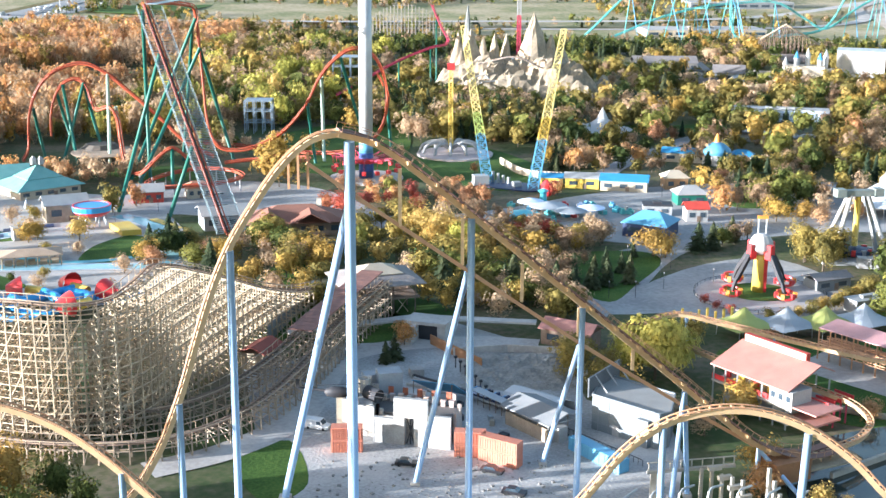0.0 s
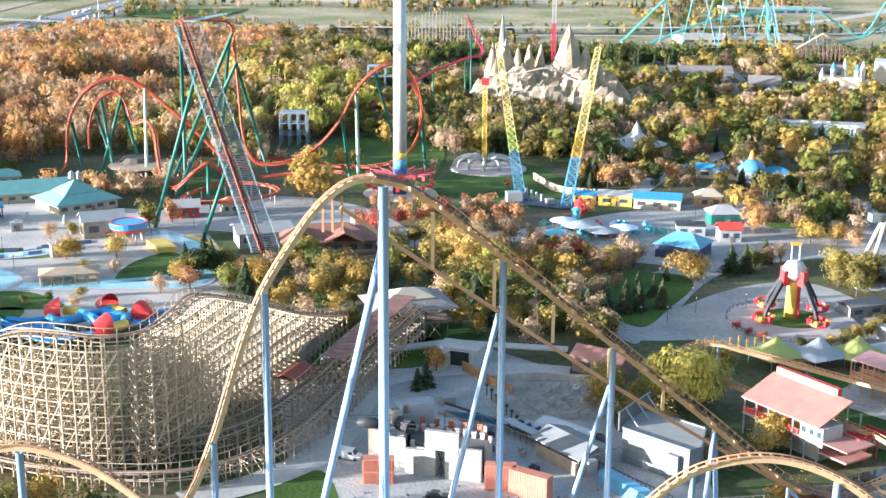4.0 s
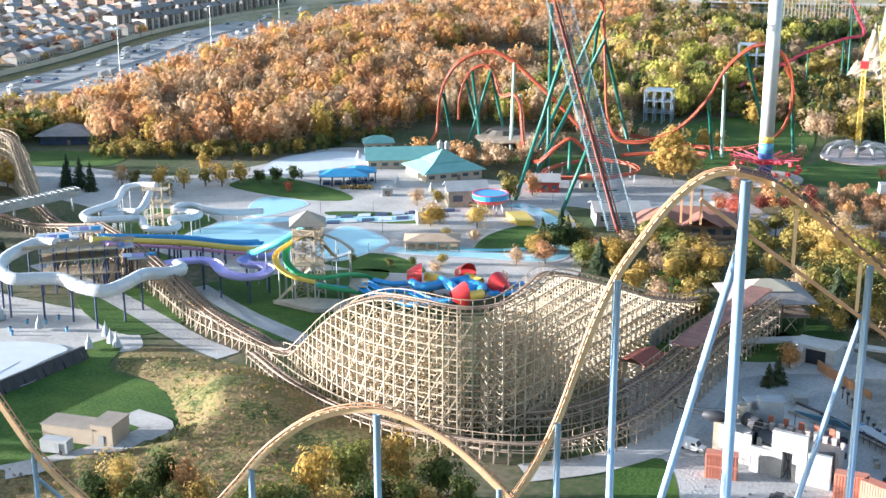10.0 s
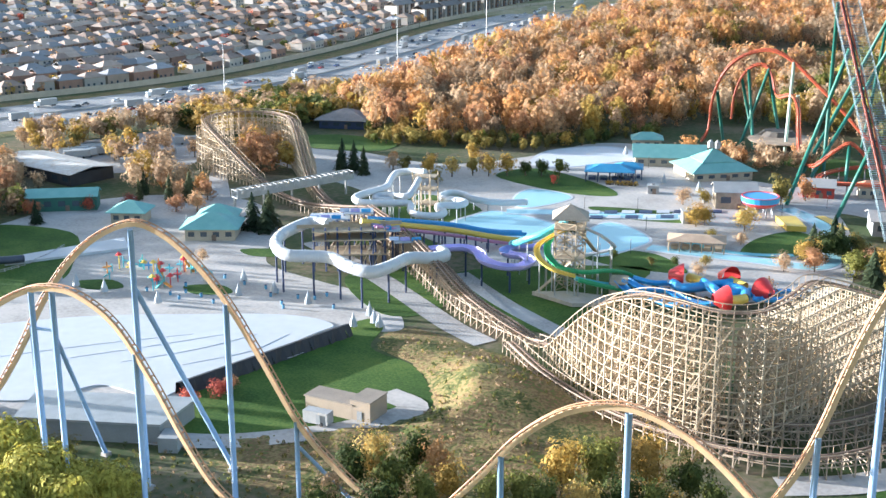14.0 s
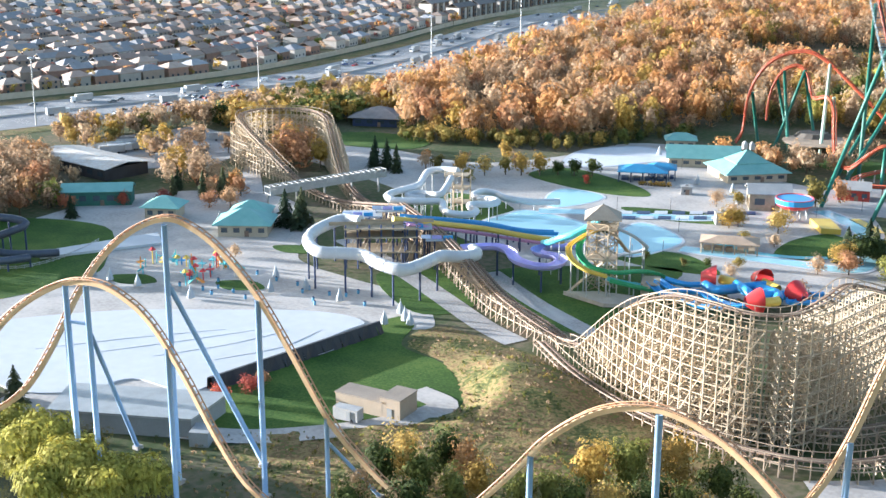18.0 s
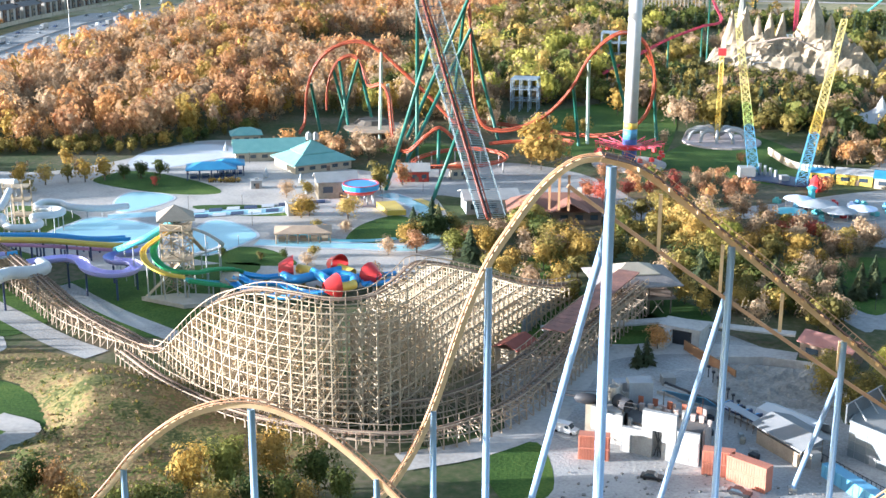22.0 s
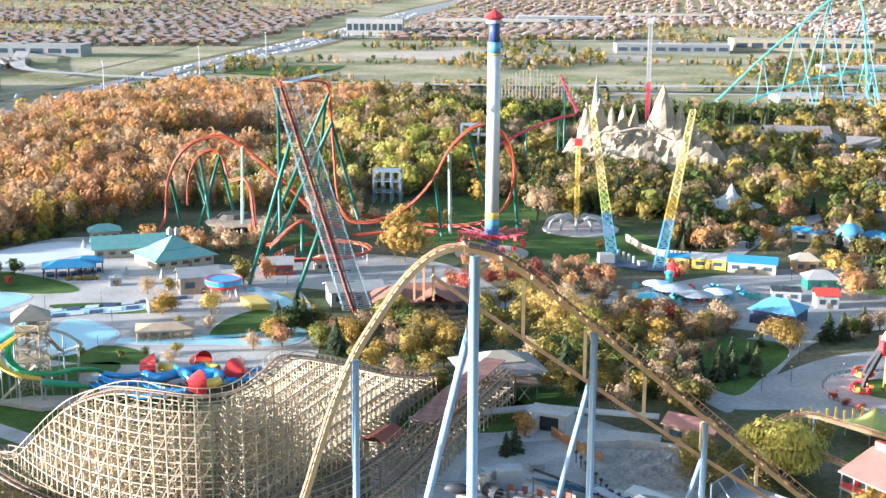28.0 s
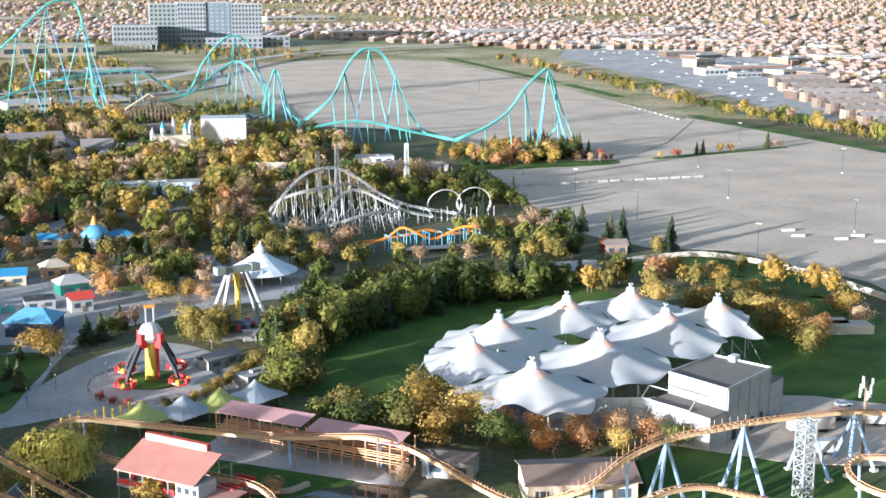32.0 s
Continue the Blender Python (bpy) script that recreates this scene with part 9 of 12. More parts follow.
# the storage shed's solid walls are dark in place of the shade of open sides
building("warehouse", (-382, 348), (46, 20), 4.6, -8, DARK, mat("rusty_white_roof", (0.62, 0.60, 0.56), (0.48, 0.40, 0.33), 0.6, fine=0.8), "long storage shed, dark walls for open-side shade, pale metal roof", "gable", 1.6, 1, 7, "warehouse")
building("picnic_shelter", (-342, 492), (22, 18), 4, 20, NAVY, SHINGLE_G, "dark octagonal shelter at the wood edge", "hip", 4, 2, 4, "shelter", 0.1)
for k in range(12):
    x, y = -396 + rnd.uniform(-8, 30), 372 + rnd.uniform(0, 50)
    t2 = thing("trailer", (x, y, 0), "white storage trailer parked in the yard", "trailer", "yard trailers")
    a = rnd.choice([35, 40, 50])
    part("body", Shape().box((x, y, 2.2), (rnd.uniform(7, 12), 2.5, 2.8), a), rnd.choice([WHITE, SILVER, WHITE, GREYWALL]), t2)
    for q in (-2.5, 2.5):
        part("wheel", Shape().pipe((x + q * 0.8 - 0.8, y + q * 0.6 + 0.8, 0.45), (x + q * 0.8 + 0.8, y + q * 0.6 - 0.8, 0.45), 0.45, 8), TYRE, t2)
building("red_barn", (-112, 462), (11, 8), 4, 15, REDROOF, WHITE, "small red barn with a white roof", "gable", 2.4, 0.6, 3, "barn")
building("food_hall", (-95, 470), (9, 7), 4, 20, CREAM, mat("terracotta_roof", (0.45, 0.22, 0.14), rough=0.85), "cream hall with terracotta roof", "hip", 2, 0.6, 3, "hall")
bo = thing("bowl_ride", (-122, 423, 0), "red and blue raised bowl ride with white ramp", "ride")
part("bowl", Shape().lathe((-122, 423, 0), [(4.4, 3.5), (6.0, 4.6), (6.5, 7.2), (6.0, 7.2), (5.4, 4.9), (0.5, 4.2)], 24), SLIDE_R, bo)
part("rim", Shape().lathe((-122, 423, 0), [(6.4, 5.2), (6.6, 7.0)], 24), SLIDE_B, bo, "blue panelled rim")
for k in range(8):
    leg(bo, (-122 + 4.6 * math.cos(k * 0.785), 423 + 4.6 * math.sin(k * 0.785), 0), (-122 + 4.6 * math.cos(k * 0.785), 423 + 4.6 * math.sin(k * 0.785), 4), 0.25, STEEL, name="post")
part("run_out", Shape().prism([(-115, 418), (-108, 407), (-102, 409), (-109, 421)], 0.2, 2.0), SLIDE_Y, bo, "yellow run-out wall")
building("cave_hall", (-134, 432), (14, 10), 6, 25, ROCK, WHITE, "rock-fronted hall with pale roof", "gable", 2.6, 0.8, 2, "hall")
# rust-roofed lodge below the lift crest
lod = building("lodge", (-52, 416), (30, 15), 4.6, 12, TIMBER_D, mat("rust_brown_shingle", (0.26, 0.12, 0.085), (0.19, 0.095, 0.07), 0.9), "dark timber lodge with rust-brown roofs", "hip", 4.5, 1.5, 6, "lodge")
part("gable_roof", Shape().gable((-46, 408, 5.6), (9, 12), 3.4, 100).gable((-60, 410, 5.6), (8, 10), 3, 100), mat("rust_shingle", (0.30, 0.13, 0.09), rough=0.9), lod)
part("chimney", Shape().box((-44, 418, 9), (1.6, 1.6, 4)), STONE, lod)
building("stage_hall", (-76, 424), (18, 13), 5, 20, GREYWALL, WHITE, "grey hall with a broad white roof", "gable", 2.2, 1, 3, "hall")
# hut over the wooden track
pv = thing("station_hut", (-20, 330, 0), "raised timber station under a grey hipped roof", "station")
part("roof", Shape().hip((-20, 329, 8.6), (21, 17), 3.4, 20, 1.0, 0.25), SHINGLE_G, pv)
part("upper_roof", Shape().hip((-20, 329, 10.6), (12, 9), 2.0, 20, 0.4, 0.25), CREAM, pv)
part("deck", Shape().box((-20, 329, 4.6), (20, 16, 0.5), 20), TIMBER_D, pv)
for x in (-9, -3, 3, 9):
    for y in (-7, 0, 7):
        X, Y = -20 + x * 0.94 - y * 0.34, 329 + x * 0.34 + y * 0.94
        part("post", Shape().beam((X, Y, 0), (X, Y, 8.6), 0.35), TIMBER_D, pv)
for k in range(4):
    part("brace", Shape().beam((-26 + 4 * k, 320 + 1.4 * k, 0.3), (-23 + 4 * k, 321 + 1.4 * k, 4.4), 0.2).beam((-23 + 4 * k, 321 + 1.4 * k, 0.3), (-26 + 4 * k, 320 + 1.4 * k, 4.4), 0.2), TIMBER, pv)
building("brake_shed", (-44, 283), (9, 6), 4.2, 70, TIMBER, mat("rust_red_roof", (0.34, 0.10, 0.07), rough=0.8), "small shed with rust-red roof by the track", "gable", 1.4, 0.5, 1, "shed")
ww = Shape()
for k in range(14):
    ww.box((-44.5 + 0.5 * k, 300 + 3 * k, 2.2), (0.4, 3.0, 4.4), -9)
single("boundary_wall", ww, GREYWALL, "grey panelled wall behind the wooden coaster", "wall")

# ---------------------------------------------------------------- stunt set yard
def ragged(p, q, h, seed, width=0.5, step=0.9, low=0.35, z0=0.0):
    """A broken wall between two ground points: strips of uneven height."""
    rg = random.Random(seed)
    p, q = Vector((*p, 0)), Vector((*q, 0))
    n = max(2, round((q - p).length / step))
    ln, top, line = (q - p).length, h, [(0.0, 0.0)]
    for k in range(n):
        if rg.random() < 0.55:
            top = h * rg.uniform(low, 1.0)
        line += [(ln * k / n, top), (ln * (k + 1) / n - 0.04, top * rg.uniform(0.96, 1.0))]
    line.append((ln, 0.0))
    d = (q - p).normalized()
    side = Vector((-d.y, d.x, 0)) * width / 2
    w, m = Shape(), len(line)
    for f in (-1, 1):
        w.v += [tuple(p + d * u + side * f + Vector((0, 0, z0 + v))) for u, v in line]
    w.f += [tuple(range(m)), tuple(range(2 * m - 1, m - 1, -1))] + [(k, m + k, m + (k + 1) % m, (k + 1) % m) for k in range(m)]
    return w


PLASTER = mat("white_plaster", (0.39, 0.385, 0.37), (0.27, 0.26, 0.245), 0.85, scale=0.5)
PINKPL = mat("pale_pink_plaster", (0.52, 0.43, 0.39), (0.36, 0.27, 0.235), 0.9, scale=0.7)
CREAMPL = mat("stained_cream_plaster", (0.48, 0.45, 0.41), (0.31, 0.285, 0.255), 0.9, scale=0.6)
sw2 = thing("set_facade", (-7, 236, 0), "white ruined facade wall with a gateway", "facade")
RZ = -14.8


def along(d, off=0.0):
    """A point on the facade's line, d metres from its west end, off metres behind it."""
    ca, sa = math.cos(radians(RZ)), math.sin(radians(RZ))
    return -15 + ca * d - sa * off, 238.2 + sa * d + ca * off


for d, w, h, lab in ((2.2, 4.3, 5.4, ""), (13.7, 4.6, 6.8, "")):
    part("wall", Shape().box((*along(d), h / 2), (w, 0.9, h), RZ), PLASTER, sw2)
part("gate_pier", Shape().box((*along(5.4), 4.95), (2.2, 1.1, 9.9), RZ), PLASTER, sw2)
part("gate_pier", Shape().box((*along(9.9), 4.95), (2.8, 1.1, 9.9), RZ), PLASTER, sw2)
part("gate_lintel", Shape().box((*along(7.5), 7.9), (2.2, 1.1, 4.0), RZ), PLASTER, sw2)
part("gate_steel", Shape().beam((*along(6.7, 0.5), 0), (*along(8.3, 0.5), 5.6), 0.2).beam((*along(8.3, 0.5), 0), (*along(6.7, 0.5), 5.6), 0.2).beam((*along(7.5, 0.5), 0), (*along(7.5, 0.5), 5.8), 0.25), DARK, sw2)
for d in (0.2, 2.2, 4.3, 12.0, 14.0, 15.8):
    part("panel_joint", Shape().box((*along(d, -0.47), 2.6), (0.08, 0.06, 5.0), RZ), GREYWALL, sw2)
rn = thing("ruin_set", (-9, 245, 0), "roofless ruined stage building in stained cream and pink plaster", "ruin")
part("back_wall", ragged((-15, 250), (1.5, 245.5), 7.6, 4, 0.6, 0.8, 0.6), PINKPL, rn)
part("front_wall", ragged((-14, 241.5), (0.5, 237.6), 5.8, 6, 0.6, 0.8, 0.7), CREAMPL, rn)
part("end_wall", ragged((1.2, 237), (2.4, 245), 6.6, 8, 0.6, 0.8, 0.6), PINKPL, rn)
part("floor", Shape().prism([(-14, 242), (0.5, 238), (1.8, 245), (-14.6, 249.6)], 4.6, 5.0), mat("dark_rubble_floor", (0.16, 0.15, 0.14), (0.10, 0.09, 0.085), 0.95), rn)
for k in range(9):
    x, y = -13.4 + 1.75 * k, 248.6 - 0.46 * k
    hk = 5.9 + 0.7 * abs(math.sin(k * 2.3))
    part("broken_pillar", Shape().box((x, y - 0.6, (5.0 + hk) / 2), (0.9, 0.7, hk - 5.0), -15).box((x, y - 0.6, hk + 0.1), (1.1, 0.9, 0.25), -15), PINKPL if k % 3 else CREAMPL, rn)
for k in range(5):
    part("window_reveal", Shape().box((-12 + 3 * k, 249.15 - 0.8 * k - 0.36, 6.9), (1.1, 0.25, 1.7), -15), mat("rust_red_panel", (0.36, 0.12, 0.07), rough=0.85), rn)
tow = thing("ruin_tower", (-18, 246, 0), "stepped cream ruin tower with a round pipe mouth", "ruin")
part("wall", ragged((-21.5, 242), (-15, 240.6), 8.6, 11, 0.7, 0.8, 0.75), CREAMPL, tow)
part("wall", ragged((-22, 242.5), (-21, 252), 7.0, 12, 0.7, 0.9, 0.7), CREAMPL, tow)
part("wall", ragged((-21, 252), (-14.5, 250.4), 9.8, 13, 0.7, 0.8, 0.7), CREAMPL, tow)
part("core", Shape().prism([(-21, 242.6), (-15.4, 241.4), (-14.8, 250), (-20.6, 251.6)], 0, 6.6), CREAMPL, tow)
# closed cylinder; the shade of its mouth is put into its dark colour
part("pipe_mouth", Shape().tube([(-14.2, 243.6, 7.4), (-16.8, 246, 7.6)], 1.45, 14), DARK, tow, "closed pipe end, dark in place of mouth shade", smooth=True)
for x, y, r2, z0, z1 in ((-17.6, 248.6, 1.3, 6.6, 9.6), (-19.4, 246.2, 0.8, 6.6, 8.6)):
    part("drum", Shape().lathe((x, y, 0), [(r2, z0), (r2, z1), (r2 * 0.82, z1), (r2 * 0.8, z1 - 0.5)], 14), CREAMPL, tow, smooth=False)
part("roof_box", Shape().box((-12.6, 252.4, 5.0), (5, 4, 10), 14).box((-16.4, 254, 4.4), (3.4, 3, 8.8), 20), mat("grey_blue_sheet", (0.33, 0.36, 0.39), (0.25, 0.27, 0.30), 0.7), tow)
part("handrail", Shape().beam((-16, 241, 9.6), (-12.4, 244.6, 7.6), 0.12).beam((-16, 241, 8.6), (-12.4, 244.6, 6.6), 0.12), PINKPL, tow)
single("tarpaulin", Shape().add([(-8, 257, 6.2), (1, 255, 6.0), (4.2, 262, 1.2), (-4, 264, 1.6), (-8, 257, 6.0), (1, 255, 5.8), (4.2, 262, 1.0), (-4, 264, 1.4)], [(0, 1, 2, 3), (7, 6, 5, 4), (0, 4, 5, 1), (1, 5, 6, 2), (2, 6, 7, 3), (3, 7, 4, 0)]), SKYBLUE, "sloping sky-blue tarpaulin behind the ruin", "tarpaulin")
for x, y in ((-7.6, 257), (0.6, 255.4), (3.8, 261.6), (-3.8, 263.6)):
    single("tarpaulin_post", Shape().beam((x, y, 0), (x, y, 6.0 if y < 258 else 1.2), 0.2), TIMBER_D, "timber post under the tarpaulin", "post", "tarpaulin posts")
PALEBOARD = mat("pale_board", (0.38, 0.36, 0.33), (0.28, 0.26, 0.24), 0.9)
for x, y, w, d, h, rz in ((-6, 270, 6, 4, 0.8, -25), (-2, 266.4, 5, 3, 0.6, -20), (-7.5, 276, 3, 3, 2, 15)):
    single("board_stack", Shape().box((x, y, h / 2 + 0.05), (w, d, h), rz), PALEBOARD, "stack of pale boards on the gravel", "boards", "board stacks")
he = thing("helicopter", (-24, 244, 0), "black prop helicopter perched on the set wall", "helicopter")
body = [(0.05, -2.4), (0.7, -2.0), (1.05, -0.6), (1.0, 0.8), (0.55, 2.0), (0.15, 3.0)]
hv = Shape()
for r2, x in body:
    for j in range(10):
        hv.v.append((-22.5 + x * 1.2, 243 + r2 * math.cos(math.tau * j / 10), 8.6 + r2 * 1.15 * math.sin(math.tau * j / 10)))
for i in range(5):
    for j in range(10):
        hv.f.append((i * 10 + j, i * 10 + (j + 1) % 10, (i + 1) * 10 + (j + 1) % 10, (i + 1) * 10 + j))
part("fuselage", hv, DARK, he, smooth=True)
part("tail_boom", Shape().tube([(-25, 243, 8.9), (-30.6, 243.4, 9.4)], 0.3, 8, r_end=0.14), DARK, he)
part("tail_fin", Shape().box((-30.7, 243.4, 10.2), (0.7, 0.12, 2.0)), DARK, he)
part("rotor", Shape().box((-22.4, 243, 10.2), (9, 0.25, 0.06), 8), DARK, he)
part("stand", Shape().beam((-22, 243, 0), (-22, 243, 7.6), 1.6), CREAM, he)
CONT = [((-20, 233.4, 0), 6.2, 2), ((-20, 233.4, 2.65), 6.2, 2), ((4.2, 231.5, 0), 6.1, -4), ((4.2, 231.5, 2.65), 6.1, -4), ((10, 228, 0), 8.4, -32), ((10, 228, 2.65), 8.4, -32)]
for (x, y, z), ln, rz in CONT:
    c = thing("container", (x, y, z), "rust-red corrugated shipping container", "container", "set containers")
    part("body", Shape().box((x, y, z + 1.3), (ln, 2.5, 2.58), rz), CONTAINER, c)
    ca, sa = math.cos(radians(rz)), math.sin(radians(rz))
    for k in range(int(ln / 0.55)):
        ox = -ln / 2 + 0.3 + 0.55 * k
        for s in (-1.28, 1.28):
            part("rib", Shape().box((x + ca * ox - sa * s, y + sa * ox + ca * s, z + 1.3), (0.22, 0.1, 2.3), rz), CONTAINER, c)
WCLAD = mat("pale_blue_grey_block", (0.185, 0.205, 0.22), (0.15, 0.168, 0.18), 0.75)
gw = thing("set_workshop", (37, 245, 0), "pale blue-grey block workshop with a flat roof", "workshop")
WF = [(29.4, 245.5), (41.4, 234.6), (43.8, 236.0), (46.4, 246), (33.4, 258)]
part("wall", Shape().prism(WF, 0, 7.2), WCLAD, gw)
part("roof", Shape().prism(WF, 7.2, 7.45), mat("grey_roof_sheet", (0.30, 0.295, 0.28), (0.24, 0.235, 0.225), 0.85), gw)
for (x0, y0), (x1, y1) in zip(WF, WF[1:] + WF[:1]):
    part("parapet", Shape().beam((x0, y0, 7.55), (x1, y1, 7.55), 0.3, 0.5), WCLAD, gw)
wd = Vector((41.4 - 29.4, 234.6 - 245.5, 0)).normalized()
wn = Vector((wd.y, -wd.x, 0))
for k in range(6):
    c = Vector((29.4, 245.5, 0)) + wd * (1.6 + 2.6 * k) + wn * 0.04
    part("panel_joint", Shape().box((c.x, c.y, 3.6), (0.1, 0.08, 7.0), math.degrees(math.atan2(wd.y, wd.x))), GREYWALL, gw)
for z in (1.8, 3.6, 5.4):
    part("panel_joint", Shape().beam(Vector((29.4, 245.5, z)) + wn * 0.04, Vector((41.4, 234.6, z)) + wn * 0.04, 0.08, 0.06), GREYWALL, gw)
c = Vector((29.4, 245.5, 0)) + wd * 6.0 + wn * 0.06
part("door", Shape().box((c.x, c.y, 1.2), (1.6, 0.1, 2.4), math.degrees(math.atan2(wd.y, wd.x))), WHITE, gw)
c = Vector((29.4, 245.5, 0)) + wd * 13.0 + wn * 0.5
part("lean_to", Shape().box((c.x, c.y, 2.9), (2.6, 1.2, 5.8), math.degrees(math.atan2(wd.y, wd.x))), WCLAD, gw)
part("billboard", Shape().beam((28.6, 246.4, 8.6), (36.5, 258.5, 8.6), 0.3, 4.2), mat("dark_slat_panel", (0.13, 0.145, 0.16), (0.09, 0.10, 0.11), 0.7), gw, "dark slatted hoarding")
for k in range(3):
    x, y = 30 + 2.7 * k, 248.4 + 4.1 * k
    part("billboard_strut", Shape().beam((x + 2.6, y - 1.6, 7.4), (x + 0.2, y, 10.6), 0.22), WHITE, gw)
hs = thing("set_shed", (19, 245, 0), "open grey station shed with a pitched sheet roof", "shed")
part("roof", Shape().gable((19.2, 245.2, 4.2), (14, 9), 1.7, -52, 0.6), mat("pale_sheet_roof", (0.20, 0.205, 0.21), (0.16, 0.165, 0.17), 0.8), hs)
for k in range(5):
    for o in (-4.2, 4.2):
        x, y = 19.2 + (-6.4 + 3.2 * k) * 0.616 + o * 0.788, 245.2 - (-6.4 + 3.2 * k) * 0.788 + o * 0.616
        part("post", Shape().beam((x, y, 0), (x, y, 4.1), 0.22), WHITE if k == 4 else AGED, hs)
part("side_wall", Shape().box((19.2 - 4.3 * 0.788, 245.2 - 4.3 * 0.616, 1.5), (13, 0.2, 3.0), -52), AGED, hs)
part("truss", Shape().beam((19.2 + 7 * 0.616 - 4.6 * 0.788, 245.2 - 7 * 0.788 - 4.6 * 0.616, 4.1), (19.2 + 7 * 0.616 + 4.6 * 0.788, 245.2 - 7 * 0.788 + 4.6 * 0.616, 4.1), 0.2), WHITE, hs)
part("end_box", Shape().box((22.0, 239.4, 1.6), (3, 2.4, 3.2), -52), WHITE, hs)
qr = thing("queue_gallery", (11, 255, 0), "narrow timber queue gallery with a flat roof", "gallery")
part("roof", Shape().beam((5.6, 260.6, 3.0), (14.4, 249.6, 3.0), 2.4, 0.16), GREYCANVAS, qr)
for k in range(8):
    for o in (-1.0, 1.0):
        x, y = 5.8 + 1.22 * k + o * 0.78, 260.2 - 1.5 * k + o * 0.62
        part("post", Shape().beam((x, y, 0), (x, y, 3.0), 0.16), TIMBER_D, qr)
single("tarp_dome", Shape().add([(14 + 13 * u * 0.8 + 3 * math.cos(t), 262 - 9 * u + 2.4 * math.cos(t), 3.4 * math.sin(t)) for u in (0, 0.33, 0.66, 1) for t in (0, 0.8, 1.57, 2.3, 3.14)], [(i * 5 + j, i * 5 + j + 1, (i + 1) * 5 + j + 1, (i + 1) * 5 + j) for i in range(3) for j in range(4)]), TARP, "white arched tarpaulin tunnel", "tunnel")
bl = Shape().box((29, 229.6, 1.4), (14.6, 2.6, 2.8), -54.5)
for k in range(9):
    bl.box((29 + (-6.4 + 1.6 * k) * 0.581 - 1.34 * 0.814, 229.6 - (-6.4 + 1.6 * k) * 0.814 - 1.34 * 0.581, 1.4), (0.18, 0.1, 2.7), -54.5)
single("blue_wall", bl, SKYBLUE, "long sky-blue ribbed storage box", "container")
# broken ground of the quarry slope behind the track
qs, QN = Shape(), 46
for i in range(QN):
    for j in range(QN):
        u, v = i / (QN - 1), j / (QN - 1)
        x, y = 2 + 27 * u, 266 + 25 * v
        e = min(1.0, 8 * u, 8 * (1 - u), 8 * v, 8 * (1 - v))
        f = noise.noise((x * 0.35, y * 0.35, 2)) + 0.7 * noise.noise((x * 0.9, y * 0.9, 5)) + 0.4 * noise.noise((x * 2.1, y * 2.1, 7))
        qs.v.append((x, y, e * max(0.05, 0.3 + 1.7 * v * v + 0.55 * f) - 0.02))
qs.f = [(i * QN + j, (i + 1) * QN + j, (i + 1) * QN + j + 1, i * QN + j + 1) for i in range(QN - 1) for j in range(QN - 1)]
single("quarry_slope", qs, mat("broken_stone", (0.35, 0.325, 0.29), (0.20, 0.185, 0.165), 0.95, scale=0.3, fine=1.6, bump=0.8), "rough slope of broken pale stone", "rubble", kind="structure")
kb = Shape()
for a2, b2 in zip(((1, 290), (14, 293), (27, 291), (31, 280), (32, 264)), ((14, 293), (27, 291), (31, 280), (32, 264), (33, 258))):
    kb.beam((*a2, 1.1), (*b2, 1.1), 0.5, 2.2)
single("retaining_wall", kb, CONCRETE, "low concrete retaining wall round the quarry slope", "wall", kind="structure")
for k in range(9):
    x, y = 1.5 + 1.1 * k, 282 - 3.2 * k
    single("sensor_post", Shape().beam((x, y, 0), (x, y, 2.6), 0.25).box((x, y, 2.7), (0.7, 0.5, 0.5), 20), DARK, "dark equipment post beside the set track", "post", "track posts")
wf = Shape()
for k in range(5):
    wf.box((52 - 1.6 * k, 208 + 1.2 * k, 3.0), (0.55, 0.55, 6.0), 20)
    wf.box((54 - 1.6 * k, 206.5 + 1.2 * k, 1.6 + 1.3 * k), (2.6, 0.8, 0.8), 20)
for k in range(4):
    wf.box((56 + 0.9 * k, 206 - 0.5 * k, 4.6 - 1.1 * k), (0.6, 0.6, 9.2 - 2.2 * k), 20)
wf.box((44, 214, 5.4), (17, 0.6, 0.6), 12).box((37, 213, 2.7), (1, 1, 5.4)).box((44, 214, 7.2), (17, 0.2, 0.2), 12)
for k in range(9):
    wf.box((36 + 2 * k, 212.3 + 0.4 * k, 6.5), (0.2, 0.2, 1.6), 12)
single("ruined_building", wf, STONE, "white broken building frame of the set", "set frame")
for k in range(7):
    a = math.pi * k / 6
    fr = Shape().tube(curve([(30 + 5 * k, 202, 0), (30 + 5 * k, 203, 4 + math.sin(a) * 2), (33 + 5 * k, 206, 5 + math.sin(a))], 4), 0.22, 6).beam((30 + 5 * k, 202, 1.5), (35 + 5 * k, 202, 3.0), 0.25)
    single("rail_frame", fr, STEEL, "grey steel dark-ride rail frame", "frame", "rail frames")
tr = thing("coaster_train", (10, 256, 0), "dark blue coaster train parked on the set track", "train")
for k in range(7):
    x, y = 6 + 2.0 * k, 262 - 1.9 * k
    c = part("carriage", Shape().box((x, y, 1.6), (2.3, 1.9, 1.1), -43).box((x + 0.3, y - 0.3, 2.5), (0.5, 1.8, 0.9), -43), NAVY, tr)
    part("side_stripe", Shape().box((x - 0.68, y - 0.64, 1.75), (2.0, 0.06, 0.4), -43), SLIDE_LB, c, "pale blue side stripe")
    for q in (-0.45, 0.45):
        part("seat", Shape().box((x - 0.2 + q * 0.68, y + 0.2 + q * 0.73, 2.35), (0.55, 0.6, 0.7), -43), SLIDE_B, c)
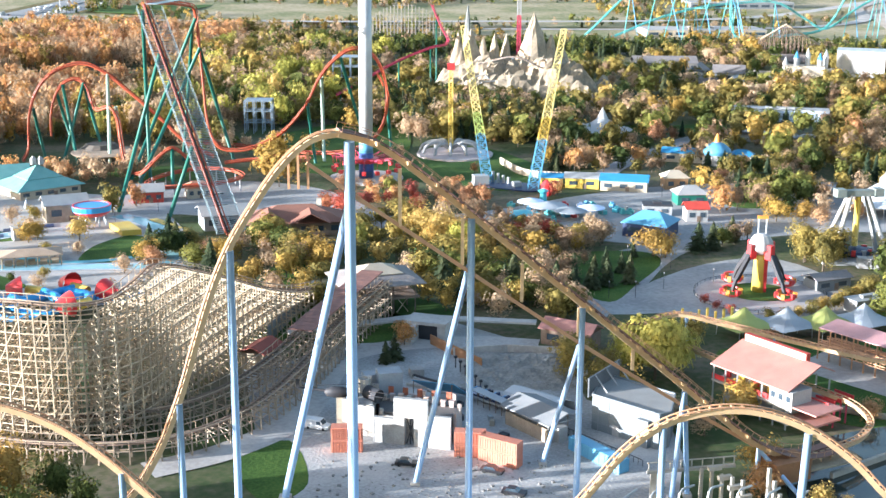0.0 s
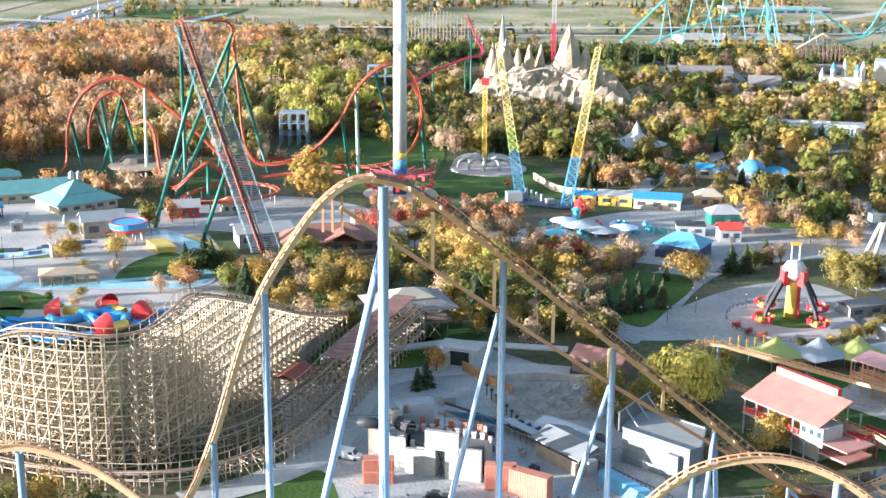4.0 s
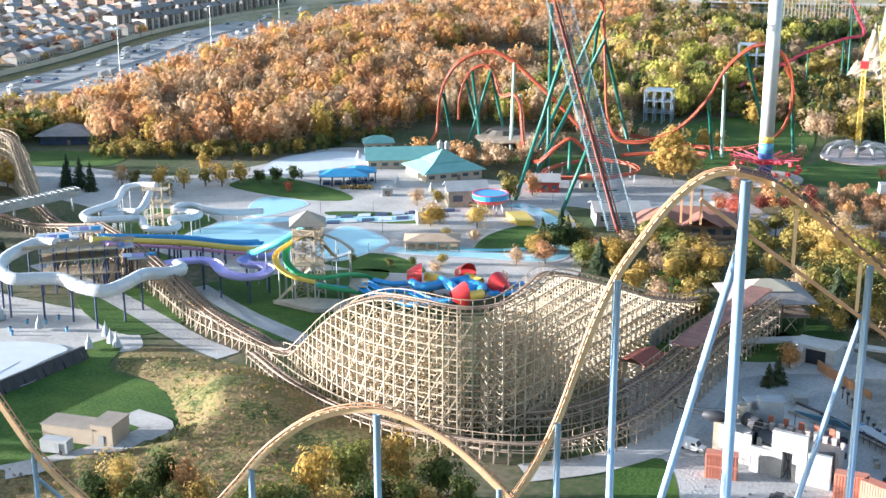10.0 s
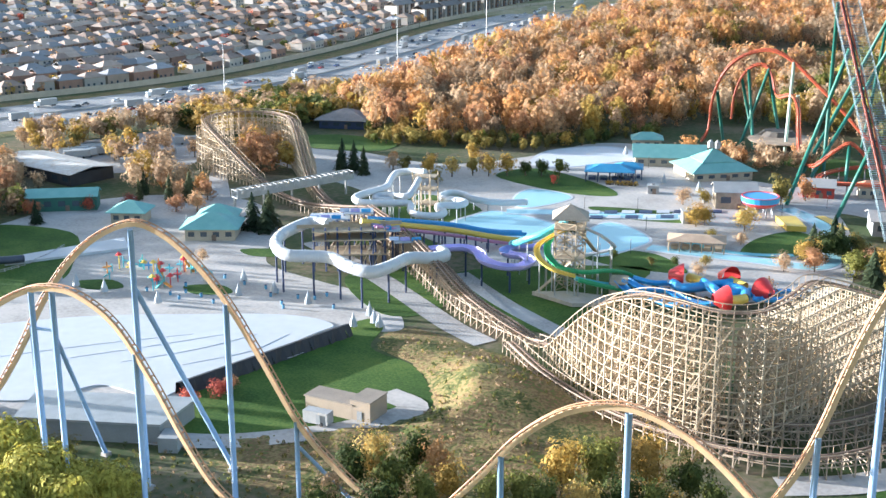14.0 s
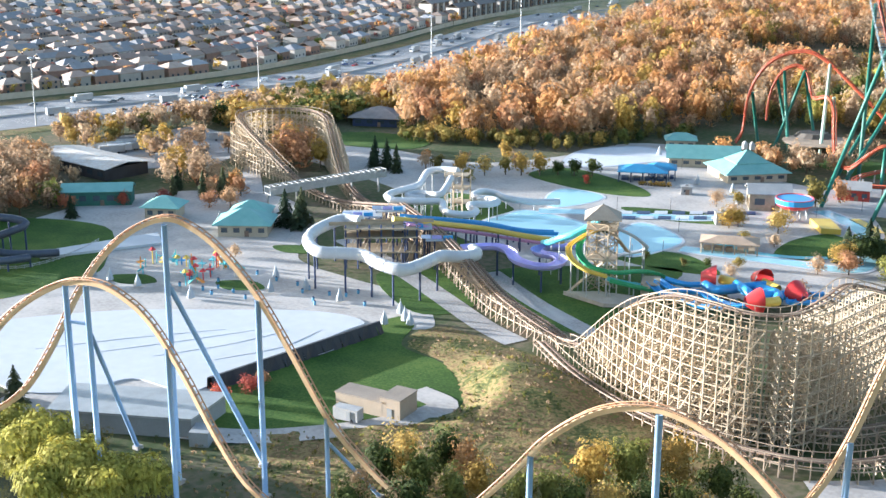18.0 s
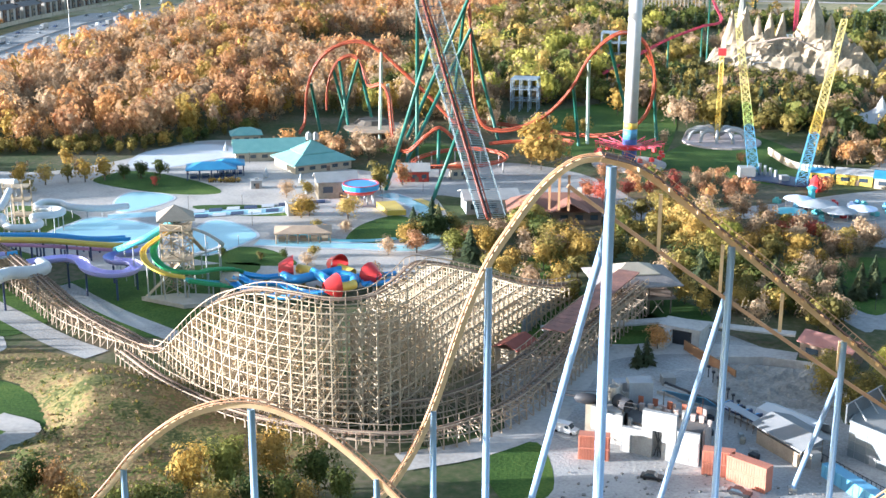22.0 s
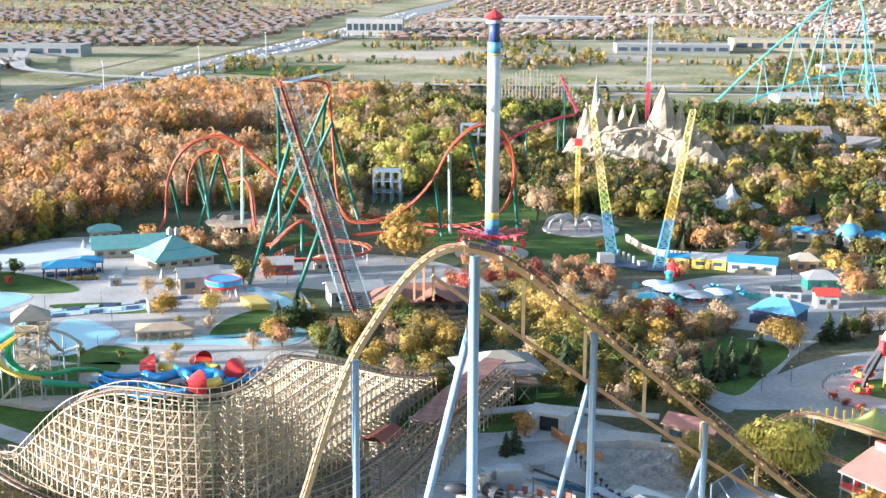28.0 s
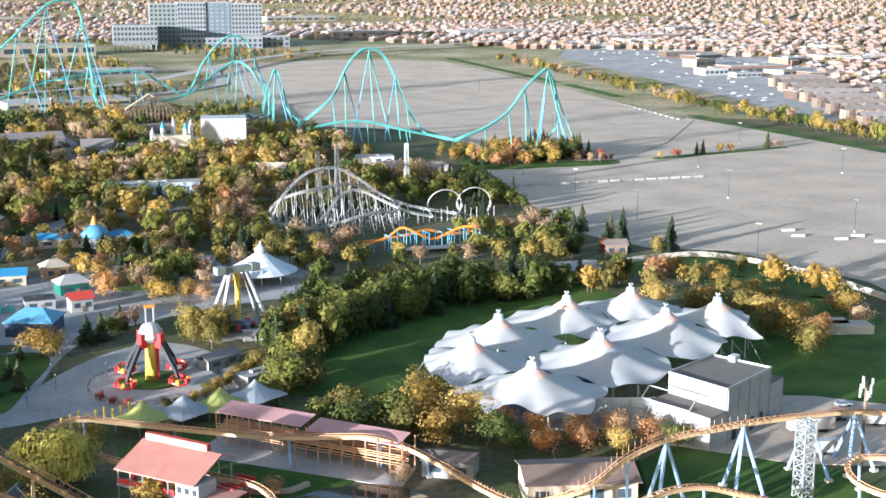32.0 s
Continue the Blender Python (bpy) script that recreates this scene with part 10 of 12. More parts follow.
part("track", Shape().tube(curve([(-8, 274, 1), (2, 266, 0.9), (20, 249, 0.9), (24, 240, 0.9)], 6), 0.35, 6), DARK, tr)
part("trestle", Shape().tube(curve([(-8, 272.6, 1), (1, 264.6, 0.9), (19, 247.6, 0.9), (23, 240, 0.9)], 6), 0.25, 6), STEEL, tr)
rw = Shape()
for k in range(11):
    rw.box((-4 + 1.1 * k, 298 - 1.6 * k, 1.3), (2.1, 0.3, 2.6), -55)
single("timber_wall", rw, mat("orange_timber", (0.42, 0.21, 0.10), rough=0.85), "orange-brown timber retaining wall", "wall")
tn = thing("tunnel_portal", (-6, 304, 0), "stepped concrete tunnel mouth", "tunnel")
part("portal", Shape().box((-9, 302, 2), (2, 9, 4), -18).box((-1, 304, 2), (2, 7, 4), -18).box((-5, 305, 4.4), (11, 7, 0.8), -18), CONCRETE, tn)
# dark block fills the portal in place of the shade inside
part("dark_mouth", Shape().box((-5, 304, 1.9), (6.2, 4, 3.6), -18), DARK, tn)
single("bridge_deck", Shape().beam((-40, 300, 2.4), (-8, 312, 3.0), 3.4, 0.5).beam((-8, 312, 3.0), (22, 308, 3.0), 3.0, 0.5), CONCRETE, "concrete walkway bridge behind the yard", "bridge", kind="structure")
tn2 = Shape()
for k in range(40):
    x, y = 8 + 1.0 * k * 0.75, 262 - 0.9 * k
    tn2.beam((x, y, 0), (x, y, 1.4), 0.12)
tn2.beam((8, 262, 1.4), (37, 227, 1.4), 0.12)
single("fence", tn2, DARK, "dark post fence across the gravel yard", "fence")
sc = Shape()
rr = random.Random(3)
for k in range(700):
    x, y = rr.uniform(-24, 26), rr.uniform(198, 296)
    if y > 262 or (232 < y < 262):
        continue
    s = rr.uniform(0.2, 0.6)
    sc.box((x, y, s * 0.3), (s, s * rr.uniform(0.6, 1.3), s * 0.7), rr.uniform(0, 90))
single("rubble", sc, mat("dull_stone", (0.27, 0.255, 0.235), (0.17, 0.16, 0.15), 0.95), "scattered grey rubble and stones", "rubble", kind="stuff")
for k in range(16):
    single("crate", Shape().box((rr.uniform(-14, 14), rr.uniform(238, 262), 0.6), (rr.uniform(0.8, 2.4), rr.uniform(0.8, 2), 1.2), rr.uniform(0, 90)), rr.choice([TIMBER, STEEL, DARK, CREAM, WHITE]), "prop crate lying in the set yard", "crate", "prop crates")


def car(x, y, rz, body, label, van=False, name="car", group="cars", z=0.0, detail=True):
    """Car: body with cabin, glass band, wheels."""
    ob = thing(name, (0, 0, 0), label, name, group)
    ln, w, h = (5.4, 2.0, 2.2) if van else (4.5, 1.8, 0.85)
    sec = [(-ln / 2, 0.35), (ln / 2, 0.35), (ln / 2, 0.8), (ln / 2 - 0.1, h * 0.62 + 0.35), (-ln / 2 + 0.05, h * 0.62 + 0.4)] if not van else [(-ln / 2, 0.35), (ln / 2, 0.35), (ln / 2, 1.0), (ln / 2 - 1.1, 1.25), (ln / 2 - 1.7, h), (-ln / 2, h)]
    s = Shape()
    n = len(sec)
    s.v = [(a, q * w / 2, b) for q in (-1, 1) for a, b in sec]
    s.f = [tuple(range(n)), tuple(n + k for k in reversed(range(n)))] + [(k, n + k, n + (k + 1) % n, (k + 1) % n) for k in range(n)]
    part("body", s, body, ob)
    if not van:
        c = [(-1.7, 0.9), (1.0, 0.9), (0.35, 1.45), (-1.2, 1.45)]
        t = Shape()
        t.v = [(a, q * w * 0.46, b) for q in (-1, 1) for a, b in c]
        t.f = [(0, 1, 2, 3), (7, 6, 5, 4), (0, 4, 5, 1), (1, 5, 6, 2), (2, 6, 7, 3), (3, 7, 4, 0)]
        part("cabin_glass", t, GLASS, ob)
        part("roof", Shape().box((-0.42, 0, 1.47), (1.5, w * 0.86, 0.06)), body, ob)
    else:
        part("windscreen", Shape().beam((ln / 2 - 1.08, 0, 1.3), (ln / 2 - 1.66, 0, 2.1), w * 0.86, 0.06), GLASS, ob)
        part("side_window", Shape().box((ln / 2 - 2.1, 0, 1.6), (0.9, w + 0.04, 0.6)), GLASS, ob)
    for a in (-ln * 0.31, ln * 0.31):
        for q in (-1, 1):
            part("wheel", Shape().pipe((a, q * w * 0.44, 0.33), (a, q * w * 0.52, 0.33), 0.33, 8), TYRE, ob)
    ob.matrix_basis = pose(x, y, z, 0, 0, rz)
    return ob


CAR_MATS = [mat("car_white", (0.75, 0.75, 0.75), rough=0.3), mat("car_silver", (0.45, 0.46, 0.48), rough=0.3, metal=0.3), mat("car_black", (0.025, 0.025, 0.03), rough=0.3), mat("car_red", (0.40, 0.03, 0.03), rough=0.3), mat("car_blue", (0.05, 0.09, 0.25), rough=0.3), mat("car_grey", (0.16, 0.17, 0.18), rough=0.3)]
car(-27, 244.5, -18, CAR_MATS[0], "white delivery van parked on the gravel", True, "van", "parked vehicles")
for x, y, a in ((-8, 226.5, -8), (8.3, 223.5, -22), (12, 214, -20)):
    ob = car(x, y, a, CAR_MATS[2], "black and white police prop car", False, "police_car", "parked vehicles")
    part("white_door", Shape().box((-0.3, 0, 0.72), (1.9, 1.84, 0.5)), CAR_MATS[0], ob)
    part("light_bar", Shape().box((-0.4, 0, 1.56), (0.3, 1.2, 0.14)), SLIDE_R, ob)
protos = [car(-470 + 4 * k, 500, 80, m, "%s car driving on the highway" % w, False, "car", "highway traffic", 0.2) for k, (m, w) in enumerate(zip(CAR_MATS, ("white", "silver", "black", "red", "dark blue", "dark grey")))]
vproto = car(-440, 560, 80, CAR_MATS[0], "white van driving on the highway", True, "van", "highway traffic", 0.2)
tk = thing("truck", (0, 0, 0), "white box truck driving on the highway", "truck", "highway traffic")
part("box", Shape().box((-1.5, 0, 2.4), (9, 2.5, 3.2)), WHITE, tk)
part("cab", Shape().box((4.4, 0, 1.7), (2.2, 2.3, 2.4)), CAR_MATS[0], tk)
part("windscreen", Shape().box((5.52, 0, 2.2), (0.06, 2.0, 0.9)), GLASS, tk)
for a in (-4.5, -3.3, 4.2):
    for q in (-1, 1):
        part("wheel", Shape().pipe((a, q * 1.0, 0.5), (a, q * 1.25, 0.5), 0.5, 8), TYRE, tk)
tk.matrix_basis = pose(-450, 600, 0.2, 0, 0, 90)
rc = random.Random(21)
for k in range(150):
    i = rc.randrange(30, 190)
    p, q = hwpath[i], hwpath[i + 1]
    d = (q - p).normalized()
    off = rc.choice([-25, -21, -17.2, -13.4, -9.5, 9.5, 13.4, 17.2, 21, 25])
    u = p + Vector((d.y, -d.x, 0)) * off
    a = math.degrees(math.atan2(d.y, d.x)) + (180 if off < 0 else 0)
    src = rc.choice(protos + [protos[0], vproto, tk] if k % 9 else [tk])
    copy_thing(src, pose(u.x, u.y, 0.21 + rise(u.x, u.y), 0, 0, a))
farc = Shape()
for k in range(260):
    i = rc.randrange(190, 420)
    if i + 1 >= len(hwpath):
        continue
    p, q = hwpath[i], hwpath[i + 1]
    d = (q - p).normalized()
    u = p + Vector((d.y, -d.x, 0)) * rc.choice([-25, -21, -17.2, -13.4, -9.5, 9.5, 13.4, 17.2, 21, 25])
    farc.box((u.x, u.y, 1 + rise(u.x, u.y)), (1.9, 4.6, 1.4), math.degrees(math.atan2(d.y, d.x)) - 90)
single("traffic", farc, CAR_MATS[0], "far traffic on the highway", "cars", kind="stuff")
# highway light masts
lm = None
for i in (25, 45, 70, 95, 120, 150, 185, 225):
    p = hwpath[i]
    if lm is None:
        lm = thing("light_mast", (0, 0, 0), "tall highway light mast with a ring of lamps", "light mast", "highway masts")
        part("pole", Shape().tube([(0, 0, 0), (0, 0, 32)], 0.4, 8, r_end=0.2), STEEL, lm)
        part("lamp_ring", Shape().lathe((0, 0, 31), [(0.4, 0), (1.6, 0.4), (1.6, 0.8), (0.3, 1.1)], 10), SILVER, lm)
        lm.matrix_basis = pose(p.x + 32, p.y, 0)
    else:
        copy_thing(lm, pose(p.x + 32, p.y, rise(p.x, p.y)))

# ---------------------------------------------------------------- amphitheatre tent
amph = thing("tensile_tent", (200, 295, 0), "white tensile tent roof with eight cone peaks", "tent")
CAPBLUE = mat("pale_blue_coating", (0.60, 0.66, 0.74), (0.52, 0.58, 0.66), 0.6)
PEAKS = [(161, 293), (180, 311), (210, 321), (234, 321), (164, 266), (195, 281), (228, 295), (250, 298)]


TIPS = [[(147.6, 293.8), (149.9, 274.7), (157.7, 310.8)], [(159.2, 312.6), (172.2, 326.6), (187.8, 328.9)], [(201.4, 336.6), (215.5, 338.2)], [(229.3, 338.2), (243.4, 335.8), (251.2, 328.0)],
        [(151.4, 259.5), (158.1, 248.6), (176.5, 266.9)], [(185.5, 260.7), (192.1, 258.9)], [(234.0, 276.4), (209.3, 266.9), (242.4, 281.5)], [(260.4, 295.0), (259.4, 305.0), (254.7, 312.0), (251.6, 286.3)]]


def tent_z(d):
    """Height of the fabric at a distance from its mast."""
    return 8.2 + 7.4 * max(0.0, 1 - d / 26.0) ** 2.1


def tent_reach(n, a):
    """How far the fabric of one mast runs in direction a: scallops between the tips, seams to the neighbours."""
    x, y = PEAKS[n]
    tips = sorted((math.atan2(q - y, p - x) % math.tau, math.hypot(p - x, q - y)) for p, q in TIPS[n])
    reach = 17.0
    for (a0, r0), (a1, r1) in zip(tips, tips[1:] + [(tips[0][0] + math.tau, tips[0][1])]):
        u = ((a - a0) % math.tau) / (a1 - a0)
        if u <= 1.0:
            w = min(1.0, (a1 - a0) / 1.6)
            reach = (r0 + (r1 - r0) * u) * (1 - 0.20 * w * math.sin(math.pi * u) ** 0.8)
            if a1 - a0 > 1.9:
                reach = max(reach, 18.5 - 1.5 * math.cos(6 * (a - a0)))
    for m, (p, q) in enumerate(PEAKS):
        along_n = (p - x) * math.cos(a) + (q - y) * math.sin(a)
        if m != n and along_n > 0.5:
            reach = min(reach, ((p - x) ** 2 + (q - y) ** 2) / (2 * along_n))
    return max(6.0, reach)


for n, (x, y) in enumerate(PEAKS):
    s, seg, lv = Shape(), 72, 14
    for i in range(lv + 1):
        for k in range(seg):
            a = math.tau * k / seg
            rr = 1.5 + (tent_reach(n, a) - 1.5) * i / lv
            s.v.append((x + rr * math.cos(a), y + rr * math.sin(a), tent_z(rr) + 0.5 * (i / lv) ** 3 * math.sin(9 * a + n)))
    for i in range(lv):
        for k in range(seg):
            s.f.append((i * seg + k, i * seg + (k + 1) % seg, (i + 1) * seg + (k + 1) % seg, (i + 1) * seg + k))
    c = part("canopy", s, FABRIC, amph, smooth=True)
    part("peak_band", Shape().lathe((x, y, 0), [(4.2 - 0.45 * q, tent_z(4.2 - 0.45 * q) + 0.16 + 0.1 * q) for q in range(6)], 18), PINKFAB, c, "pale pink fabric band")
    part("peak_cap", Shape().lathe((x, y, 0), [(2.3, tent_z(2.2) + 0.3), (1.7, 15.0), (1.35, 16.2), (1.25, 16.9), (0.5, 17.1)], 14), CAPBLUE, c, "pale blue-white cap ring")
    part("finial", Shape().box((x, y, 17.6), (0.7, 0.7, 1.2)).box((x, y, 18.2), (1.7, 0.3, 0.35), 20).box((x, y, 18.0), (0.3, 1.7, 0.35), 20), STEEL, c)
    part("mast", Shape().pipe((x, y, 0), (x, y, 17), 0.4, 8), STEEL, amph)
    for ex, ey in TIPS[n]:
        part("edge_pole", Shape().pipe((ex, ey, 0), (ex, ey, 8.4), 0.22, 6), STEEL, amph)
        ux, uy = ex - x, ey - y
        ul = math.hypot(ux, uy)
        part("guy_rope", Shape().pipe((ex, ey, 8.2), (ex + ux / ul * 7, ey + uy / ul * 7, 0.2), 0.06, 4), STEEL, amph)
# seats and dark bowl under the roof
seats = thing("seating", (190, 285, 0), "dark rows of seats under the tent", "seating")
for k in range(9):
    part("seat_block", Shape().prism([(156 + 7 * k, 268 + 4.2 * k), (166 + 7 * k, 266 + 4.2 * k), (166 + 7 * k, 296 + 3.2 * k), (156 + 7 * k, 290 + 3.2 * k)], 0.1, 0.5 + 0.14 * k), NAVY, seats)
wl = thing("scrim_wall", (172, 258, 0), "grey-white panel wall with V struts below the tent", "wall")
for k in range(10):
    x, y = 163.5 + 2.75 * k, 260 - 1.25 * k
    part("panel", Shape().box((x, y, 4.6), (3.0, 0.2, 8.4), -24.5), GREYCANVAS, wl)
    if k % 2:
        part("strut", Shape().beam((x - 2.2, y - 0.6, 3.6), (x, y - 1.6, 8.4), 0.22).beam((x + 2.2, y - 2.6, 3.6), (x, y - 1.6, 8.4), 0.22), WHITE, wl)
    part("rail", Shape().beam((x - 1.5, y + 0.2, 3.4), (x + 1.5, y - 1.2, 3.4), 0.16).beam((x - 1.5, y + 0.1, 6.2), (x + 1.5, y - 1.3, 6.2), 0.16), STEEL, wl)
sg = thing("stage_house", (206, 244, 0), "white stage house with dark flat roofs", "building")
HI, LO, WG = [(195, 250), (199, 232), (221, 241), (215, 257)], [(188, 248), (192, 229.5), (199.5, 232), (195.5, 250)], [(215, 257), (221, 241), (228, 244), (222, 260)]
part("wall", Shape().prism(HI, 0, 13.6), WHITE, sg)
part("side_wing", Shape().prism(LO, 0, 8.4), WHITE, sg)
part("side_wing", Shape().prism(WG, 0, 9.6), WHITE, sg)
DKROOF = mat("dark_flat_roof", (0.16, 0.145, 0.13), (0.12, 0.11, 0.10), 0.9)
part("roof", Shape().prism([(x, y) for x, y in HI], 13.6, 13.85).prism(LO, 8.4, 8.6).prism(WG, 9.6, 9.8), DKROOF, sg)
for a, b in zip(HI, HI[1:] + HI[:1]):
    part("parapet", Shape().beam((*a, 14.0), (*b, 14.0), 0.35, 0.8), WHITE, sg)
for k in range(4):
    part("door", Shape().box((203 + 4.4 * k, 233.4 + 1.8 * k, 1.8), (1.8, 0.2, 3.4), 22), DARK, sg)
for k in range(5):
    part("pilaster", Shape().box((199.6 + 5.2 * k, 232.1 + 2.13 * k, 6.8), (0.5, 0.3, 13.6), 22), GREYWALL, sg)
part("roof_frame", Shape().beam((189, 250, 11.5), (193, 236, 11.5), 0.3).beam((186, 249, 9), (190, 235, 9), 0.3).beam((189, 250, 11.5), (186, 249, 9), 0.3).beam((193, 236, 11.5), (190, 235, 9), 0.3), STEEL, sg)
part("roof_unit", Shape().box((217, 251, 14.6), (3, 2, 1.6), 22), SILVER, sg)
for x, y, ln, a in ((224, 229, 12, -18), (214, 216, 10, -20), (240, 226, 9, -30)):
    t3 = thing("semi_trailer", (x, y, 0), "white semi-trailer parked in the loading yard", "trailer", "yard trailers")
    part("box", Shape().box((x, y, 2.5), (ln, 2.5, 2.9), a), WHITE, t3)
    part("wheel_bogie", Shape().box((x + 2.8, y - 1, 0.6), (2.4, 2.3, 1.0), a), TYRE, t3)
for x, y, a, m in ((236, 232, -20, 2), (240, 236, -20, 3), (246, 240, -20, 1), (220, 240, 60, 5), (252, 226, 40, 0)):
    car(x, y, a, CAR_MATS[m], "parked car in the loading yard", False, "car", "parked vehicles", 0.2)
cell = thing("antenna_mast", (217, 205, 0), "brown antenna mast with white panel antennas", "mast")
part("pole", Shape().tube([(217, 205, 0), (217, 205, 21)], 0.45, 8, r_end=0.3), TIMBER_D, cell)
for k in range(9):
    a = math.tau * k / 9
    part("antenna", Shape().box((217 + 1.3 * math.cos(a), 205 + 1.3 * math.sin(a), 19.6 + 1.4 * (k % 3) - 1.4), (0.5, 0.35, 2.2), math.degrees(a)), WHITE, cell)
lt = thing("service_tower", (192.5, 198, 0), "grey lattice service tower beside the brake run", "tower")
lattice(lt, (192.5, 198, 0), (192.5, 198, 18), 3, 3, 8, STEEL, r=0.15)

# ---------------------------------------------------------------- station and return of the yellow coaster
RET = [(48, 296, 7.0), (52, 299.5, 7.8), (58, 300, 8.2), (66, 293.5, 8), (86, 275, 8), (98, 266, 8), (108, 259.5, 8.6), (114, 256, 8.6), (120, 251, 7.2), (126, 243, 4.2), (129, 232, 2.6), (131, 218, 3.4), (135, 208, 7.6), (142, 205, 10.6), (150, 205, 14.8), (160, 205, 17), (172, 205, 17.2), (185, 205, 17), (198, 205, 16.2), (212, 205, 15), (224, 204, 13), (236, 202, 11)]
box_track(hyper, curve(RET, 6))
box_track(hyper, curve([(116, 187, 3), (130, 190, 6), (142, 192.5, 9.6), (152, 194, 10.8), (162, 194.5, 9.8), (172, 194, 6.4), (182, 192, 3)], 6))
hx = [(206 + 9 * math.cos(a), 186 + 9 * math.sin(a), 7 + 1.2 * math.sin(a)) for a in np.linspace(-0.5, 5.4, 26)]
box_track(hyper, [Vector(p) for p in hx])
box_track(hyper, curve([(74, 226, 5), (80, 231, 5), (84, 238, 5.4), (83, 246, 6), (78, 252, 6.6), (72, 258, 7), (62, 268, 7), (54, 280, 7)], 6))
for x, y, z in ((160, 205, 16), (180, 204, 16.4), (200, 205, 15.2), (214, 205, 14)):
    for dx, dy in ((-4.2, -3), (4.2, -3), (1, 7)):
        column(hyper, (x, y, z), (x + dx, y + dy, 0.3), 0.42)
for x, y, z in ((150, 205, 14), (142, 205, 9.6), (135, 208, 6.6), (124, 246, 4.6), (116, 254.6, 7.8), (58, 298.5, 7.4), (76, 284, 7.2), (98, 266, 7.2), (206, 195, 6.5), (197, 186, 6.5), (215, 186, 6.5), (206, 177, 5.5), (152, 194, 9.8), (162, 194.5, 8.8)):
    column(hyper, (x, y, z), (x + 0.4, y, 0.3), 0.36)
rail = Shape()
for k in range(46):
    p = curve(RET, 6)[56 + k]
    rail.beam(p + Vector((0.4, -1.7, -0.4)), p + Vector((0.4, -1.7, 1.0)), 0.1)
    rail.beam(p + Vector((0, 1.7, -0.4)), p + Vector((0, 1.7, 1.0)), 0.1)
part("brake_railing", rail, RUSTY, hyper, kind="stuff")

rz0 = -55
stn = thing("coaster_station", (68, 258, 0), "white coaster station under a sloping red metal roof", "station")


def loc(cx, cy, rz, a, b2):
    c, s = math.cos(radians(rz)), math.sin(radians(rz))
    return cx + c * a - s * b2, cy + s * a + c * b2


STX, STY = 68.5, 257.5
part("lower_wall", Shape().box((STX, STY, 2.4), (18, 8, 4.8), rz0), WHITE, stn)
part("platform", Shape().box((STX, STY, 4.9), (21, 13, 0.5), rz0), CONCRETE, stn)
rs = Shape()
vs = []
for a, b2, z in ((-10.8, -6.8, 8.6), (10.8, -6.8, 8.6), (10.8, 3.0, 12.4), (-10.8, 3.0, 12.4), (-10.8, 7.6, 10.4), (10.8, 7.6, 10.4)):
    X, Y = loc(STX, STY, rz0, a, b2)
    vs.append((X, Y, z))
vs += [(x, y, z - 0.3) for x, y, z in vs]
rs.add(vs, [(0, 1, 2, 3), (3, 2, 5, 4), (7, 6, 9, 8), (8, 9, 10, 11), (0, 6, 7, 1), (4, 5, 11, 10), (1, 7, 8, 2), (2, 8, 11, 5), (0, 3, 9, 6), (3, 4, 10, 9)])
part("roof", rs, PINKROOF, stn, "sloping faded red metal roof")
seam = Shape()
for k in range(38):
    a = -10.7 + 0.58 * k
    p, q = loc(STX, STY, rz0, a, -6.8), loc(STX, STY, rz0, a, 3.0)
    seam.beam((*p, 8.64), (*q, 12.44), 0.05, 0.05)
part("seam_row", seam, PINKROOF, stn, kind="stuff")
rg = loc(STX, STY, rz0, -1.5, 3.4)
part("clerestory", Shape().box((*rg, 12.9), (17, 1.2, 1.9), rz0), REDROOF, stn, "red ridge upstand")
rg = loc(STX, STY, rz0, -1.5, 2.76)
part("clerestory_board", Shape().box((*rg, 13.0), (16.6, 0.08, 1.5), rz0), CREAM, stn, "tan board along the ridge upstand")
for k in range(7):
    for b2 in (-6.2, 6.8):
        X, Y = loc(STX, STY, rz0, -10.2 + 3.4 * k, b2)
        part("post", Shape().beam((X, Y, 0), (X, Y, 8.8), 0.3), WHITE, stn)
for k in range(5):
    X, Y = loc(STX, STY, rz0, -9 + 4 * k, -6.0)
    part("railing", Shape().box((X, Y, 5.7), (3.6, 0.12, 1.1), rz0), SLIDE_R, stn)
    X, Y = loc(STX, STY, rz0, -9 + 4 * k, -3)
    part("ride_panel", Shape().box((X, Y, 6.3), (1.6, 0.5, 2.2), rz0), SLIDE_Y if k % 2 else SLIDE_R, stn)
X, Y = loc(STX, STY, rz0, 8.6, -3.4)
bth = part("end_room", Shape().box((X, Y, 6.4), (6, 6, 4.2), rz0), WHITE, stn)
for k in range(3):
    X2, Y2 = loc(X, Y, rz0, -2 + 2 * k, -3.05)
    part("window", Shape().box((X2, Y2, 6.9), (1.0, 0.1, 1.2), rz0), GLASS, bth)
X, Y = loc(STX, STY, rz0, 14, -2)
part("transfer_shed", Shape().box((X, Y, 3), (7, 8, 0.4), rz0).box((X, Y, 5.4), (7.4, 8.4, 0.3), rz0), PINKROOF, stn)
for k in range(6):
    X, Y = loc(STX, STY, rz0, 12 + 1.4 * (k % 3), 3 + 4 * (k // 3))
    part("stair_frame", Shape().beam((X, Y, 0), (X, Y, 5), 0.3), MAGENTA, stn)
for k in range(5):
    X, Y = loc(STX, STY, rz0, 12.5, 1 + 2 * k)
    part("red_rail", Shape().box((X, Y, 5.4), (5, 0.14, 0.9), rz0), SLIDE_R, stn)

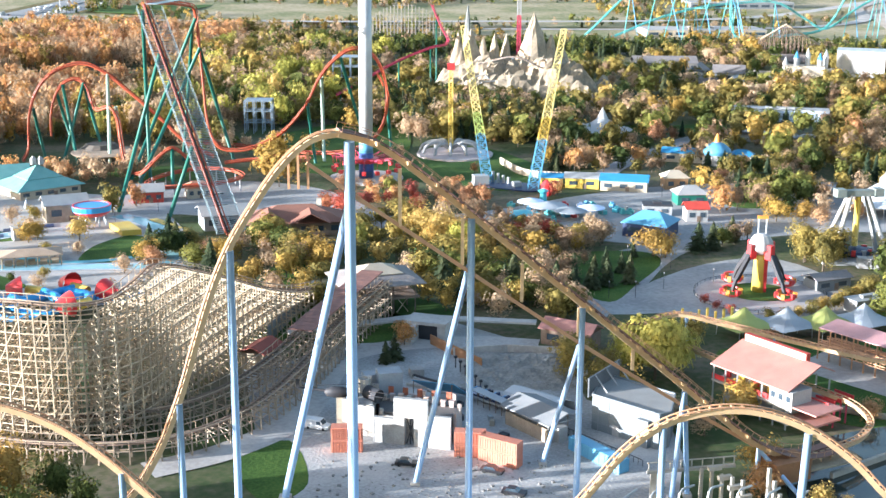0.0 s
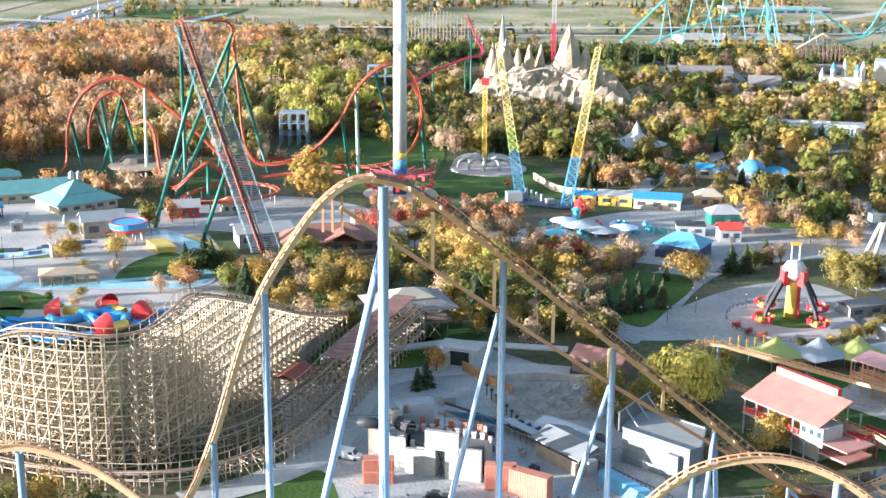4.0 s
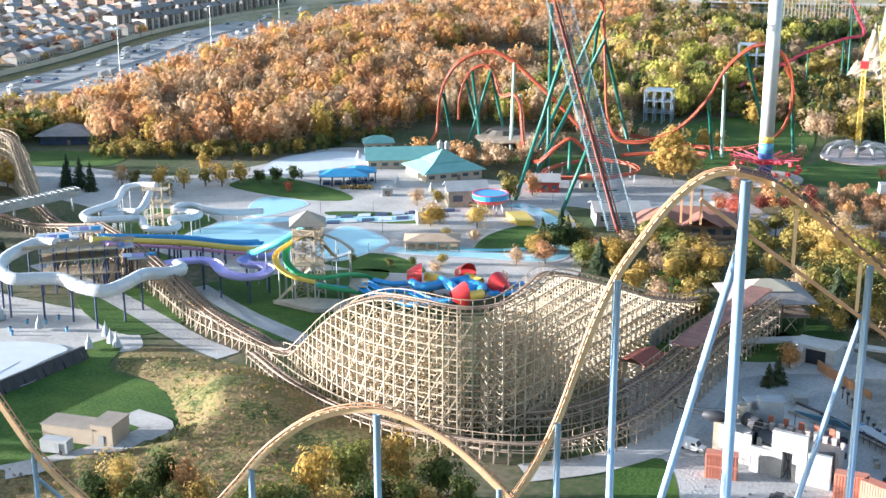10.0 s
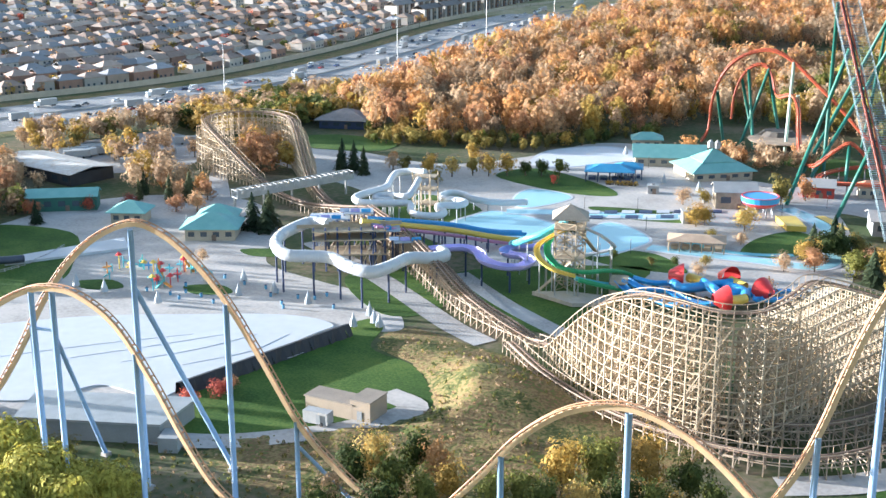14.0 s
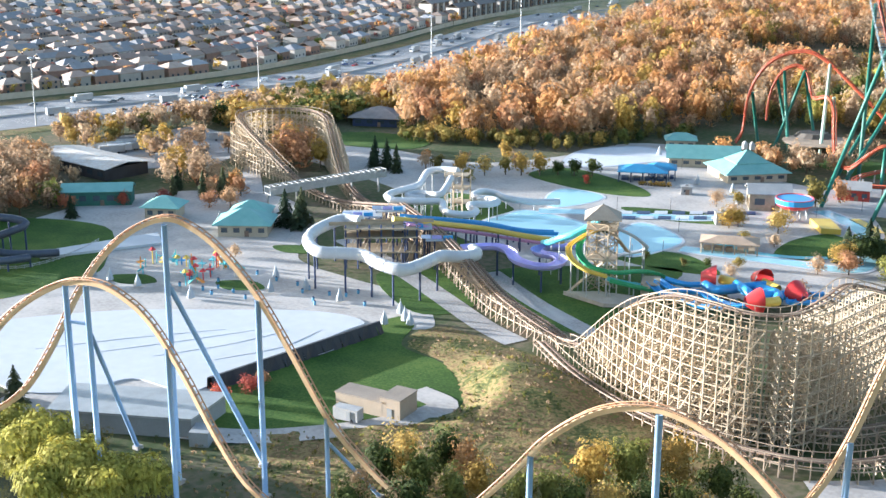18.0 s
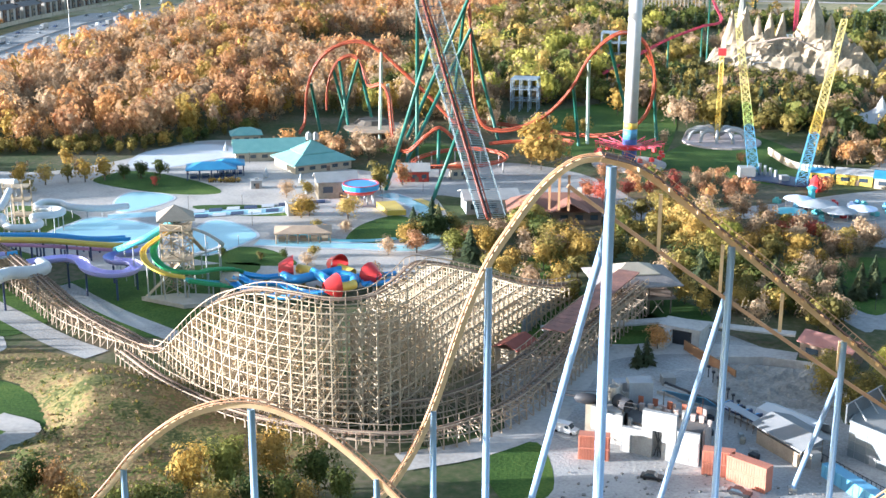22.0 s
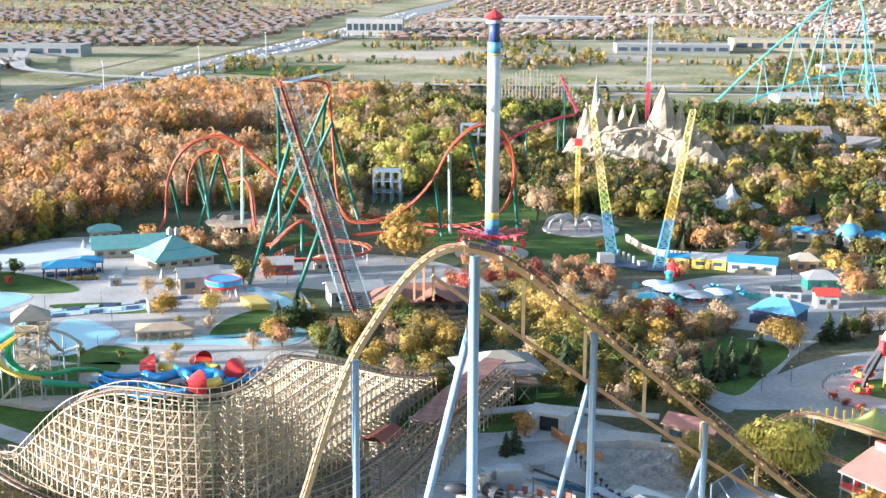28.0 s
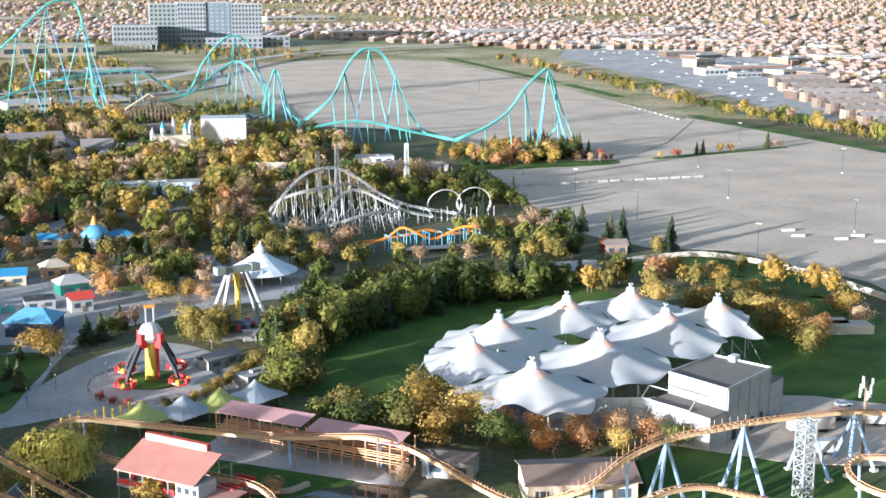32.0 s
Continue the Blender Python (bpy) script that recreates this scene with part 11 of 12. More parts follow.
qs = thing("queue_shed", (103, 269, 0), "long two-level timber queue shed with pink metal roof", "shed")
Q0, Q1 = Vector((88, 290, 0)), Vector((119, 249, 0))
qd = (Q1 - Q0).normalized()
qn = Vector((-qd.y, qd.x, 0))
if qn.x < 0:
    qn = -qn
L_Q = (Q1 - Q0).length
for half in range(2):
    a, b2 = Q0 + qd * (L_Q * 0.5 * half), Q0 + qd * (L_Q * 0.5 * (half + 1) - 1.2)
    z0 = 8.0 - half * 0.6
    part("roof", Shape().add([a + Vector((0, 0, z0)), b2 + Vector((0, 0, z0)), b2 + qn * 7 + Vector((0, 0, z0 + 0.9)), a + qn * 7 + Vector((0, 0, z0 + 0.9)), a + Vector((0, 0, z0 - 0.2)), b2 + Vector((0, 0, z0 - 0.2)), b2 + qn * 7 + Vector((0, 0, z0 + 0.7)), a + qn * 7 + Vector((0, 0, z0 + 0.7))], [(0, 1, 2, 3), (7, 6, 5, 4), (0, 4, 5, 1), (1, 5, 6, 2), (2, 6, 7, 3), (3, 7, 4, 0)]), mat("pink_metal_roof", (0.50, 0.28, 0.27), (0.42, 0.22, 0.22), 0.6) if half == 0 else qs.children[0].data.materials[0], qs)
ORW = mat("orange_timber_rail", (0.55, 0.30, 0.16), (0.42, 0.22, 0.12), 0.8)
part("deck", Shape().beam(Q0 + qn * 3.5 + Vector((0, 0, 4)), Q1 + qn * 3.5 + Vector((0, 0, 4)), 7, 0.4), ORW, qs)
for k in range(17):
    p = Q0 + qd * (L_Q * k / 16)
    for o in (0.3, 6.7):
        part("post", Shape().beam(p + qn * o, p + qn * o + Vector((0, 0, 8)), 0.3), ORW, qs)
for z in (4.6, 5.1, 2.6, 3.2):
    for o in (0.1, 3.5):
        part("rail", Shape().beam(Q0 + qn * o + Vector((0, 0, z)), Q1 + qn * o + Vector((0, 0, z)), 0.12, 0.22), ORW, qs)
sheet("pavement", [(80, 284), (116, 243), (124, 252), (92, 296)], 0.14, CONCRETE, "pale concrete floor under the queue shed", "pavement")
building("maintenance_shed", (149, 222), (24, 14), 5.4, -22, CREAM, mat("brown_metal_roof", (0.24, 0.165, 0.13), (0.19, 0.13, 0.105), 0.7), "cream shed with a brown metal roof", "gable", 1.8, 0.8, 4, "shed")
building("control_hut", (130, 246), (12, 7), 4, -40, GREYWALL, SHINGLE, "small dark-roofed control hut by the track", "gable", 1.2, 0.5, 2, "hut")
pf = thing("loading_platform", (84, 236, 0), "timber platform at the foot of the lift", "platform")
part("deck", Shape().box((67, 222, 3), (16, 6, 0.4), 25), TIMBER, pf)
part("housing", Shape().box((62, 218, 4), (8, 5, 4), 25), mat("orange_brown_planks", (0.35, 0.17, 0.08), rough=0.85), pf)
for k in range(8):
    part("rail_post", Shape().beam((60 + 2 * k, 218 + 0.9 * k, 3), (60 + 2 * k, 218 + 0.9 * k, 4.4), 0.15), RUSTY, pf)
part("bank_wall", Shape().beam((72, 222, 0.6), (92, 236, 0.6), 0.8, 1.4), STONE, pf)
single("rock_edge", Shape().tube(curve([(78, 262, 0.3), (84, 256, 0.5), (92, 252, 0.4), (98, 254, 0.3)], 5), 0.9, 6), ROCK, "pale rocks along the pond", "rocks")

# shade canopies beside the spinning ride
for k, (x, y, m) in enumerate(((74, 307, YGREEN), (85, 307.5, GREYCANVAS), (95, 308.5, YGREEN), (105.5, 311, GREYCANVAS))):
    c = thing("shade_canopy", (x, y, 0), "pointed %s fabric shade canopy" % ("yellow-green" if k % 2 == 0 else "pale grey"), "canopy", "shade canopies")
    vs, fs = [(x + 0.5, y + 1.5, 7.4)], []
    n = 16
    for k2 in range(n):
        a = math.tau * k2 / n
        sq = 1 / max(abs(math.cos(a)), abs(math.sin(a)))
        for u, z in ((0.35, 5.3), (0.7, 4.2), (1.0, 3.4)):
            r2 = 7.3 * u * min(sq, 1.25) * (1 - 0.08 * (1.41 - sq))
            vs.append((x + r2 * math.cos(a + 0.5), y + r2 * 0.8 * math.sin(a + 0.5), z - 0.9 * (sq - 1) * u))
    for k2 in range(n):
        a0, b0 = 1 + 3 * k2, 1 + 3 * ((k2 + 1) % n)
        fs += [(0, a0, b0), (a0, a0 + 1, b0 + 1, b0), (a0 + 1, a0 + 2, b0 + 2, b0 + 1)]
    part("canopy", Shape().add(vs, fs), m, c)
    part("pole", Shape().pipe((x + 0.5, y + 1.5, 0), (x + 0.5, y + 1.5, 7.4), 0.16, 6), STEEL, c)
    for q in range(4):
        a = math.tau * (q + 0.5) / 4 + 0.5
        part("corner_post", Shape().pipe((x + 6.6 * math.cos(a), y + 5.2 * math.sin(a), 0), (x + 6.4 * math.cos(a), y + 5 * math.sin(a), 3.2), 0.12, 6), STEEL, c)
for k in range(10):
    single("post", Shape().box((56 + 2.2 * k, 316 + 0.25 * k, 1.7 + 0.25 * (k % 3)), (0.55, 0.55, 3.4 + 0.5 * (k % 3)), 10), SLIDE_Y, "yellow painted marker post", "post", "marker posts")

# ---------------------------------------------------------------- park streets
PALEBLUE = mat("pale_blue_cladding", (0.40, 0.48, 0.60), (0.34, 0.42, 0.54), 0.7)
TANROOF = mat("tan_metal_roof", (0.36, 0.31, 0.27), (0.30, 0.26, 0.22), 0.8)
PB = [
    ("arcade", (68, 489), (18, 9), 4, -12, CREAM, BLUEROOF, "stall row with a bright blue sloping roof", "gable", 2.0),
    ("stall", (52, 494), (13, 8), 4, -8, SLIDE_Y, WHITE, "yellow game stall with a pale roof", "gable", 1.6),
    ("stall", (40, 496), (9, 6), 3.6, -8, SLIDE_Y, BLUEROOF, "small yellow stall with a blue awning roof", "gable", 1.2),
    ("stall", (88, 493), (9, 8), 4.5, 5, mat("apricot_render", (0.50, 0.30, 0.16), rough=0.85), CREAM, "apricot round-fronted stall with a cream roof", "hip", 2.4),
    ("stall", (89, 465), (11, 9), 4, 5, GREEN, WHITE, "green stall with a white hipped roof", "hip", 2.6),
    ("stall", (86, 437), (7.5, 6), 4.5, 4, WHITE, REDROOF, "white shop with a red roof front", "gable", 2),
    ("stall", (74, 446), (10, 7), 3.6, -4, STEEL, DARK, "low shelter with a dark flat roof", "flat", 1),
    ("ride_hall", (67, 415), (15, 13), 4.6, -28, NAVY, SKYBLUE, "ride hall with a bright blue hipped roof", "hip", 3.4),
    ("ride_hall", (104, 551), (22, 8), 4, -14, CREAM, BLUEROOF, "low blue-roofed theatre wing", "gable", 1.8),
    ("ride_hall", (126, 545), (10, 8), 4, -8, WHITE, BLUEROOF, "small white theatre annex with a blue roof", "hip", 2.2),
    ("hall", (174, 673), (50, 11), 6, -13, PALEBLUE, WHITE, "long pale blue hall with a flat white roof", "flat", 1),
    ("hall", (182, 840), (20, 13), 6, -10, GREYWALL, SHINGLE_G, "grey-roofed village hall near the castle", "gable", 5),
    ("hall", (164, 850), (16, 12), 6, 70, GREYWALL, SHINGLE_G, "dark grey gabled village house", "gable", 5),
    ("hall", (201, 828), (17, 10), 5, -20, CREAM, TANROOF, "village house with a tan sloping roof", "gable", 3.5),
    ("hall", (177, 797), (11, 9), 5, 60, PALEBLUE, WHITE, "small white and blue gabled shop", "gable", 4),
    ("hall", (214, 748), (8, 7), 6, -20, WHITE, REDROOF, "small white house with a red roof", "hip", 3),
    ("hall", (156, 782), (14, 10), 5, 20, CREAM, SHINGLE, "brown-roofed village shop among trees", "gable", 4),
    ("hall", (138, 806), (16, 11), 5, -30, GREYWALL, SHINGLE_G, "grey-roofed restaurant hall among trees", "hip", 3.4),
    ("hall", (247, 690), (18, 7), 7, -25, WHITE, CREAM, "white gateway building with cream roof", "gable", 3),
    ("hall", (328, 727), (26, 11), 4.5, -18, WHITE, WHITE, "white flat-roofed entrance canopy building", "flat", 1),
    ("hall", (318, 677), (22, 16), 4.5, -22, GREYWALL, TANROOF, "tan-roofed gate hall near the lot", "hip", 4),
    ("hall", (341, 664), (17, 13), 4.5, -22, CREAM, TANROOF, "tan-roofed ticket hall near the car park", "hip", 3.4),
    ("hall", (306, 704), (17, 11), 4.5, -22, CREAM, CREAM, "cream-roofed hall near the car park", "gable", 2.5),
    ("hall", (150, 905), (44, 22), 6, 0, GREYWALL, SHINGLE_G, "grey hall below the teal coaster", "gable", 4),
    ("hall", (250, 930), (36, 20), 5, -10, CREAM, SHINGLE, "brown-roofed hall below the teal coaster", "gable", 4),
    ("hall", (60, 930), (40, 16), 5, 4, BLUE, STEEL, "blue-walled hall behind the mountain", "flat", 1),
    ("hall", (-60, 770), (18, 12), 6, 20, SKYBLUE, WHITE, "blue steel building beside the red coaster", "flat", 1),
    ("hall", (258, 400), (28, 13), 5, -14, GREYWALL, WHITE, "long shed with a bright white roof", "gable", 2.2),
    ("hut", (306, 432), (9, 7), 4, -20, TIMBER_D, SHINGLE, "small brown gate hut", "gable", 2),
    ("hut", (112, 330), (10, 5), 3.4, 24, WHITE, GREYWALL, "low white ticket booth row", "flat", 1),
    ("hut", (108, 352), (12, 6), 3.2, 24, GREYWALL, SHINGLE_G, "small grey-roofed booth beside rides", "gable", 1.4),
    ("hall", (-170, 900), (30, 16), 5, 10, WHITE, WHITE, "white works hall in the woods", "flat", 1),
    ("hall", (-330, 660), (26, 12), 5, 10, WHITE, WHITE, "white maintenance hall in the woods", "flat", 1),
    ("hall", (30, 300), (13, 7), 4, -30, TIMBER_D, PINKROOF, "small dark hall with a faded red roof under trees", "gable", 2),
]
HALLWALL = mat("grey_brown_cladding", (0.20, 0.185, 0.17), (0.15, 0.14, 0.13), 0.8)
for nm, at2, size, h, rz, wm, rm, lab, style, rh in PB:
    if at2[1] > 880 and at2[0] > 90:
        wm = HALLWALL
    building(nm, at2, size, h, rz, wm, rm, lab, style, rh, 0.6, max(2, int(size[0] / 6)), nm.replace("_", " "))
for k in range(4):
    x, y = 142 + 8.6 * k, 608 - 4.4 * k
    bv = thing("vaulted_hall", (x, y, 0), "low white hall with a vaulted roof", "hall", "vaulted halls")
    part("wall", Shape().box((x, y, 1.6), (9.0, 8, 3.2), -27), GREYWALL, bv)
    arc = [loc(x, y, -27, -4.8 * math.cos(math.pi * q / 8), 0) + (3.2 + 1.5 * math.sin(math.pi * q / 8),) for q in range(9)]
    vault = Shape()
    for q in range(8):
        a0, b0 = arc[q], arc[q + 1]
        off = (4.4 * math.sin(math.radians(27)), 4.4 * math.cos(math.radians(27)))
        vault.add([Vector((a0[0] - off[0], a0[1] - off[1], a0[2])), Vector((b0[0] - off[0], b0[1] - off[1], b0[2])), Vector((b0[0] + off[0], b0[1] + off[1], b0[2])), Vector((a0[0] + off[0], a0[1] + off[1], a0[2]))], [(0, 1, 2, 3)])
    part("vault_roof", vault, WHITE, bv)
dm = thing("dome_pavilion", (115, 545, 0), "blue and white striped dome pavilion with a finial", "pavilion")
part("drum", Shape().lathe((115, 545, 0), [(6, 0), (6, 4.5)], 18), WHITE, dm)
part("dome", Shape().lathe((115, 545, 0), [(6.6, 4.5), (6, 6.5), (4, 8.4), (1.4, 9.6)], 18), SKYBLUE, dm, smooth=True)
part("finial", Shape().lathe((115, 545, 0), [(1.4, 9.6), (1.0, 11.4), (0.2, 13.4)], 10), ORANGE, dm)
for x, y, h, r in ((74, 619, 13, 15), (60, 632, 9, 8)):
    t4 = thing("stage_tent", (x, y, 0), "small white peaked stage tent", "tent", "stage tents")
    part("canopy", Shape().lathe((x, y, 0), [(r, 3.2), (r * 0.7, 4.2), (r * 0.4, 6.0), (r * 0.18, 8.4), (0.5, h)], 14), FABRIC, t4)
    part("mast", Shape().pipe((x, y, 0), (x, y, h + 1), 0.2, 6), STEEL, t4)
single("red_sculpture", Shape().lathe((36.6, 477, 0), [(2, 0), (2.6, 1.5), (1.8, 3), (2.2, 4.2), (0.4, 6)], 10), SLIDE_R, "rounded bright red ride figure", "sculpture")
single("turquoise_ride", Shape().lathe((34, 457, 0), [(4.5, 0), (4, 1.4), (1.4, 2.2), (1.2, 5), (2, 6), (0.4, 6.8)], 12), SLIDE_T, "turquoise kiddie ride with a central post", "ride")
fl = Shape()
for k in range(24):
    a = curve([(22, 540, 1.5), (28, 520, 1.5), (34, 512, 1.5), (46, 508, 1.5)], 8)[min(k, 24)]
    fl.box(tuple(a), (2.4, 0.5, 3.0), -60 + k)
single("garden_wall", fl, CREAM, "curving cream garden wall", "wall")

# fairy-tale castle and white hall
ca2 = thing("castle", (236, 850, 0), "small cream fairy-tale castle with slim blue and grey spires", "castle")
part("keep", Shape().box((234, 850, 5), (26, 12, 10), -15).box((250, 848, 4), (16, 10, 8), -15), CREAM, ca2)
for k, (x, y, h) in enumerate(((222, 852, 10), (228, 848, 14), (236, 850, 16), (243, 846, 13), (248, 850, 15), (256, 846, 12), (231, 856, 12))):
    t5 = part("turret", Shape().lathe((x, y, 0), [(1.7, 0), (1.7, h), (2.0, h + 0.3), (2.0, h + 1)], 10), WHITE, ca2)
    part("spire", Shape().lathe((x, y, h + 1), [(1.9, 0), (0.12, 4.6)], 10), BLUEROOF if k % 2 else GREYWALL, t5)
wb = thing("show_building", (268, 838, 0), "plain bright white box-shaped show building", "building")
part("wall", Shape().box((268, 840, 10.5), (30, 24, 21), -18), WHITE, wb)
part("roof", Shape().box((268, 840, 21.2), (30.4, 24.4, 0.5), -18), SILVER, wb)
for k in range(5):
    X, Y = loc(268, 840, -18, -12 + 6 * k, -12.1)
    part("panel_joint", Shape().box((X, Y, 10.5), (0.15, 0.1, 21), -18), GREYWALL, wb)
lh = thing("timber_lift_hill", (262, 985, 0), "dark wooden lift hill below the teal coaster", "roller coaster")
for k in range(20):
    u = k / 19
    x, z = 236 + 60 * u, 26 * (1 - abs(u - 0.32) * 1.38)
    if z < 1:
        continue
    bnt = Shape().beam((x, 980, 0), (x, 983, z), 0.5).beam((x, 992, 0), (x, 988, z), 0.5)
    for q in np.arange(3, z, 3):
        bnt.beam((x - 1.6, 981.5, q), (x + 1.6, 981.5, q), 0.3)
    part("bent", bnt, TIMBER_D, lh)
part("track", Shape().tube([(236, 985, 15), (255, 985, 26.5), (296, 985, 3)], 0.8, 6), TIMBER, lh)
for x, y, h in ((232, 580, 30), (245, 586, 32), (300, 620, 26)):
    ms = thing("floodlight_mast", (x, y, 0), "grey lattice floodlight mast", "mast", "floodlight masts")
    lattice(ms, (x, y, 0), (x, y, h), 2.4, 1.4, 14, STEEL, r=0.1)

# ---------------------------------------------------------------- beyond the park
hos = thing("hospital", (580, 1930, 0), "large grey and white hospital block with many windows", "hospital")
zb = rise(580, 1930)


def slab(owner, x, y, w, d, h, rz, wall, cols, floors, z0, win=GLASS):
    wl2 = part("wall", Shape().box((x, y, z0 + h / 2 - 2), (w, d, h + 4), rz), wall, owner)
    for f in range(floors):
        for c2 in range(cols):
            X, Y = loc(x, y, rz, (c2 + 0.5) / cols * w - w / 2, -d / 2 - 0.15)
            part("window", Shape().box((X, Y, z0 + (f + 0.55) / floors * h), (w / cols * 0.55, 0.4, h / floors * 0.55), rz), win, wl2)
    part("roof", Shape().box((x, y, z0 + h + 0.6), (w + 0.6, d + 0.6, 1.2), rz), GREYWALL, owner)


PALEBLUE = mat("blue_grey_glazing", (0.15, 0.20, 0.25), (0.11, 0.15, 0.19), 0.3)
WH2 = mat("white_cladding", (0.23, 0.25, 0.265), (0.19, 0.205, 0.22), 0.6, scale=0.02)
GRN = mat("grey_green_cladding", (0.22, 0.25, 0.245), (0.18, 0.205, 0.20), 0.6)
slab(hos, 528, 1930, 44, 36, 64, -12, GRN, 7, 10, zb)
slab(hos, 566, 1918, 42, 36, 66, -12, WH2, 9, 10, zb)
slab(hos, 604, 1914, 40, 40, 66, -12, PALEBLUE, 5, 11, zb, WH2)
slab(hos, 646, 1900, 46, 36, 64, -12, WH2, 9, 10, zb)
slab(hos, 470, 1880, 62, 60, 22, -12, WH2, 12, 3, zb + 12)
slab(hos, 600, 1880, 120, 40, 14, -12, WH2, 16, 2, zb)
for k in range(9):
    X, Y = loc(470, 1880, -12, -29 + 7.2 * k, -29)
    part("column", Shape().box((X, Y, zb + 5), (2, 2, 18), -12), WH2, hos)
slab(hos, 660, 1880, 90, 30, 16, -12, WH2, 10, 2, zb)


def block(x, y, w, d, h, rz, m, label, n=6, category="building"):
    z0 = rise(x, y)
    ob = thing("commercial_building", (x, y, z0), label, category, "far buildings")
    a = part("wall", Shape().box((x, y, z0 + h / 2 - 1), (w, d, h + 2), rz), m, ob)
    part("roof", Shape().box((x, y, z0 + h + 0.25), (w + 0.5, d + 0.5, 0.5), rz).box((x, y, z0 + h + 1), (w * 0.2, d * 0.25, 1.4), rz), PALE, ob)
    for k in range(n):
        X, Y = loc(x, y, rz, (k + 0.5) / n * w - w / 2, -d / 2 - 0.1)
        part("window", Shape().box((X, Y, z0 + h * 0.5), (w / n * 0.7, 0.3, h * 0.4), rz), GLASS, a)
    return ob


PALE = mat("pale_flat_roof", (0.40, 0.385, 0.37), (0.31, 0.30, 0.29), 0.9, vary=0.3)
rb = random.Random(5)
for k in range(64):
    x, y = rb.uniform(760, 1500), rb.uniform(760, 2000)
    if x < 770 + 0.32 * (y - 700) or x > 1000 + 0.42 * (y - 700) + 120:
        continue
    block(x, y, rb.uniform(24, 80), rb.uniform(16, 40), rb.uniform(5, 10), rb.choice([-14, 12, -8]), rb.choice([CREAM, BRICK, GREYWALL, BRICK_P, BRICK]), "low flat-roofed shop beside the main road", 5)
for x, y, w, h in ((-720, 1560, 200, 14), (-330, 2060, 90, 26), (-160, 2330, 200, 12), (-40, 2420, 160, 14), (-760, 1330, 90, 16), (120, 1760, 150, 12), (300, 1820, 190, 16), (330, 1500, 120, 7), (230, 1190, 110, 6), (160, 2600, 180, 12), (420, 2700, 160, 12), (900, 2050, 120, 10), (1120, 1980, 150, 10), (1000, 2600, 160, 10)):
    block(x, y, w, 44, h, 4, rb.choice([WHITE, WH2, CREAM]), "long pale flat-roofed warehouse on the plain", 9)
# terraces of town houses at the highway bend and by the main road
TOWN = [(-562 - 38 * (k % 2), 930 + 17 * k, 29, 13) for k in range(16)] + [(760 + 26 * k, 690 + 44 * k, 60, 12) for k in range(9)] + [(800 + 26 * k, 640 + 40 * k, 56, 12) for k in range(8)]
for x, y, w, d2 in TOWN:
    z0 = rise(x, y)
    ob = thing("town_house_row", (x, y, z0), "row of brick town houses with gabled roofs", "row houses", "town house rows")
    rz2 = 90 if x < 0 else -18
    wl3 = part("wall", Shape().box((x, y, z0 + 4.5), (w, d2, 9), rz2), BRICK_P if x > 0 else W_WALLS[1], ob)
    part("roof", Shape().gable((x, y, z0 + 9.2), (w, d2), 3.4, rz2, 0.5), SHINGLE_G, ob)
    n = int(w / 8)
    for k in range(n):
        X, Y = loc(x, y, rz2, (k + 0.5) / n * w - w / 2, -d2 / 2 - 0.6)
        part("gable_front", Shape().box((X, Y, z0 + 4.8), (4, 1.4, 9.6), rz2), BRICK_P if k % 2 else BRICK, wl3)
        X, Y = loc(x, y, rz2, (k + 0.5) / n * w - w / 2, -d2 / 2 - 1.34)
        part("window", Shape().box((X, Y, z0 + 6), (2, 0.12, 1.6), rz2).box((X, Y, z0 + 2.4), (2, 0.12, 1.8), rz2), GLASS, wl3)
pc = Shape()
for k in range(420):
    x, y = rb.uniform(760, 1350), rb.uniform(700, 1900)
    if x < 755 + 0.3 * (y - 700) or x > 980 + 0.42 * (y - 700):
        continue
    pc.box((x, y, 0.9 + rise(x, y)), (1.9, 4.5, 1.4), rb.choice([-14, 76]))
for k in range(240):
    pc.box((120 + rb.uniform(-40, 240), 1010 + rb.uniform(0, 60), 0.9), (1.9, 4.5, 1.4), rb.choice([4, 94]))
single("parked_cars", pc, CAR_MATS[1], "far parked cars by the shops", "cars", kind="stuff")
draped("yard", [(750, 640), (760, 760), (860, 1100), (960, 1500), (1250, 1900), (1500, 1900), (1200, 1200), (950, 760)], 0.4, ASPHALT, "asphalt of the shopping strip", "yard")
sheet("lawn", smooth_poly([(900, 1180), (960, 1330), (1080, 1340), (1030, 1190)]), 0.4, LAWN, "green field behind the shops", "lawn")

# ---------------------------------------------------------------- parking lot furniture
pole = None
for x, y in ((358, 488), (351, 395), (440, 520), (500, 620), (430, 420), (600, 700), (560, 560), (520, 820), (600, 960), (480, 1000), (640, 1150), (560, 1250), (386, 640), (470, 760), (370, 560)):
    if pole is None:
        pole = thing("light_pole", (0, 0, 0), "tall grey parking lot light pole", "light pole", "lot poles")
        part("post", Shape().tube([(0, 0, 0), (0, 0, 15)], 0.15, 8, r_end=0.09), DARK, pole)
        part("lamp_head", Shape().box((0, 0, 15.1), (2.4, 0.5, 0.3)), STEEL, pole)
        part("base", Shape().lathe((0, 0, 0), [(0.45, 0), (0.45, 1.0)], 8), CONCRETE, pole)
        pole.matrix_basis = pose(x, y, 0.05)
    else:
        copy_thing(pole, pose(x, y, 0.05, 0, 0, rnd.uniform(0, 180)))
bar2 = None


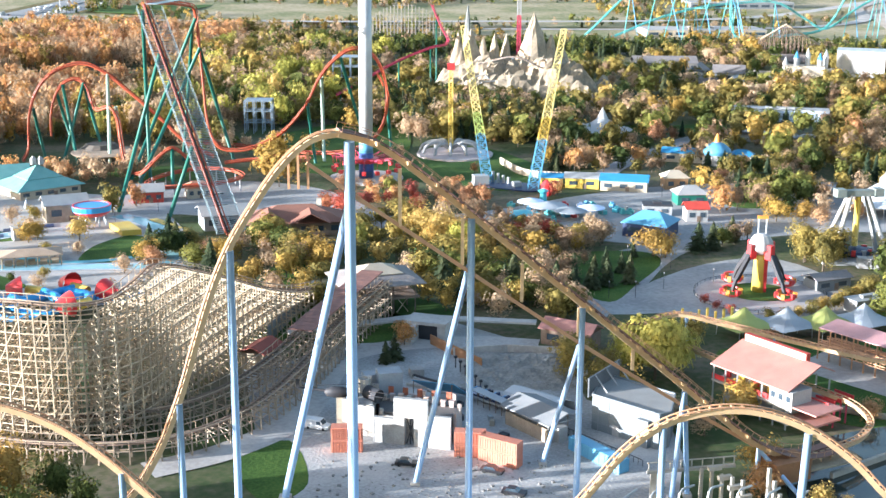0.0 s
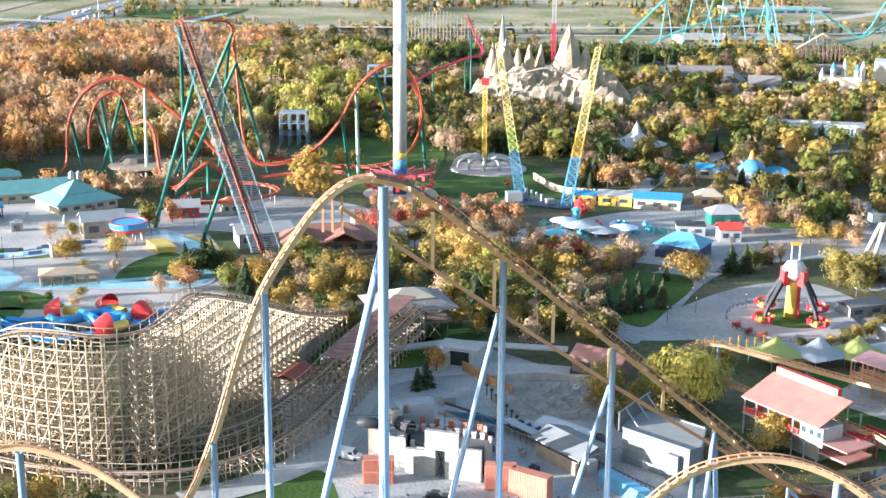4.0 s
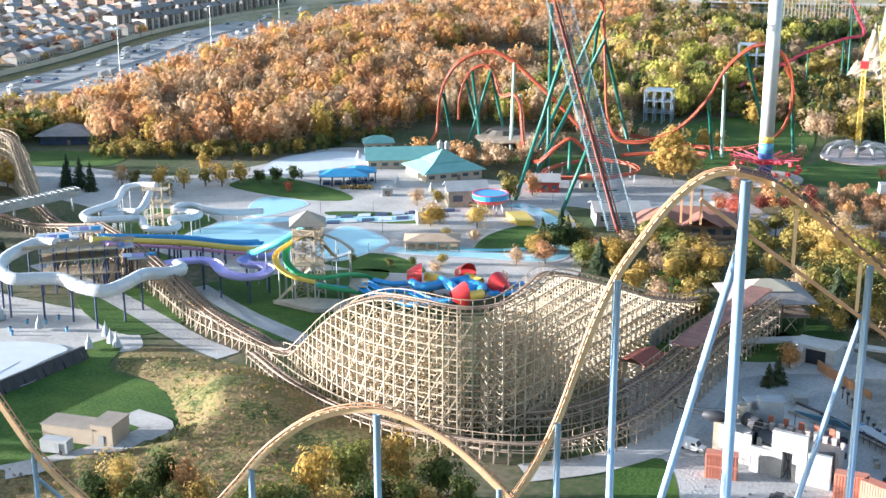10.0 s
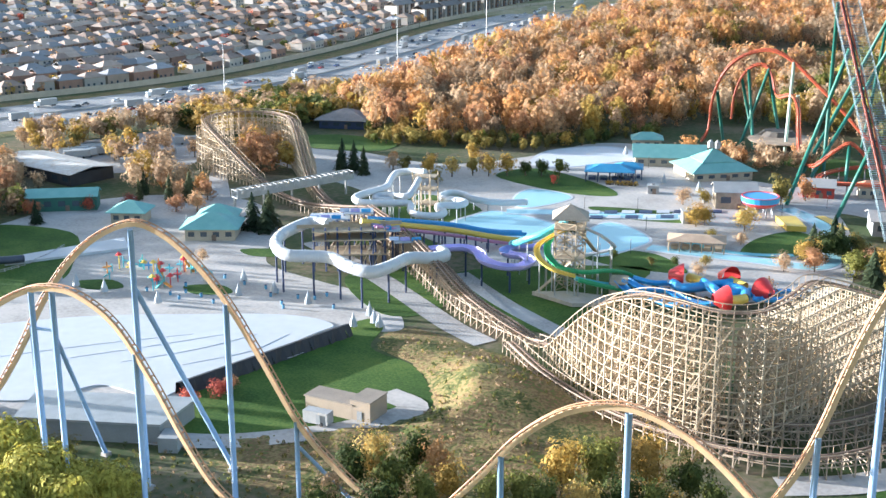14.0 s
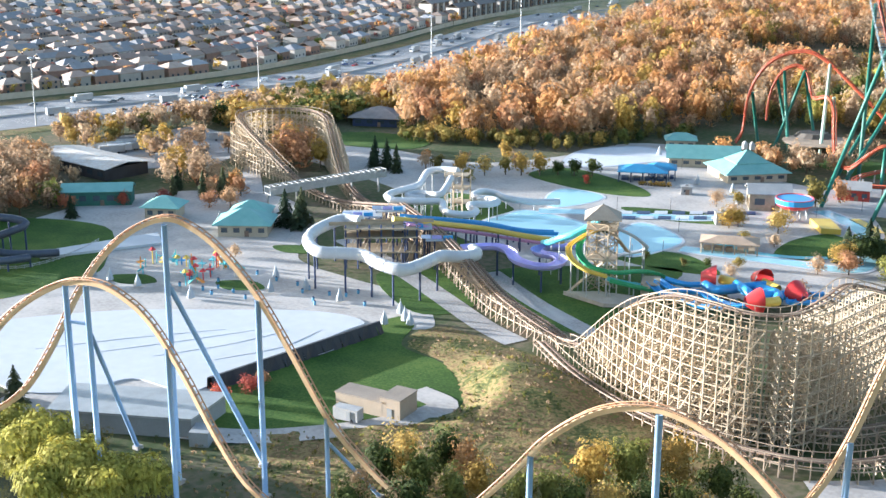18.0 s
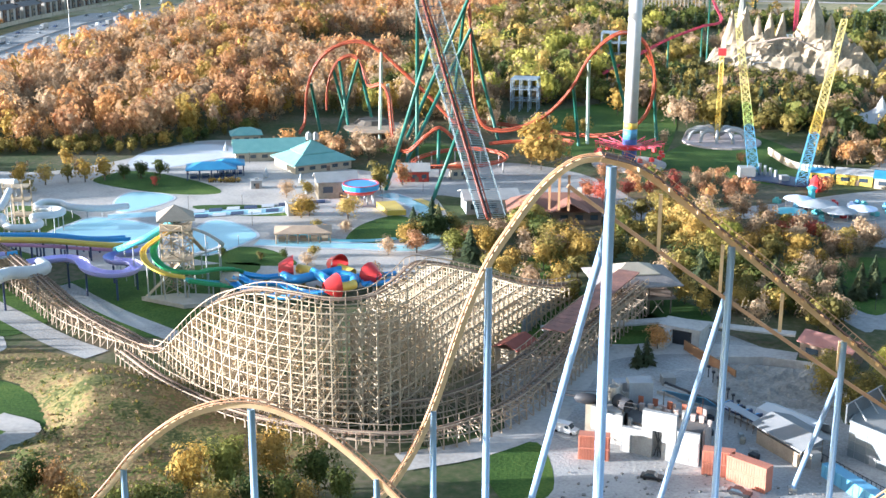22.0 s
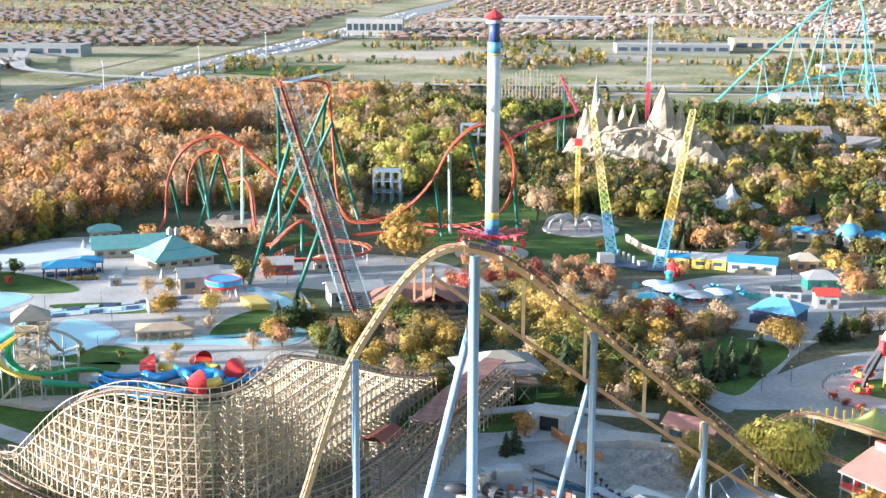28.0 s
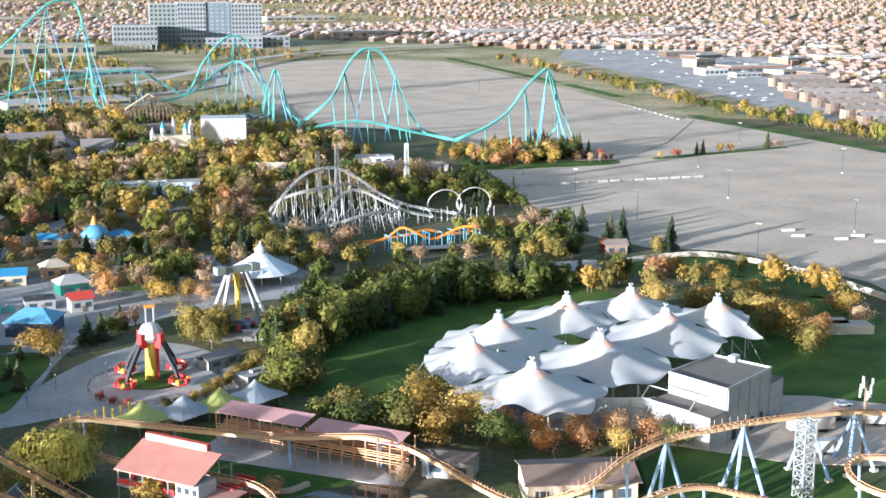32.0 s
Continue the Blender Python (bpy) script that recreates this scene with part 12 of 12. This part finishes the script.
def barrier(x, y, a, ln=6):
    global bar2
    if bar2 is None:
        bar2 = thing("barrier_block", (0, 0, 0), "white plastic traffic barrier block", "barrier", "lot barriers")
        part("block", Shape().box((0, 0, 0.6), (6, 1.0, 1.2)), WHITE, bar2)
        part("foot", Shape().box((0, 0, 0.12), (6.2, 1.5, 0.24)), GREYWALL, bar2)
        bar2.matrix_basis = pose(x, y, 0.08, 0, 0, a)
    else:
        copy_thing(bar2, pose(x, y, 0.08, 0, 0, a))


for k in range(17):
    barrier(352 + 7.6 * k, 606 - 1.2 * k, -9)
for x, y, a in ((405, 436, -25), (400, 424, -20), (412, 410, -22), (424, 412, -25), (424, 398, -25), (436, 400, -25), (437, 386, -22), (447, 388, -25), (443, 374, -22), (455, 376, -25), (462, 366, -22)):
    barrier(x, y, a)
for k in range(26):
    barrier(662 + 3.2 * k, 850 + 12 * k, 75)
sw3 = thing("stone_wall", (335, 400, 0), "curving pale stone wall beside the lot", "wall")
wc2 = even(curve([(300, 414, 0), (318, 414, 0), (336, 408, 0), (346, 385, 0), (350, 357, 0), (346, 322, 0), (338, 290, 0)], 8), 2.6)
for i, (a, b2) in enumerate(zip(wc2, wc2[1:])):
    part("block", Shape().beam(a + Vector((0, 0, 1.1)), b2 + Vector((0, 0, 1.1)), 0.8, 2.2 + 0.15 * (i % 2)), STONE, sw3)
ft = Shape()
for x, y in ((302, 296), (298, 302)):
    ft.box((x, y, 1.4), (16, 8, 2.8), -25)
single("utility_block", ft, STONE, "low stone utility building on the lawn", "building")
# park lamps and walkway lights
lamp = None
for k in range(26):
    p = rnd.choice([(70, 390, 40, 30), (60, 450, 60, 30), (60, 350, 20, 16), (-90, 450, 40, 20), (-160, 440, 50, 40), (-130, 360, 30, 30), (150, 440, 50, 20)])
    x, y = p[0] + rnd.uniform(-p[2], p[2]), p[1] + rnd.uniform(-p[3], p[3])
    if lamp is None:
        lamp = thing("street_lamp", (0, 0, 0), "slim dark park lamp with a pale globe", "lamp", "park lamps")
        part("post", Shape().pipe((0, 0, 0), (0, 0, 4.4), 0.08, 6), DARK, lamp)
        part("globe", Shape().lathe((0, 0, 4.4), [(0.08, 0), (0.22, 0.2), (0.08, 0.42)], 8), WHITE, lamp)
        lamp.matrix_basis = pose(x, y, 0.08)
    else:
        copy_thing(lamp, pose(x, y, 0.08))

forest("park_trees", LATE, "scattered park trees in autumn colours", 230)
